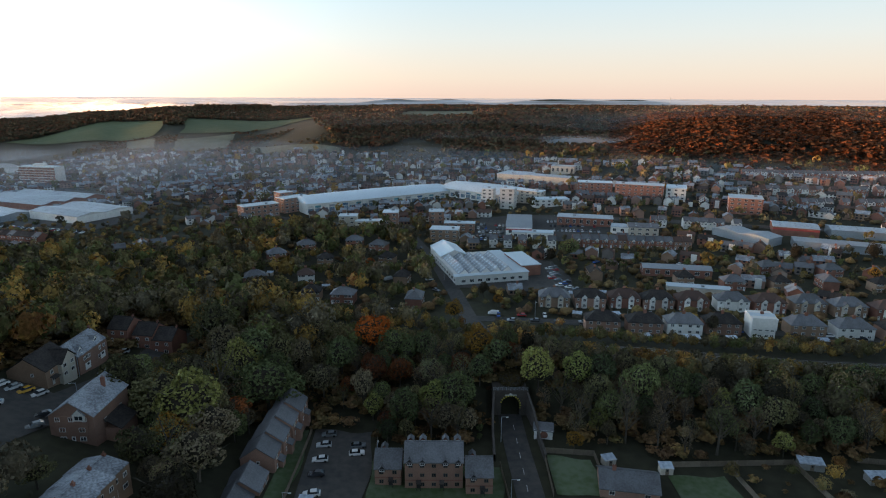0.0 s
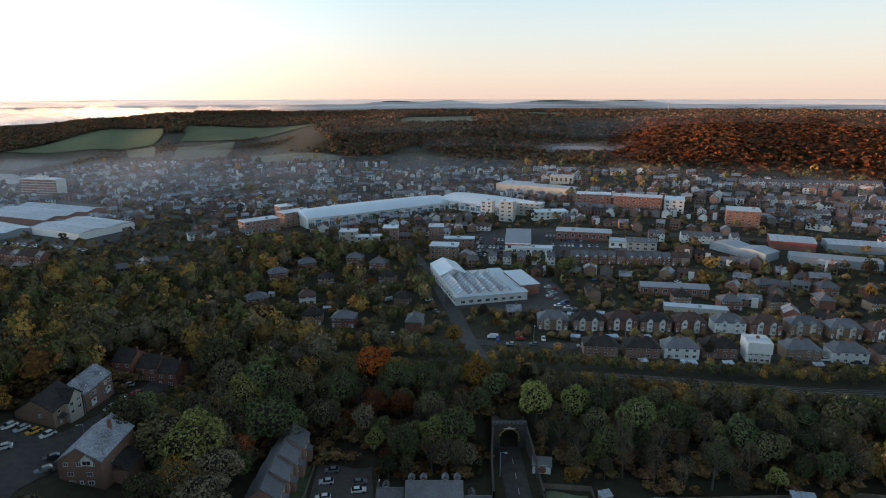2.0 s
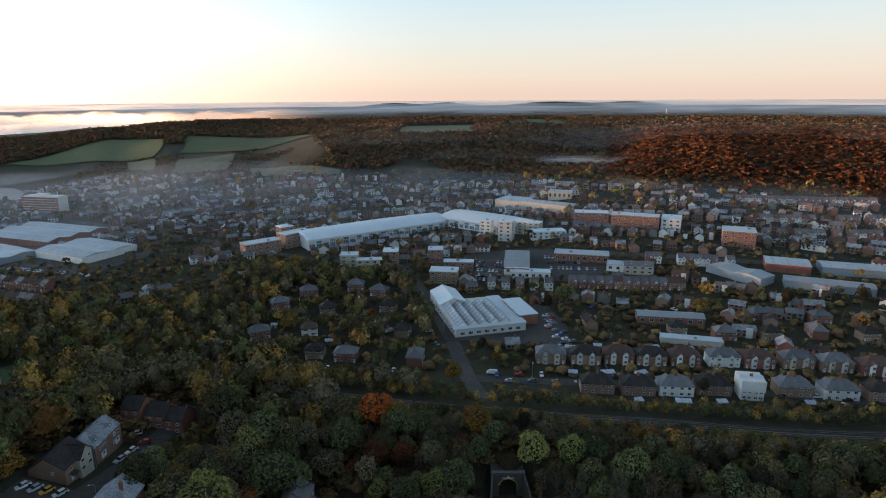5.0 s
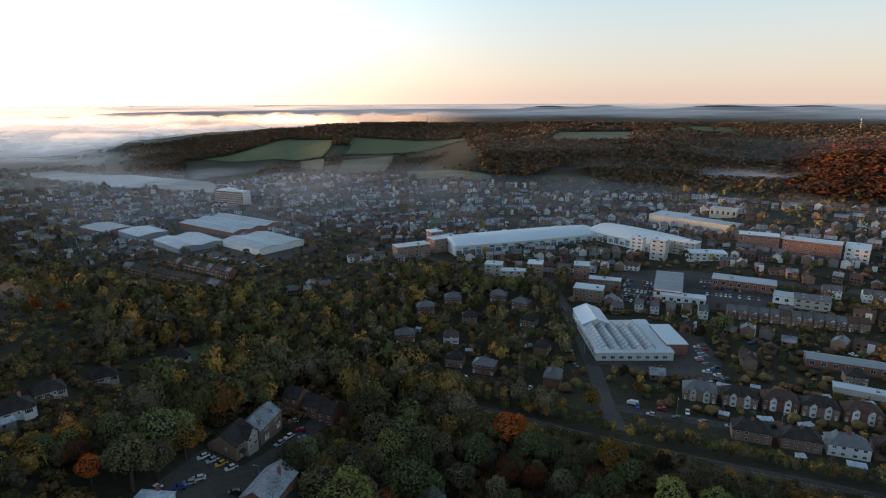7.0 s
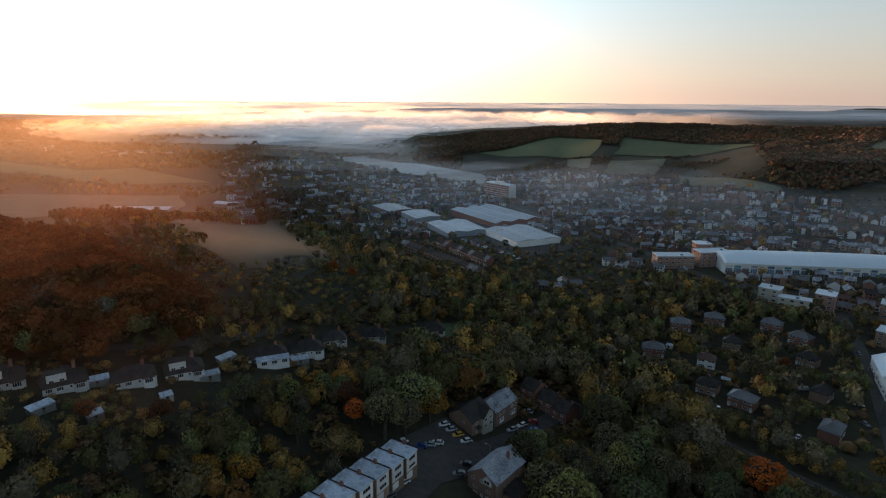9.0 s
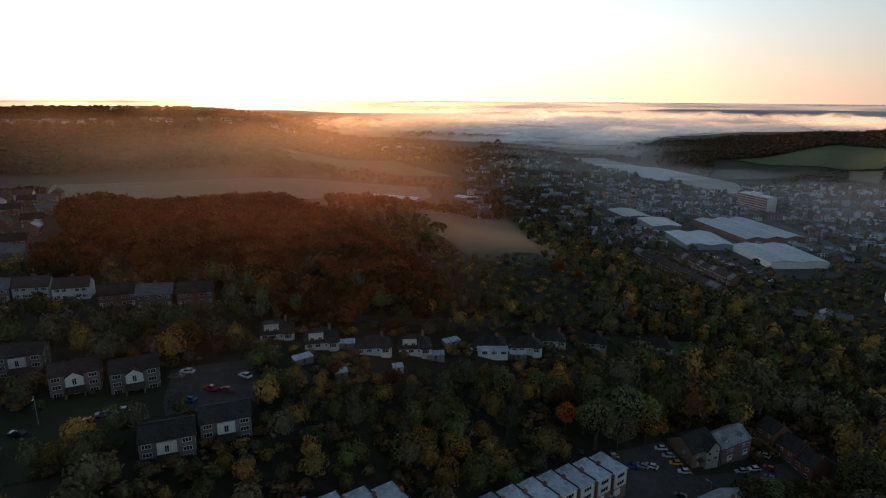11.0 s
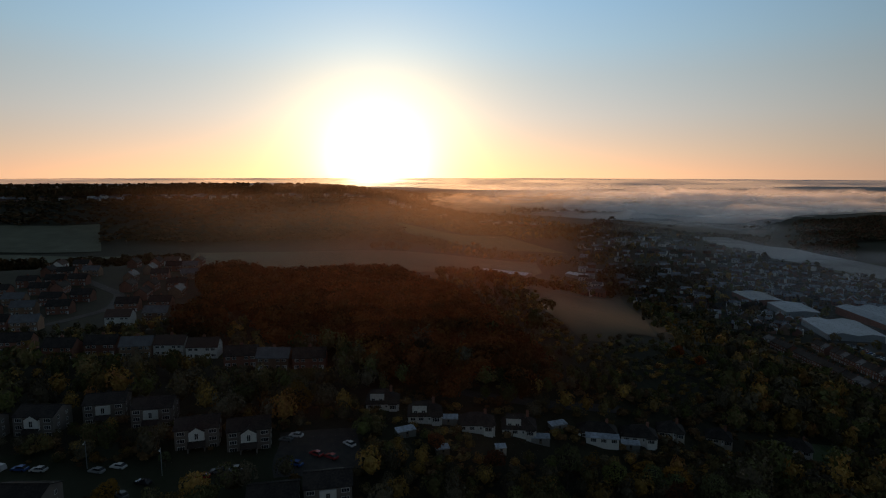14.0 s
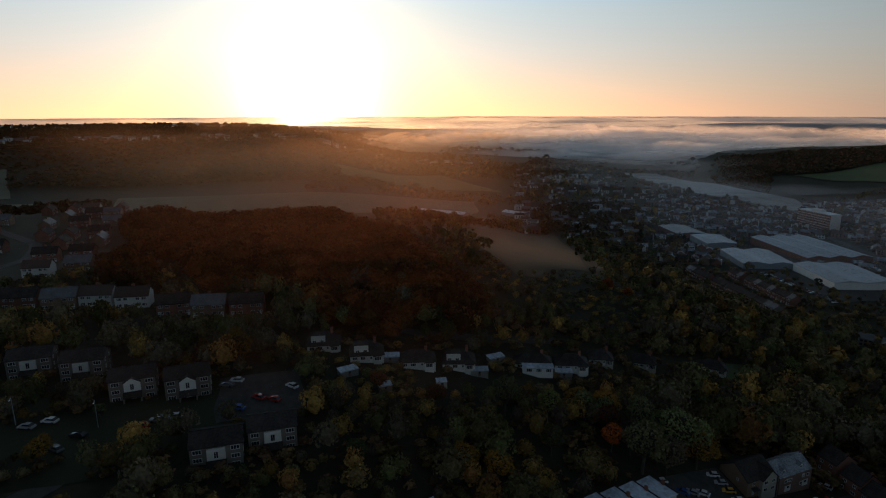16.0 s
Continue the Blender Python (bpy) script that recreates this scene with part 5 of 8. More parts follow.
flat_block("warehouse", "white-roofed warehouse beside the road", "warehouse", -368, 465, 54, 44, 6, -28, METAL_GREY, SHED_ROOF, 0, 1.8, group="industrial estate")
flat_block("warehouse", "pale warehouse with a bright roof beside the road", "warehouse", -296, 476, 60, 48, 6.5, -26, WHITE, SHED_ROOF, 0, 1.8, group="industrial estate")
flat_block("warehouse", "white-roofed unit on the estate", "warehouse", -446, 497, 44, 32, 6, -24, METAL_GREY, SHED_ROOF, 0, 1.4, group="industrial estate")
flat_block("warehouse", "grey unit with translucent roof strips", "warehouse", -505, 510, 48, 32, 6, -18, BRICK, METAL_GREY, 0, 1.2, group="industrial estate")
flat_block("tower_block", "seven-storey brick tower block with white bands", "tower block", -456, 672, 46, 14, 20, -12, BRICK, METAL_ROOF, 7, wcol=4.5)
tower = bpy.data.objects["tower_block"]
for i in range(7):
    bm = bmesh.new()
    box(bm, -24.2, 24.2, -7.25, -7.0, 2.4 + 2.86 * i, 2.85 + 2.86 * i)
    part("balcony_band", bm, WHITE, tower, "white balcony band")
bm = bmesh.new()
box(bm, 24.05, 24.2, -6.9, 6.9, 0, 20)
part("end_wall", bm, WHITE, tower, "white end wall")
bm = bmesh.new()
box(bm, -8, 6, -3, 3, 20.2, 23)
part("lift_housing", bm, WHITE, tower)
flat_block("warehouse", "grey-roofed warehouse beside the main road", "warehouse", 205, 388, 16, 40, 5, 32, METAL_GREY, METAL_GREY, 0, 1.6, group="east warehouses")
flat_block("warehouse", "red-fronted retail warehouse beside the road", "warehouse", 246, 403, 28, 22, 5.5, -24, BRICK, SHED_ROOF, 0, 1.2, band=RED_PANEL, group="east warehouses")
flat_block("warehouse", "long grey warehouse with pale roof bays", "warehouse", 286, 390, 42, 18, 5, -20, METAL_GREY, SHED_ROOF, 0, 1.2, group="east warehouses")
flat_block("warehouse", "low pale-roofed warehouse beside the road", "warehouse", 250, 362, 50, 14, 4.8, -24, METAL_GREY, METAL_GREY, 0, 1.2, group="east warehouses")
flat_block("school_hall", "long low brick school with a pale roof", "school", 128, 312, 36, 10, 4.5, -10, BRICK, METAL_GREY, 1, 1.5)
flat_block("school_hall", "white flat-roofed garages behind the gardens", "garages", 128, 282, 30, 6, 2.8, -14, CREAM, METAL_ROOF, 0)


def saw_tooth_works():
    b = thing("saw_tooth_works", "works with a saw-tooth roof of pale metal and glass", "factory")
    b.matrix_basis = at_ground(20, 318, 14)
    # local: x across (teeth march along x), y away
    shell(b, 40, 46, 5.0, 0, WHITE, False, depth=2)
    n = 5
    for i in range(n):
        x0, x1 = -18 + 30 * i / n, -18 + 30 * (i + 1) / n
        bm = bmesh.new()
        xm = x0 + (x1 - x0) * 0.62
        slab(bm, [(x0, -20, 5.0), (xm, -20, 7.8), (xm, 14, 7.8), (x0, 14, 5.0)], 0.15)
        slab(bm, [(xm, -20, 7.8), (x1, -20, 5.0), (x1, 14, 5.0), (xm, 14, 7.8)], 0.15, 1)
        for y in (-20, 14):
            poly(bm, [(x0, y, 5.0), (x1, y, 5.0), (xm, y, 7.75)], 2)
        for k in range(8):
            y0 = -19 + 33 * k / 8
            for q in (0.12, 0.55):
                xa, xb = x0 + (xm - x0) * q, x0 + (xm - x0) * (q + 0.3)
                za, zb = 5.0 + 2.8 * q, 5.0 + 2.8 * (q + 0.3)
                slab(bm, [(xa, y0 + 0.8, za + 0.1), (xb, y0 + 0.8, zb + 0.1), (xb, y0 + 2.2, zb + 0.1), (xa, y0 + 2.2, za + 0.1)], 0.08, 3)
        part("roof_bay", bm, [METAL_GREY, GLASS, WHITE, SHED_ROOF], b, "saw-tooth bay with roof lights")
    bm = bmesh.new()
    slab(bm, [(-21, -23.5, 5.1), (20.4, -23.5, 5.1), (20.4, -19.8, 5.3), (-21, -19.8, 5.3)], 0.2)
    box(bm, 12.2, 20.3, -19.8, 23, 5.0, 5.35)
    part("flat_roof", bm, METAL_ROOF, b)
    bm = bmesh.new()
    box(bm, 19, 30, -16, 12, -2, 6.2)
    box(bm, 18.8, 30.2, -16.2, 12.2, 6.2, 6.6, 1)
    part("annexe", bm, [BRICK, METAL_ROOF], b, "brick annexe with a flat pale roof")
    bm = bmesh.new()
    box(bm, -19, -3, 14, 40, -2, 6.0)
    slab(bm, [(-19.4, 13.5, 6.0), (-11, 13.5, 9.5), (-11, 40.4, 9.5), (-19.4, 40.4, 6.0)], 0.2, 1)
    slab(bm, [(-11, 13.5, 9.5), (-2.6, 13.5, 6.0), (-2.6, 40.4, 6.0), (-11, 40.4, 9.5)], 0.2, 1)
    for y in (14, 40):
        poly(bm, [(-19, y, 6.0), (-3, y, 6.0), (-11, y, 9.4)])
    part("tall_hall", bm, [WHITE, METAL_ROOF], b, "taller gabled hall with a ribbed white roof")
    facade(b, [-16 + 4.5 * i for i in range(8)], [1.4], -23, w=2.4, h=1.6, bars=2)
    facade(b, [-20 + 5 * i for i in range(12)], [1.6], 0, w=2.6, h=1.5, turn=-90, at=-20)
    keep(20, 305, 24), keep(20, 330, 24), keep(10, 350, 14), keep(42, 318, 12)


saw_tooth_works()


# ---- the tunnel, its road and the kiosk ----
def tunnel():
    b = thing("road_tunnel", "brick road tunnel with a chevroned arch under the bank", "tunnel")
    b.matrix_basis = pose(19.6, 162.5, ground_at(19.5, 158) + 1.5, 0, 0, 0)
    r, spring, w, top = 2.8, 2.1, 5.2, 6.5
    bm = bmesh.new()
    arc = [(r * math.cos(a), spring + r * math.sin(a)) for a in np.linspace(math.pi, 0, 17)]
    ring = [(-r, -3.2)] + arc + [(r, -3.2)]
    outer = []
    for x, z in ring:
        if z < 0:
            outer.append((math.copysign(w, x), -3.2))
        else:
            k = max(abs(x) / w, (z - spring) / (top - spring))
            outer.append((x / k, spring + (z - spring) / k) if k > 1e-6 else (x, top))
    for i in range(len(ring) - 1):
        (ax, az), (bx, bz), (cx, cz), (dx, dz) = ring[i], ring[i + 1], outer[i + 1], outer[i]
        poly(bm, [(ax, 0, az), (bx, 0, bz), (cx, 0, cz), (dx, 0, dz)][::-1])
    box(bm, -w, w, 0.02, 0.9, 5.9, top)
    box(bm, -w - 0.2, w + 0.2, -0.25, 1.1, top, top + 0.3)
    box(bm, -w, -w + 0.6, 0.02, 26, -3.2, top)
    box(bm, w - 0.6, w, 0.02, 26, -3.2, top)
    box(bm, -w + 0.6, w - 0.6, 0.9, 26, 5.4, top - 0.1)
    part("portal", bm, SOOTY, b, "sooty brick portal with a stone coping")
    bm = bmesh.new()
    for i in range(len(ring) - 1):
        (ax, az), (bx, bz) = ring[i], ring[i + 1]
        poly(bm, [(ax, 0, az), (ax, 26, az), (bx, 26, bz), (bx, 0, bz)])
    poly(bm, [(x, 26, z) for x, z in ring])
    part("lining", bm, BLACK, b, "black tunnel lining")
    n = 26
    for i in range(n):
        a = math.pi * (0.94 - 1.08 * i / n)
        bm = bmesh.new()
        t = Matrix.Translation((0, -0.04, spring)) @ Matrix.Rotation(-a, 4, "Y")
        box(bm, r + 0.02, r + 0.42, -0.04, 0.02, -0.14, 0.14, turn=t)
        part("chevron", bm, YELLOW if i % 2 else BLACK, b)
    for s in (-1, 1):
        bm = bmesh.new()
        pts = [(s * (w - 0.4), 0, top), (s * (w + 0.6), -8, 4.2), (s * (w + 1.0), -15, 1.4), (s * (w + 1.4), -24, 0.8)]
        for (ax, ay, az), (bx, by, bz) in zip(pts[:-1], pts[1:]):
            poly(bm, [(ax, ay, -3.2), (bx, by, -3.2), (bx, by, bz), (ax, ay, az)])
            poly(bm, [(ax + s * 0.6, ay, -3.2), (bx + s * 0.6, by, -3.2), (bx + s * 0.6, by, bz), (ax + s * 0.6, ay, az)])
            poly(bm, [(ax, ay, az), (bx, by, bz), (bx + s * 0.6, by, bz), (ax + s * 0.6, ay, az)])
        part("wing_wall", bm, SOOTY, b)
    bm = bmesh.new()
    for z in (0.35, 0.7, 1.0):
        box(bm, -w, w, 0.3, 0.36, top + 0.3 + z - 0.04, top + 0.3 + z)
    for i in range(9):
        x = -w + 2 * w * i / 8
        box(bm, x - 0.04, x + 0.04, 0.28, 0.38, top + 0.3, top + 1.35)
    part("parapet_railing", bm, METAL_GREY, b)
    bm = bmesh.new()
    box(bm, -1.8, 1.8, -0.12, -0.04, 5.25, 5.5)
    poly(bm, [(-0.6, -0.1, 5.5), (0.6, -0.1, 5.5), (0, -0.1, 6.2)])
    part("height_sign", bm, PAINT_WHITE, b)
    keep(19.6, 162, 9), keep(19.6, 150, 8), keep(19.6, 138, 9), keep(19.6, 168, 6)


tunnel()
for i in range(9):
    bm = bmesh.new()
    y = 98 + i * 7
    box(bm, 19.9, 20.05, y, y + 2.6, 0.0, 0.02)
    ob = tagged(part("road_marking", bm, PAINT_WHITE), "white dashed centre line on the asphalt", "road marking", "road markings", "structure")
    ob.location = (0, 0, ground_at(20, y + 1.3) + 0.16)


def kiosk():
    b = thing("pump_house", "small white brick hut with a grey roof and round panel", "hut")
    shell(b, 5.2, 3.6, 2.6, 0, WHITE, False)
    bm = bmesh.new()
    slab(bm, [(-2.9, -2.1, 2.55), (2.9, -2.1, 2.55), (2.9, 2.1, 3.1), (-2.9, 2.1, 3.1)], 0.2)
    part("roof", bm, TILE_SLATE, b)
    bm = bmesh.new()
    bmesh.ops.create_cone(bm, segments=20, radius1=1.1, radius2=1.1, depth=0.12, cap_ends=True, matrix=Matrix.Translation((0.2, -1.84, 1.2)) @ Matrix.Rotation(radians(90), 4, "X"))
    part("round_panel", bm, BRICK, b, "rusty round panel")
    return b


place("kiosk", kiosk, 27.8, 150.5, -10, free=5)
place("bung_right", lambda: bungalow(BRICK_ORANGE, TILE_SLATE, "brick bungalow with a slate roof and glazed porch", 14, 9), 45, 127.5, 170, free=10)
place("bung_right", None, 118, 118, 170, free=9)
place("bung_right", None, 92, 112, 176, free=9)


def shed(label, w=4.0, d=2.6, wall=None, roof=None):
    b = thing("garden_shed", label, "shed", "garden sheds")
    shell(b, w, d, 2.0, 0.0, wall or WOOD, False, depth=1)
    bm = bmesh.new()
    slab(bm, [(-w / 2 - 0.15, -d / 2 - 0.15, 1.95), (w / 2 + 0.15, -d / 2 - 0.15, 1.95), (w / 2 + 0.15, d / 2 + 0.15, 2.4), (-w / 2 - 0.15, d / 2 + 0.15, 2.4)], 0.1)
    part("roof", bm, roof or FLAT_FROST, b)
    shared("door", door_mesh(0.9, 1.8, WOOD), b, (0, -d / 2, 0))
    return b


rng = random.Random(11)
for x, y in ((43, 137.5), (57, 134), (96, 136), (110, 130), (128, 132), (92, 118), (59, 246.5), (75, 246), (90, 245), (107, 274), (122, 271), (140, 270), (64, 274), (78, 276), (158, 268), (-33, 117), (-172, 92), (-165, 82), (-160, 66), (-163, 115), (-176, 54), (-170, 38), (-160, 47), (80, 218), (98, 217), (114, 217), (150, 216), (-95, 308), (-60, 285)):
    k = rng.randrange(3)
    place("shed%d" % k, (lambda: shed("timber garden shed with a frosted felt roof")) if k == 0 else (lambda: shed("pale garden shed with a sloping roof", 3.2, 2.4, CREAM)) if k == 1 else (lambda: shed("long low garage with a pale roof", 6.0, 3.0, CONCRETE)), x, y, rng.uniform(-20, 20) + (80 if x < -100 else 0), free=3)


def fence(a, b, label="weathered timber garden fence", h=1.7, mat=WOOD):
    """Posts and boarded panels along a line."""
    L = math.hypot(b[0] - a[0], b[1] - a[1])
    n = max(1, int(L / 2.4))
    f = thing("garden_fence", label, "fence", "garden fences")
    f.matrix_basis = at_ground(a[0], a[1])
    ang = math.atan2(b[1] - a[1], b[0] - a[0])
    z0 = ground_at(*a)
    for i in range(n):
        px, py = a[0] + (b[0] - a[0]) * i / n, a[1] + (b[1] - a[1]) * i / n
        t = Matrix.Translation((px - a[0], py - a[1], ground_at(px, py) - z0)) @ Matrix.Rotation(ang, 4, "Z")
        bm = bmesh.new()
        box(bm, 0.06, L / n - 0.06, -0.03, 0.03, 0.05, h, turn=t)
        part("panel", bm, mat, f)
        bm = bmesh.new()
        box(bm, -0.06, 0.06, -0.06, 0.06, -0.5, h + 0.1, turn=t)
        part("post", bm, mat, f)


for a, b in (((26.5, 142.5), (40, 141)), ((26.5, 142.5), (26, 124)), ((40, 141), (40, 133)), ((-19.5, 148), (-19.5, 136)), ((-38.8, 152), (-38.3, 116)), ((14, 136), (15, 121)), ((57, 136), (92, 137)), ((74, 136), (76, 112)), ((92, 137), (94, 110)), ((60, 250), (62, 275)), ((76, 250), (78, 276)), ((92, 268), (94, 285)), ((107, 266), (109, 284)), ((124, 264), (126, 282)), ((-158, 198), (-184, 206)), ((110, 138), (135, 134))):
    fence(a, b)

HOUSES_KEPT = len(KEEP)


# ---- railway ----
def rail_line(offset, name="rail"):
    line = np.array([(-160, 262), (-38, 222), (-6, 212), (45, 200), (106, 193), (170, 190), (290, 180)], float)
    pts = np.concatenate([np.linspace(a, b, 30)[:-1] for a, b in zip(line[:-1], line[1:])])
    for _ in range(30):
        pts[1:-1] = (pts[:-2] + 2 * pts[1:-1] + pts[2:]) / 4
    d = np.gradient(pts, axis=0)
    d /= np.linalg.norm(d, axis=1)[:, None]
    pts = pts + np.stack([-d[:, 1], d[:, 0]], 1) * offset
    bm = bmesh.new()
    prev = None
    for (x, y), (dx, dy) in zip(pts, d):
        z = ground_at(x, y) + 0.5
        ring = [bm.verts.new((x - dy * s * 0.06, y + dx * s * 0.06, z + u)) for s, u in ((-1, 0.06), (-1, 0.28), (1, 0.28), (1, 0.06))]
        if prev:
            for i in range(4):
                bm.faces.new((prev[i], prev[(i + 1) % 4], ring[(i + 1) % 4], ring[i]))
        prev = ring
    return tagged(part("rail", bm, STEEL), "worn steel rail on the ballast", "rail", "rails of the railway")


for off in (-2.45, -1.0, 1.0, 2.45):
    rail_line(off)


# ---- cars ----
def car(colour, van=False, far=False):
    c = thing("parked_van" if van else "parked_car", "%s van parked at the roadside" % colour if van else "%s hatchback parked on the asphalt" % colour, "van" if van else "car", "parked cars")
    bm = bmesh.new()
    L, W = (5.0, 1.95) if van else (4.25, 1.78)
    prof = [(-L / 2, 0.35), (-L / 2 + 0.02, 0.72), (-L / 2 + 0.25, 0.86), (-L * 0.2, 0.98), (L * 0.46, 1.0), (L / 2, 0.75), (L / 2, 0.35)] if not van else [(-L / 2, 0.4), (-L / 2, 0.9), (-L * 0.36, 1.15), (L * 0.49, 1.2), (L / 2, 0.9), (L / 2, 0.4)]
    k = len(prof)
    left, right = [], []
    for x, z in prof:
        inset = 0.08 if z > 0.8 else 0.0
        left.append(bm.verts.new((x, -W / 2 + inset, z)))
        right.append(bm.verts.new((x, W / 2 - inset, z)))
    bm.faces.new(left)
    bm.faces.new(right[::-1])
    for i in range(k):
        bm.faces.new((left[i], right[i], right[(i + 1) % k], left[(i + 1) % k]))
    bmesh.ops.recalc_face_normals(bm, faces=bm.faces)
    if far:
        for x in (-L * 0.31, L * 0.31):
            for f in bmesh.ops.create_cone(bm, segments=8, radius1=0.32, radius2=0.32, depth=W - 0.04, cap_ends=True, matrix=Matrix.Translation((x, 0, 0.32)) @ Matrix.Rotation(radians(90), 4, "X"))["verts"]:
                for q in f.link_faces:
                    q.material_index = 1
    part("body", bm, [PAINTS[colour], RUBBER], c)
    bm = bmesh.new()
    cab = [(-L * 0.22, 0.96), (-L * 0.06, 1.42), (L * 0.30, 1.45), (L * 0.46, 0.98)] if not van else [(-L * 0.37, 1.13), (-L * 0.24, 1.85), (L * 0.47, 1.9), (L * 0.49, 1.18)]
    lo = [bm.verts.new((x, -W / 2 + (0.1 if z < 1.2 else 0.26), z)) for x, z in cab]
    hi = [bm.verts.new((x, W / 2 - (0.1 if z < 1.2 else 0.26), z)) for x, z in cab]
    bm.faces.new(lo)
    bm.faces.new(hi[::-1])
    for i in range(4):
        bm.faces.new((lo[i], hi[i], hi[(i + 1) % 4], lo[(i + 1) % 4]))
    bmesh.ops.recalc_face_normals(bm, faces=bm.faces)
    cabin = part("cabin", bm, PAINTS[colour] if van else GLASS, c, "" if van else "dark glazed cabin")
    bm = bmesh.new()
    x0, x1, z = (cab[1][0], cab[2][0], cab[1][1])
    slab(bm, [(x0, -W / 2 + 0.25, z + 0.05), (x1, -W / 2 + 0.25, z + 0.07), (x1, W / 2 - 0.25, z + 0.07), (x0, W / 2 - 0.25, z + 0.05)], 0.06)
    part("roof", bm, PAINTS[colour], cabin)
    if far:
        return c
    if van:
        bm = bmesh.new()
        slab(bm, [(-L * 0.372, -W / 2 + 0.2, 1.25), (-L * 0.372, W / 2 - 0.2, 1.25), (-L * 0.26, W / 2 - 0.3, 1.78), (-L * 0.26, -W / 2 + 0.3, 1.78)], 0.03)
        part("windscreen", bm, GLASS, c)
    if "wheel" not in CACHE:
        bm = bmesh.new()
        bmesh.ops.create_cone(bm, segments=12, radius1=0.32, radius2=0.32, depth=0.2, cap_ends=True, matrix=Matrix.Rotation(radians(90), 4, "X"))
        me = bpy.data.meshes.new("wheel")
        bm.to_mesh(me)
        bm.free()
        me.materials.append(RUBBER)
        CACHE["wheel"] = me
    for x in (-L * 0.31, L * 0.31):
        for s in (-1, 1):
            shared("wheel", CACHE["wheel"], c, (x, s * (W / 2 - 0.1), 0.32))
    return c


CAR_COLOURS = ("white", "silver", "black", "grey", "blue", "red", "white", "grey", "silver", "black")


def park(x, y, turn, colour, van=False, up=0.14):
    far = math.hypot(x, y) > 235
    place("car_%s%d%d" % (colour, van, far), lambda: car(colour, van, far), x, y, turn, up, free=2.5)


for x, y, turn, col in ((-33.5, 149.5, 8, "grey"), (-34, 144, 8, "silver"), (-33.6, 136.8, 8, "white"), (-33.2, 130, 8, "black"), (-32.6, 121.5, 8, "white"), (-24.5, 141, 188, "white"), (-24.6, 144.6, 188, "grey"), (-10, 119, 0, "blue"), (3, 119, 0, "silver"),
                        (-118, 141.5, 60, "white"), (-115, 141.8, 60, "silver"), (-112, 142, 60, "yellow"), (-108.6, 142.2, 60, "white"), (-101, 132, 30, "black"), (-113, 124, 30, "blue"), (-112.5, 127.5, 30, "silver"), (-112, 131, 30, "white"), (-105, 166, 70, "silver"), (-104.5, 172, 70, "white"), (-108, 182, 20, "silver"), (-103, 178, 20, "red"), (-100, 174, 20, "blue"), (-97, 171, 20, "grey"), (-104, 106, 80, "white"), (-102, 98, 80, "grey"), (-99, 126, 40, "grey"),
                        (-174, 5, 60, "white"), (-172, 2, 60, "grey"), (-166, 20, 30, "white"), (-162, 10, 40, "red"), (-158, 4, 50, "blue"), (-160, 14, 40, "red"), (-168, -42, 60, "white"), (-167, -47, 60, "silver"), (-172, -62, 70, "white"), (-174, -67, 70, "blue"), (-157, -34, 55, "black"), (-156, -20, 80, "red"), (-158, -12, 80, "silver"), (-158, -16, 80, "grey"), (-152, -38, 40, "grey"), (-137, -18, 30, "black"), (-117, 119, 75, "white")):
    park(x, y, turn, col)
park(-176, -73, 60, "white", True)
park(22, 249, -8, "white", True)
rng = random.Random(21)
for i in range(34):
    t = i / 33
    x = 24 + 170 * t
    y = (241 if i % 2 else 247) - 0.0012 * (x - 20) ** 2 + rng.uniform(-0.5, 0.5)
    if rng.random() < 0.85:
        park(x, y, rng.choice((-6, 174, 84)) if i % 2 == 0 else -6, rng.choice(CAR_COLOURS), rng.random() < 0.06)
for i in range(5):
    for j in range(9):
        if rng.random() < 0.8:
            park(26 + j * 2.7, 392 + i * 11 + j * -0.6, 80, rng.choice(CAR_COLOURS))
for i in range(3):
    for j in range(12):
        if rng.random() < 0.8:
            park(80 + j * 2.8, 415 + i * 13 - j * 0.5, 80, rng.choice(CAR_COLOURS))
for i in range(16):
    park(58 + rng.uniform(0, 10), 278 + i * 3.1, rng.uniform(-5, 15), rng.choice(CAR_COLOURS))
for x, y in ((-50, 352), (-45, 348), (-55, 349), (-8, 300), (-4, 282), (2, 318), (-14, 365), (105, 322), (112, 326), (120, 328), (100, 330), (90, 335), (96, 340), (138, 330), (146, 326), (154, 330), (-22, 300), (-30, 300), (-90, 275), (-55, 255), (-40, 252), (-24, 252)):
    park(x, y, rng.uniform(0, 180), rng.choice(CAR_COLOURS), rng.random() < 0.1)
for i in range(26):
    park(-338 + i * 3.2, 436 - i * 1.0 + rng.uniform(-1, 1), 80, rng.choice(CAR_COLOURS))
for i in range(22):
    park(-340 + i * 4.2, 383 - i * 1.25, -14, rng.choice(CAR_COLOURS))


# ---- street lamps ----
def street_lamp():
    s = thing("street_lamp", "grey steel street lamp with a short arm", "street lamp", "street lamps")
    bm = bmesh.new()
    bmesh.ops.create_cone(bm, segments=8, radius1=0.11, radius2=0.07, depth=8, cap_ends=True, matrix=Matrix.Translation((0, 0, 4)))
    part("pole", bm, METAL_GREY, s)
    bm = bmesh.new()
    box(bm, 0, 1.6, -0.05, 0.05, 7.9, 8.0)
    arm = part("arm", bm, METAL_GREY, s)
    bm = bmesh.new()
    box(bm, 1.2, 1.9, -0.14, 0.14, 7.78, 7.92)
    part("lantern", bm, UPVC, arm)
    return s


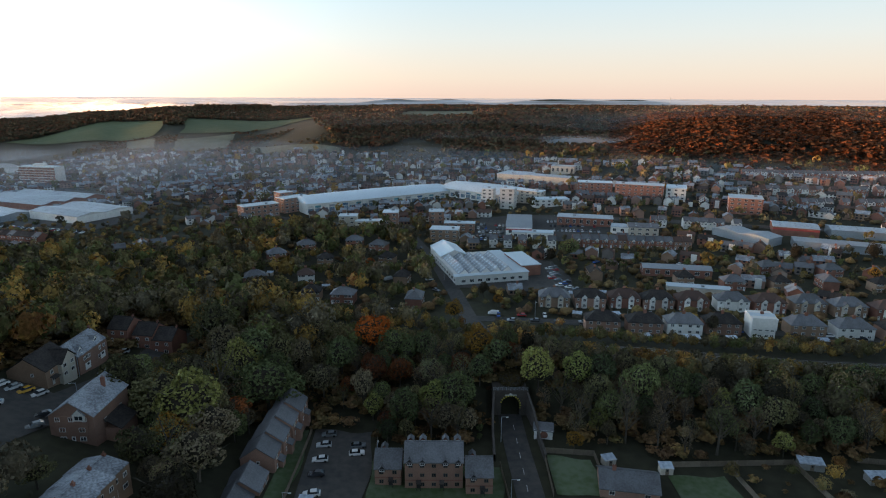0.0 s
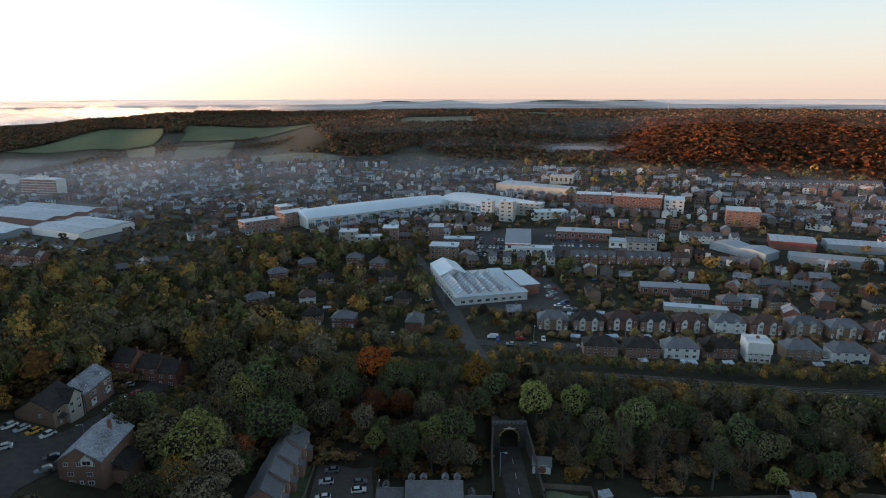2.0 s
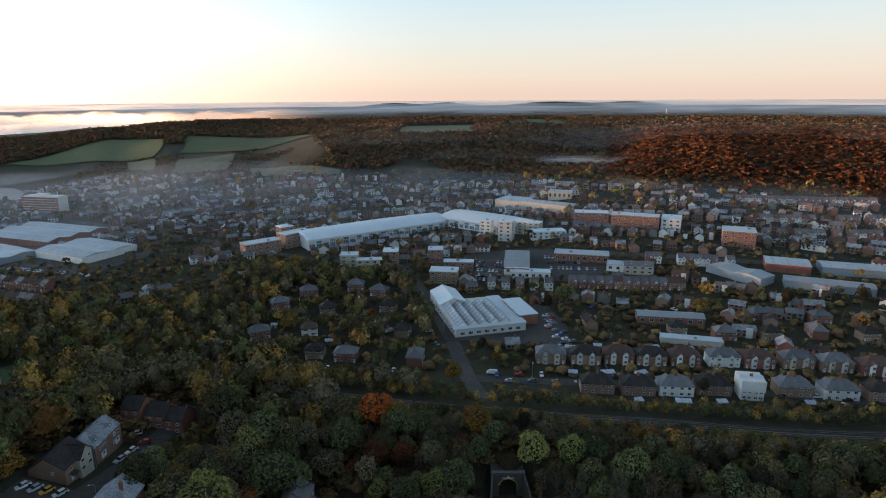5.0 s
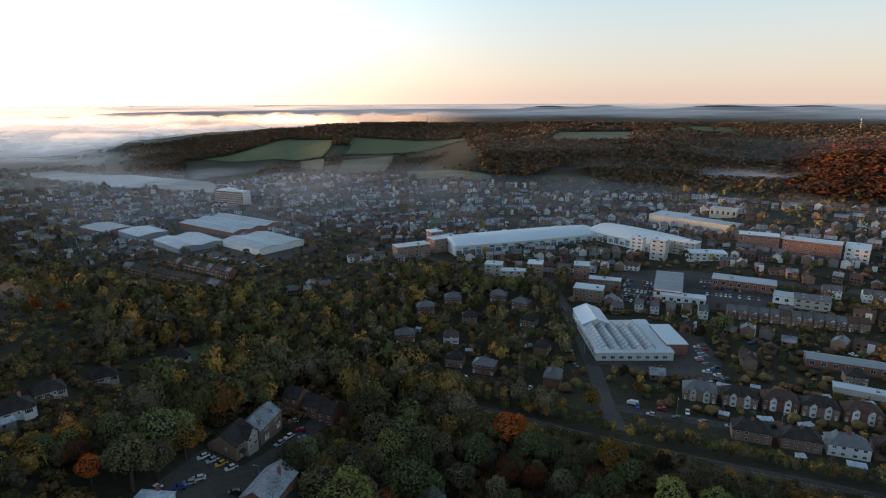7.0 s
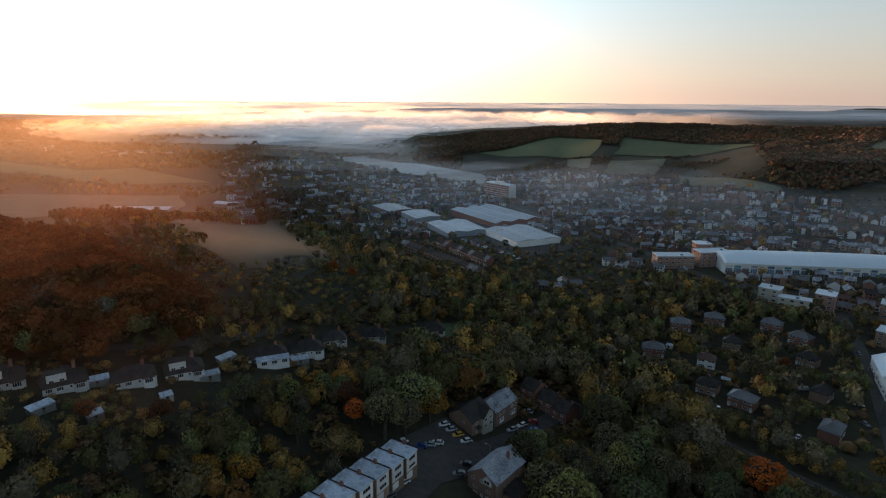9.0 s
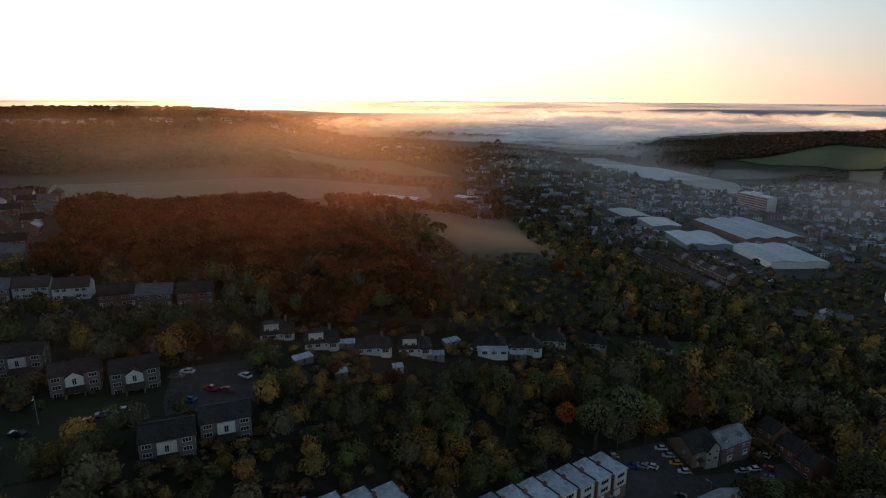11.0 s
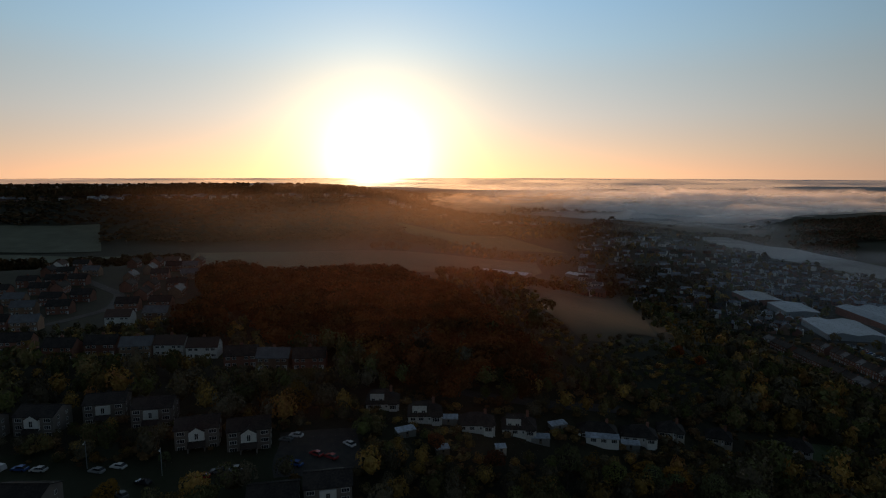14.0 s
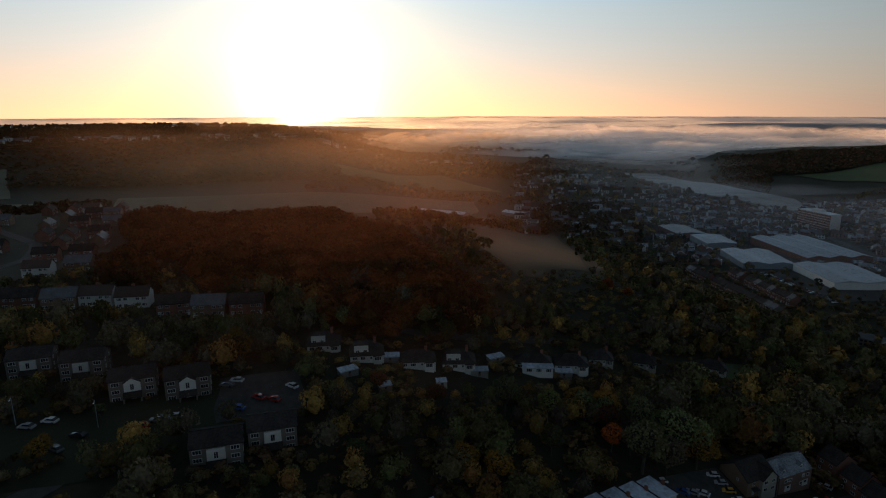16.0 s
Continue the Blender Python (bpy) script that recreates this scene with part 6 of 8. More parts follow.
for x, y, t in ((15.4, 148, 0), (15.0, 120, 0), (25, 112, 180), (-97, 140, 180), (-109, 160, 0), (-160, -30, 0), (-170, -50, 0), (40, 245, 270), (80, 242, 270), (120, 238, 270), (0, 300, 0), (-8, 330, 0), (-36, 110, 0), (-18, 134, 90)):
    place("lamp", street_lamp, x, y, t, free=1)


# ---- trees ----
def leaf_cloud(seed, n, size, spread=1.0, lobes=20, ragged=0.45):
    """Leaf clumps on the outside of a domed crown of uneven lobes: about 1 wide and 1 high, its foot at z = 0."""
    rng = np.random.default_rng(seed)
    cen = rng.normal(0, 1, (lobes, 3))
    cen[:, 2] = np.abs(cen[:, 2]) * 1.1 - 0.45
    cen /= np.linalg.norm(cen, axis=1)[:, None]
    cen *= rng.uniform(0.20, 0.37, (lobes, 1))
    cen[0] = (0.02, -0.03, 0.06)
    rad = rng.uniform(0.09, 0.185, lobes)
    rad[0] = 0.30
    which = rng.choice(lobes, n * 4, p=rad ** 2 / (rad ** 2).sum())
    d = rng.normal(0, 1, (n * 4, 3))
    d /= np.linalg.norm(d, axis=1)[:, None]
    p = cen[which] + d * rad[which][:, None] * rng.uniform(0.82, 1.10, (n * 4, 1)) * spread
    # only what lies outside the other lobes shows, and little of the underside
    gap = np.linalg.norm(p[:, None] - cen[None], axis=2) / (rad[None] * 0.86)
    gap[np.arange(n * 4), which] = 9
    ok = np.flatnonzero((gap.min(1) > 1) & ((d[:, 2] > -0.55) | (rng.random(n * 4) < 0.25)))[:n]
    d, p, n = d[ok], p[ok], len(ok)
    p[:, 2] = p[:, 2] + 0.5
    nrm = d + rng.normal(0, ragged, (n, 3))
    nrm /= np.linalg.norm(nrm, axis=1)[:, None]
    a = np.cross(nrm, rng.normal(0, 1, (n, 3)))
    a /= np.linalg.norm(a, axis=1)[:, None]
    b = np.cross(nrm, a)
    s = size * rng.uniform(0.55, 1.3, (n, 1))
    a, b = a * s, b * s * rng.uniform(0.6, 1.0, (n, 1))
    quad = np.stack([p - a, p - b * 0.8 + nrm * s * 0.25, p + a * 0.9, p + b + nrm * s * 0.15], 1)
    return quad.reshape(-1, 3), np.arange(n * 4).reshape(-1, 4)


def blob(seed, sub=2, rough=0.16):
    """A lumpy closed clump, about 1 wide and 1 high, foot at z = 0."""
    bm = bmesh.new()
    bmesh.ops.create_icosphere(bm, subdivisions=sub, radius=0.5)
    off = Vector((seed * 7.3, seed * 3.1, seed * 1.7))
    for v in bm.verts:
        n = noise.noise(v.co * 3.2 + off) + 0.5 * noise.noise(v.co * 7 + off)
        v.co *= 1 + rough * 1.8 * n
        v.co.z = v.co.z * 1.0 + 0.5
    v = np.array([x.co[:] for x in bm.verts])
    f = np.array([[q.index for q in x.verts] for x in bm.faces])
    bm.free()
    return v, f


def limbs(parent_bm, h, w, seed, n=6):
    """A tapered trunk with rising limbs."""
    rng = random.Random(seed)

    def tube(a, b, ra, rb, seg=5):
        a, b = Vector(a), Vector(b)
        q = (b - a).to_track_quat("Z", "Y").to_matrix()
        lo = [parent_bm.verts.new(a + q @ Vector((ra * math.cos(6.283 * i / seg), ra * math.sin(6.283 * i / seg), 0))) for i in range(seg)]
        hi = [parent_bm.verts.new(b + q @ Vector((rb * math.cos(6.283 * i / seg), rb * math.sin(6.283 * i / seg), 0))) for i in range(seg)]
        for i in range(seg):
            parent_bm.faces.new((lo[i], lo[(i + 1) % seg], hi[(i + 1) % seg], hi[i]))

    top = (rng.uniform(-0.3, 0.3), rng.uniform(-0.3, 0.3), h * 0.62)
    tube((0, 0, -1.0), top, h * 0.022, h * 0.011)
    for i in range(n):
        a = 6.283 * i / n + rng.uniform(-0.4, 0.4)
        z = h * rng.uniform(0.25, 0.6)
        k = z / (h * 0.62)
        s = (top[0] * k, top[1] * k, z)
        r = w * rng.uniform(0.22, 0.42)
        e = (s[0] + r * math.cos(a), s[1] + r * math.sin(a), z + h * rng.uniform(0.18, 0.36))
        tube(s, e, h * 0.009, h * 0.003, 4)
        for _ in range(2):
            b = a + rng.uniform(-0.9, 0.9)
            g = (e[0] + 0.15 * w * math.cos(b), e[1] + 0.15 * w * math.sin(b), e[2] + h * rng.uniform(0.05, 0.14))
            tube(e, g, h * 0.0035, h * 0.0012, 3)


def tree(kind, leaf, label, w, h, seed, n=1500, size=0.028, inner=True, spread=1.0):
    t = thing("tree", label, "tree", "broadleaf trees")
    bm = bmesh.new()
    limbs(bm, h, w, seed, 15 if not inner else 6)
    part("trunk", bm, BARK, t)
    v, f = leaf_cloud(seed, n, size, spread)
    v = v * (w, w, h * 0.86) + (0, 0, h * 0.14)
    faces = f.tolist()
    # heart of twigs, coloured dark for the shade inside the crown
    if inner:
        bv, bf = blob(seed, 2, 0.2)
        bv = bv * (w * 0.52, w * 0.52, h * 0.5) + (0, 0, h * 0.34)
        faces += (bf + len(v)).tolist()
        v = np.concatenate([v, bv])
    me = bpy.data.meshes.new("crown")
    me.from_pydata(v.tolist(), [], faces)
    me.materials.append(leaf)
    me.materials.append(SHADED_TWIGS)
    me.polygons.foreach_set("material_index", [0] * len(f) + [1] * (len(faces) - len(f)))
    new("crown", me).parent = t
    return t


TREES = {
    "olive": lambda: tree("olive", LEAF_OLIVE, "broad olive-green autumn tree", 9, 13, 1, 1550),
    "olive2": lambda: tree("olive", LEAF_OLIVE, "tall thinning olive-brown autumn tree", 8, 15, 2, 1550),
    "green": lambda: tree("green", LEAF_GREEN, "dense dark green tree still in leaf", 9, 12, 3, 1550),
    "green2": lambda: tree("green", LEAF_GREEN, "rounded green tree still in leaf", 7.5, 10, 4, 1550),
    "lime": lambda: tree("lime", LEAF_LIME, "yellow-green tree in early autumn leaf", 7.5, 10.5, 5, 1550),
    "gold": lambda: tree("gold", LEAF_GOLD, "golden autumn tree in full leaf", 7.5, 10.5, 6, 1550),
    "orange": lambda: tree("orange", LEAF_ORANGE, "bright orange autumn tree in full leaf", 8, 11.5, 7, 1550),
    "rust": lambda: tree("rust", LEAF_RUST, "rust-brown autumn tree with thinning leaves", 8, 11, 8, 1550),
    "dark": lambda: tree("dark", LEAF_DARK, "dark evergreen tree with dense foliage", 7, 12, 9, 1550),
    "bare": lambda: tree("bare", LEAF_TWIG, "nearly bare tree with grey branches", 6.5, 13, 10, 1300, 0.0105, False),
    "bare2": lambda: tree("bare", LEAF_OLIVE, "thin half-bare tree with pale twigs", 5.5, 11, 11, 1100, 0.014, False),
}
SIZE = {"olive": 13, "olive2": 15, "green": 12, "green2": 10, "lime": 10.5, "gold": 10.5, "orange": 11.5, "rust": 11, "dark": 12, "bare": 13, "bare2": 11}


def stand(kind, x, y, h, turn=0.0, wide=1.0):
    """One tree of the given height on the land."""
    s = h / SIZE[kind]
    if kind not in CACHE:
        CACHE[kind] = TREES[kind]()
    else:
        CACHE.setdefault(kind + "_n", 0)
    first = kind + "_n" not in CACHE
    CACHE[kind + "_n"] = 1
    m = at_ground(x, y, turn, -0.15)
    ob = CACHE[kind] if first else copy_thing(CACHE[kind], m)
    ob.matrix_basis = m @ Matrix.Diagonal((s * wide, s * wide, s, 1))
    keep(x, y, h * 0.26)


BUILT = list(KEEP)
SEEN = np.array([k[:3] for k in KEEP[ROADS_KEPT:HOUSES_KEPT]])


def low_enough(x, y, h):
    """Trees stay low on the side of a building that is open to the valley's middle."""
    r = math.hypot(x, y)
    along = (SEEN[:, 0] - x) * x / r + (SEEN[:, 1] - y) * y / r
    across = np.abs((SEEN[:, 0] - x) * y / r - (SEEN[:, 1] - y) * x / r)
    hit = (along > 0) & (along < 34) & (across < SEEN[:, 2] + h * 0.25)
    return h if not hit.any() else min(h, 2.6 + 0.36 * float(np.maximum(0, along - SEEN[:, 2])[hit].min()))


# clear ground in front of the houses
for a, c, r in (((-104, 200), (-104, 115), 10), ((-90, 122), (-82, 116), 8), ((-30, 150), (-30, 112), 11), ((-41, 152), (-41, 112), 6), ((-45, 160), (-38, 160), 4), ((-18, 121), (14, 120), 8), ((-68, 104), (-64, 84), 7), ((-160, -8), (-160, -70), 8), ((-166, 8), (-160, 16), 9), ((-160, 62), (-158, 104), 5), ((-128, -30), (-128, -80), 9), ((-95, 60), (-92, 115), 7), ((-99, 40), (-98, 0), 7)):
    keep_line(a, c, r)

# trees that can be picked out
for kind, x, y, h in (("orange", -26, 190, 17), ("olive2", -77, 184, 24), ("olive2", -70, 174, 22), ("olive", -74, 140, 19), ("lime", -22, 158, 9), ("lime", -166, 241, 14), ("lime", -140, 252, 12), ("gold", -64, 223, 13), ("gold", 11, 180, 14), ("gold", 4, 238, 11),
                      ("orange", -187, 302, 10), ("green", 75, 340, 15), ("dark", 19, 272, 9), ("gold", 25, 259, 7), ("olive", -45, 193, 14), ("olive2", -77, 236, 13), ("lime", 82, 157, 10)):
    stand(kind, x, y, h, x * 7, 1.35 if h > 15 else 1.1)
for kind, x, y, h in (("lime", 91, 140, 8), ("gold", 35, 143, 7), ("green", 111, 162, 13), ("green", 128, 166, 14), ("dark", -117, 330, 14), ("orange", -41, 314, 10), ("gold", -143, 298, 9), ("gold", -184, 6.5, 14), ("gold", -147, -40, 8), ("orange", -129, 110, 11),
                      ("gold", -121, 66, 11), ("gold", -125, 58, 10), ("lime", -143, 96, 11), ("olive2", -145, 81, 15), ("orange", -241, 196, 9), ("gold", -234, 187, 8), ("orange", -236, 205, 8), ("lime", -146, 209, 12), ("gold", -123, 123, 11), ("rust", -159, 45, 8), ("gold", -143, 143, 9), ("olive", -70, 118, 14)):
    stand(kind, x, y, h, x * 7, 1.35 if h > 15 else 1.1)
for kind, x, y, h in (("green2", -85, 160, 5), ("green2", -82, 166, 6), ("dark", -90, 163, 5), ("green", -77, 156, 7), ("olive", -60, 170, 14), ("green", -66, 150, 11), ("dark", 110, 226, 9), ("dark", 205, 330, 14), ("dark", 250, 330, 15), ("green2", -165, -30, 5), ("green2", -130, 30, 9),
                      ("olive", -129, 88, 11), ("olive", -128, 140, 10), ("rust", -150, 60, 9), ("bare", 0, 168, 12), ("olive", -188, -14, 9), ("dark", -230, 60, 14), ("dark", 62, 330, 11), ("gold", 230, 300, 9), ("olive", 250, 285, 14)):
    stand(kind, x, y, h, x * 7, 1.35 if h > 15 else 1.1)

grid_keep = {}
for kx, ky, kr in KEEP:
    for gx_ in range(int((kx - kr) // 20), int((kx + kr) // 20) + 1):
        for gy_ in range(int((ky - kr) // 20), int((ky + kr) // 20) + 1):
            grid_keep.setdefault((gx_, gy_), []).append((kx, ky, kr))


def is_free(x, y, r=2.0):
    for kx, ky, kr in grid_keep.get((int(x // 20), int(y // 20)), ()):
        if (kx - x) ** 2 + (ky - y) ** 2 < (kr + r) ** 2:
            return False
    return not any(in_quad(x, y, q) for q in FIELDS)


def claim(x, y, r):
    for gx_ in range(int((x - r) // 20), int((x + r) // 20) + 1):
        for gy_ in range(int((y - r) // 20), int((y + r) // 20) + 1):
            grid_keep.setdefault((gx_, gy_), []).append((x, y, r))


rng = random.Random(3)
MIX = ["olive"] * 6 + ["olive2"] * 4 + ["green"] * 3 + ["green2"] * 2 + ["lime"] * 3 + ["gold"] * 2 + ["rust"] * 2 + ["dark"] * 1 + ["bare"] * 3 + ["bare2"] * 3


def rail_y(x):
    return 212 - 0.235 * (x + 6) if x < 45 else 200 - 0.1 * (x - 45)


near = []
for _ in range(9000):
    x, y = rng.uniform(-150, 190), rng.uniform(100, 262)
    wood = ((140 if x > 55 else 146) < y < rail_y(x) - 5) or (x < -20 and y < 262) or (x > 95 and 140 < y < 216) or (x > -20 and 6 < y - rail_y(x) < 19)
    if x < -95 and y < 110 or not wood:
        continue
    gap = rail_y(x) - y
    h = rng.uniform(9, 21)
    if x > -45:
        h = min(h * 0.85, 0.42 * gap + 1.5) if gap > 0 else min(h, rng.uniform(4, 8))
    h = low_enough(x, y, h)
    if h > 2.5 and is_free(x, y, 1.0):
        near.append((x, y, h))
        claim(x, y, h * 0.25)
BANK_MIX = ["bare"] * 5 + ["bare2"] * 5 + ["olive"] * 2 + ["olive2"] * 3 + ["green"] * 3 + ["green2"] * 2 + ["dark"] * 2 + ["lime", "rust"]
near.sort(key=lambda p: math.hypot(p[0], p[1]))
for x, y, h in near[:235]:
    bank = x > -48 and y > 140
    stand(rng.choice(BANK_MIX if bank else MIX), x, y, h, rng.uniform(0, 360), rng.uniform(0.85, 1.2) if bank else rng.uniform(1.05, 1.55))
REST = near[235:]


def forest(name, spots, leaf, label, category, kinds=6, sub=2, cards=0):
    """Many trees as one mesh: spots of (x, y, width, height)."""
    protos = [blob(i + 20, sub, 0.34 if sub == 1 else 0.2) for i in range(kinds)]
    V, F, tone, base = [], [], [], 0
    rng = np.random.default_rng(len(spots))
    for i, (x, y, w, h) in enumerate(spots):
        v, f = protos[i % kinds]
        a = rng.uniform(0, 6.283)
        c, s = math.cos(a), math.sin(a)
        p = np.empty_like(v)
        p[:, 0] = (v[:, 0] * c - v[:, 1] * s) * w + x
        p[:, 1] = (v[:, 0] * s + v[:, 1] * c) * w + y
        p[:, 2] = v[:, 2] * h * 0.95 + h * 0.05 + ground_at(x, y)
        V.append(p)
        F.append(f + base)
        tone.append(np.full(len(v), rng.random()))
        base += len(v)
    me = mesh_of(name, np.concatenate(V), np.concatenate(F), leaf, True)
    me.attributes.new("tone", "FLOAT", "POINT").data.foreach_set("value", np.concatenate(tone).astype(np.float32))
    return tagged(new(name, me), label, category, kind="stuff")


def leafy_forest(name, spots, leaf, label, category, n=110, size=0.10, heart=0.54):
    """Mid-distance trees as one mesh: each a lumpy heart with leaf clumps round it."""
    clouds = [leaf_cloud(50 + i, n, size) for i in range(6)]
    hearts = [blob(70 + i, 1, 0.12) for i in range(6)]
    V, F, tone, base = [], [], [], 0
    rng = np.random.default_rng(len(spots) + 1)
    for i, (x, y, w, h) in enumerate(spots):
        a = rng.uniform(0, 6.283)
        c, s = math.cos(a), math.sin(a)
        g = ground_at(x, y)
        own = rng.random()
        for (v, f), k, lift in ((clouds[i % 6], 1.0, 0.1), (hearts[i % 6], heart, 0.30)):
            p = np.empty_like(v)
            p[:, 0] = (v[:, 0] * c - v[:, 1] * s) * w * k + x
            p[:, 1] = (v[:, 0] * s + v[:, 1] * c) * w * k + y
            p[:, 2] = v[:, 2] * h * (0.9 if k == 1.0 else heart) + h * lift * 0.8 + g
            V.append(p)
            F.append((f if f.shape[1] == 4 else np.concatenate([f, f[:, 2:3]], 1)) + base)
            tone.append(np.full(len(v), own))
            base += len(v)
    faces = np.concatenate(F)
    tri = faces[:, 2] == faces[:, 3]
    verts = np.concatenate(V)
    me = bpy.data.meshes.new(name)
    me.from_pydata(verts.tolist(), [], [list(q[:3]) if t else list(q) for q, t in zip(faces, tri)])
    me.materials.append(leaf)
    me.attributes.new("tone", "FLOAT", "POINT").data.foreach_set("value", np.concatenate(tone).astype(np.float32))
    return tagged(new(name, me), label, category, kind="stuff")


def clump_forest(name, spots, leaf, label, category, n=12, size=0.26):
    """Far trees as one mesh: each a handful of ragged leaf clumps on a dome."""
    clouds = [leaf_cloud(150 + i, n, size, 0.9, 9, 0.16) for i in range(12)]
    V, F, tone, base = [], [], [], 0
    rng = np.random.default_rng(len(spots) + 2)
    for i, (x, y, w, h) in enumerate(spots):
        v, f = clouds[i % 12]
        a = rng.uniform(0, 6.283)
        c, s = math.cos(a), math.sin(a)
        p = np.empty_like(v)
        p[:, 0] = (v[:, 0] * c - v[:, 1] * s) * w + x
        p[:, 1] = (v[:, 0] * s + v[:, 1] * c) * w + y
        p[:, 2] = v[:, 2] * h + ground_at(x, y)
        V.append(p)
        F.append(f + base)
        tone.append(np.full(len(v), rng.random()))
        base += len(v)
    me = mesh_of(name, np.concatenate(V), np.concatenate(F), leaf)
    me.attributes.new("tone", "FLOAT", "POINT").data.foreach_set("value", np.concatenate(tone).astype(np.float32))
    return tagged(new(name, me), label, category, kind="stuff")


# the wood on the spur
spots = []
for _ in range(9000):
    a, r = rng.uniform(46, 99), rng.uniform(195, 530)
    inner = 206 + 3.3 * max(0, a - 72) + 2.0 * max(0, 66 - a)
    outer = float(np.interp(a, [46, 61, 63.3, 67.8, 73.4, 80], [198, 205, 232, 290, 400, 515]))
    wob = 34 * noise.noise(Vector((a * 0.22, r * 0.012, 1)))
    if not inner + wob < r < outer + wob * 0.3 or a + wob * 0.3 > 96:
        continue
    x, y = -r * math.sin(radians(a)), r * math.cos(radians(a))
    if is_free(x, y, 1.0):
        h = rng.uniform(9, 15) if r < outer - 30 or a > 76 else rng.uniform(7, 11)
        w = rng.uniform(8, 15)
        spots.append((x, y, w, h * (0.7 + 0.028 * w)))
        claim(x, y, w * 0.27)
leafy_forest("spur_wood_edge", [s for s in spots if math.hypot(s[0], s[1]) < 300], LEAF_RUSTWOOD, "rust and brown autumn trees along the lower edge of the wood", "wood", 240, 0.052, 0.52)
leafy_forest("spur_wood", [s for s in spots if math.hypot(s[0], s[1]) >= 300], LEAF_RUSTWOOD, "dense brown and rust-coloured autumn wood on the spur", "wood", 110, 0.080, 0.54)

# bushes under the trees of the bank
spots = []
for _ in range(3600):
    x, y = rng.uniform(-140, 190), rng.uniform(112, 262)
    if ((139 if x > 55 else 146) < y < rail_y(x) - 5 or x < -55 and y > 150) and all((kx - x) ** 2 + (ky - y) ** 2 > kr * kr for kx, ky, kr in BUILT) and not any(in_quad(x, y, q) for q in FIELDS):
        h = min(rng.uniform(1.6, 4.6), 0.8 + 0.3 * max(0.0, rail_y(x) - y))
        spots.append((x, y, h * 1.5, h))
for _ in range(70):
    x, y = rng.uniform(60, 150), rng.uniform(100, 139)
    if is_free(x, y, 0.5):
        h = rng.uniform(1.2, 4.0)
        spots.append((x, y, h * 1.3, h))
for _ in range(2600):
    x, y = rng.uniform(-200, -58), rng.uniform(-70, 215)
    if math.hypot(x, y) > 85 and is_free(x, y, 0.2) and not (x > -115 and 60 < y < 205):
        h = rng.uniform(1.2, 3.8)
        spots.append((x, y, h * 1.4, h))
leafy_forest("undergrowth", spots, LEAF_SCRUB, "dark scrub and brambles under the trees of the bank", "scrub", 36, 0.16)

# garden and street trees near by
spots = [(x, y, h * rng.uniform(0.6, 0.85), h) for x, y, h in REST]
for _ in range(26000):
    x, y = rng.uniform(-330, 300), rng.uniform(-130, 430)
    if math.hypot(x, y) < 75 or y < 100 and x > -55:
        continue
    left = x < -60 and y < 330 and x > -262
    mid = -150 < x < -8 and 228 < y < 425
    if left or mid:
        p, gap, lo, hi, own = 0.9, 1.0, 3, 15, 0.3
    elif x < -195 and y < 150:
        p, gap, lo, hi, own = 0.8, 1.0, 2.5, 7, 0.35
    else:
        p, gap, lo, hi, own = 0.2, 2.2, 2.5, 7, 0.45
    if rng.random() < p and is_free(x, y, gap):
        h = low_enough(x, y, rng.uniform(lo, hi))
        if 200 < math.hypot(x, y) < 330 and 47 < math.degrees(math.atan2(-x, y)) < 64:
            h = min(h, 8.5 if math.hypot(x, y) < 235 else 5.5 if math.hypot(x, y) < 258 else 3.0)
        spots.append((x, y, max(h * rng.uniform(0.62, 0.92), 4.0), h * 1.08))
        claim(x, y, h * own)
rng.shuffle(spots)
close_by = [s for s in spots if math.hypot(s[0], s[1]) < 265][:1600]
further = [s for s in spots if math.hypot(s[0], s[1]) >= 265][:2700]
leafy_forest("garden_trees_near", [s for s in close_by if math.hypot(s[0], s[1]) < 205], LEAF_TOWN, "mixed autumn trees and bushes on the slope below the bungalows", "trees", 330, 0.044, 0.5)
leafy_forest("garden_trees", [s for s in close_by if math.hypot(s[0], s[1]) >= 205], LEAF_TOWN, "mixed autumn trees and bushes between houses and gardens", "trees", 150, 0.064, 0.52)
leafy_forest("garden_trees_beyond", further, LEAF_TOWN, "autumn trees of the gardens further down the valley", "trees", 44, 0.13)

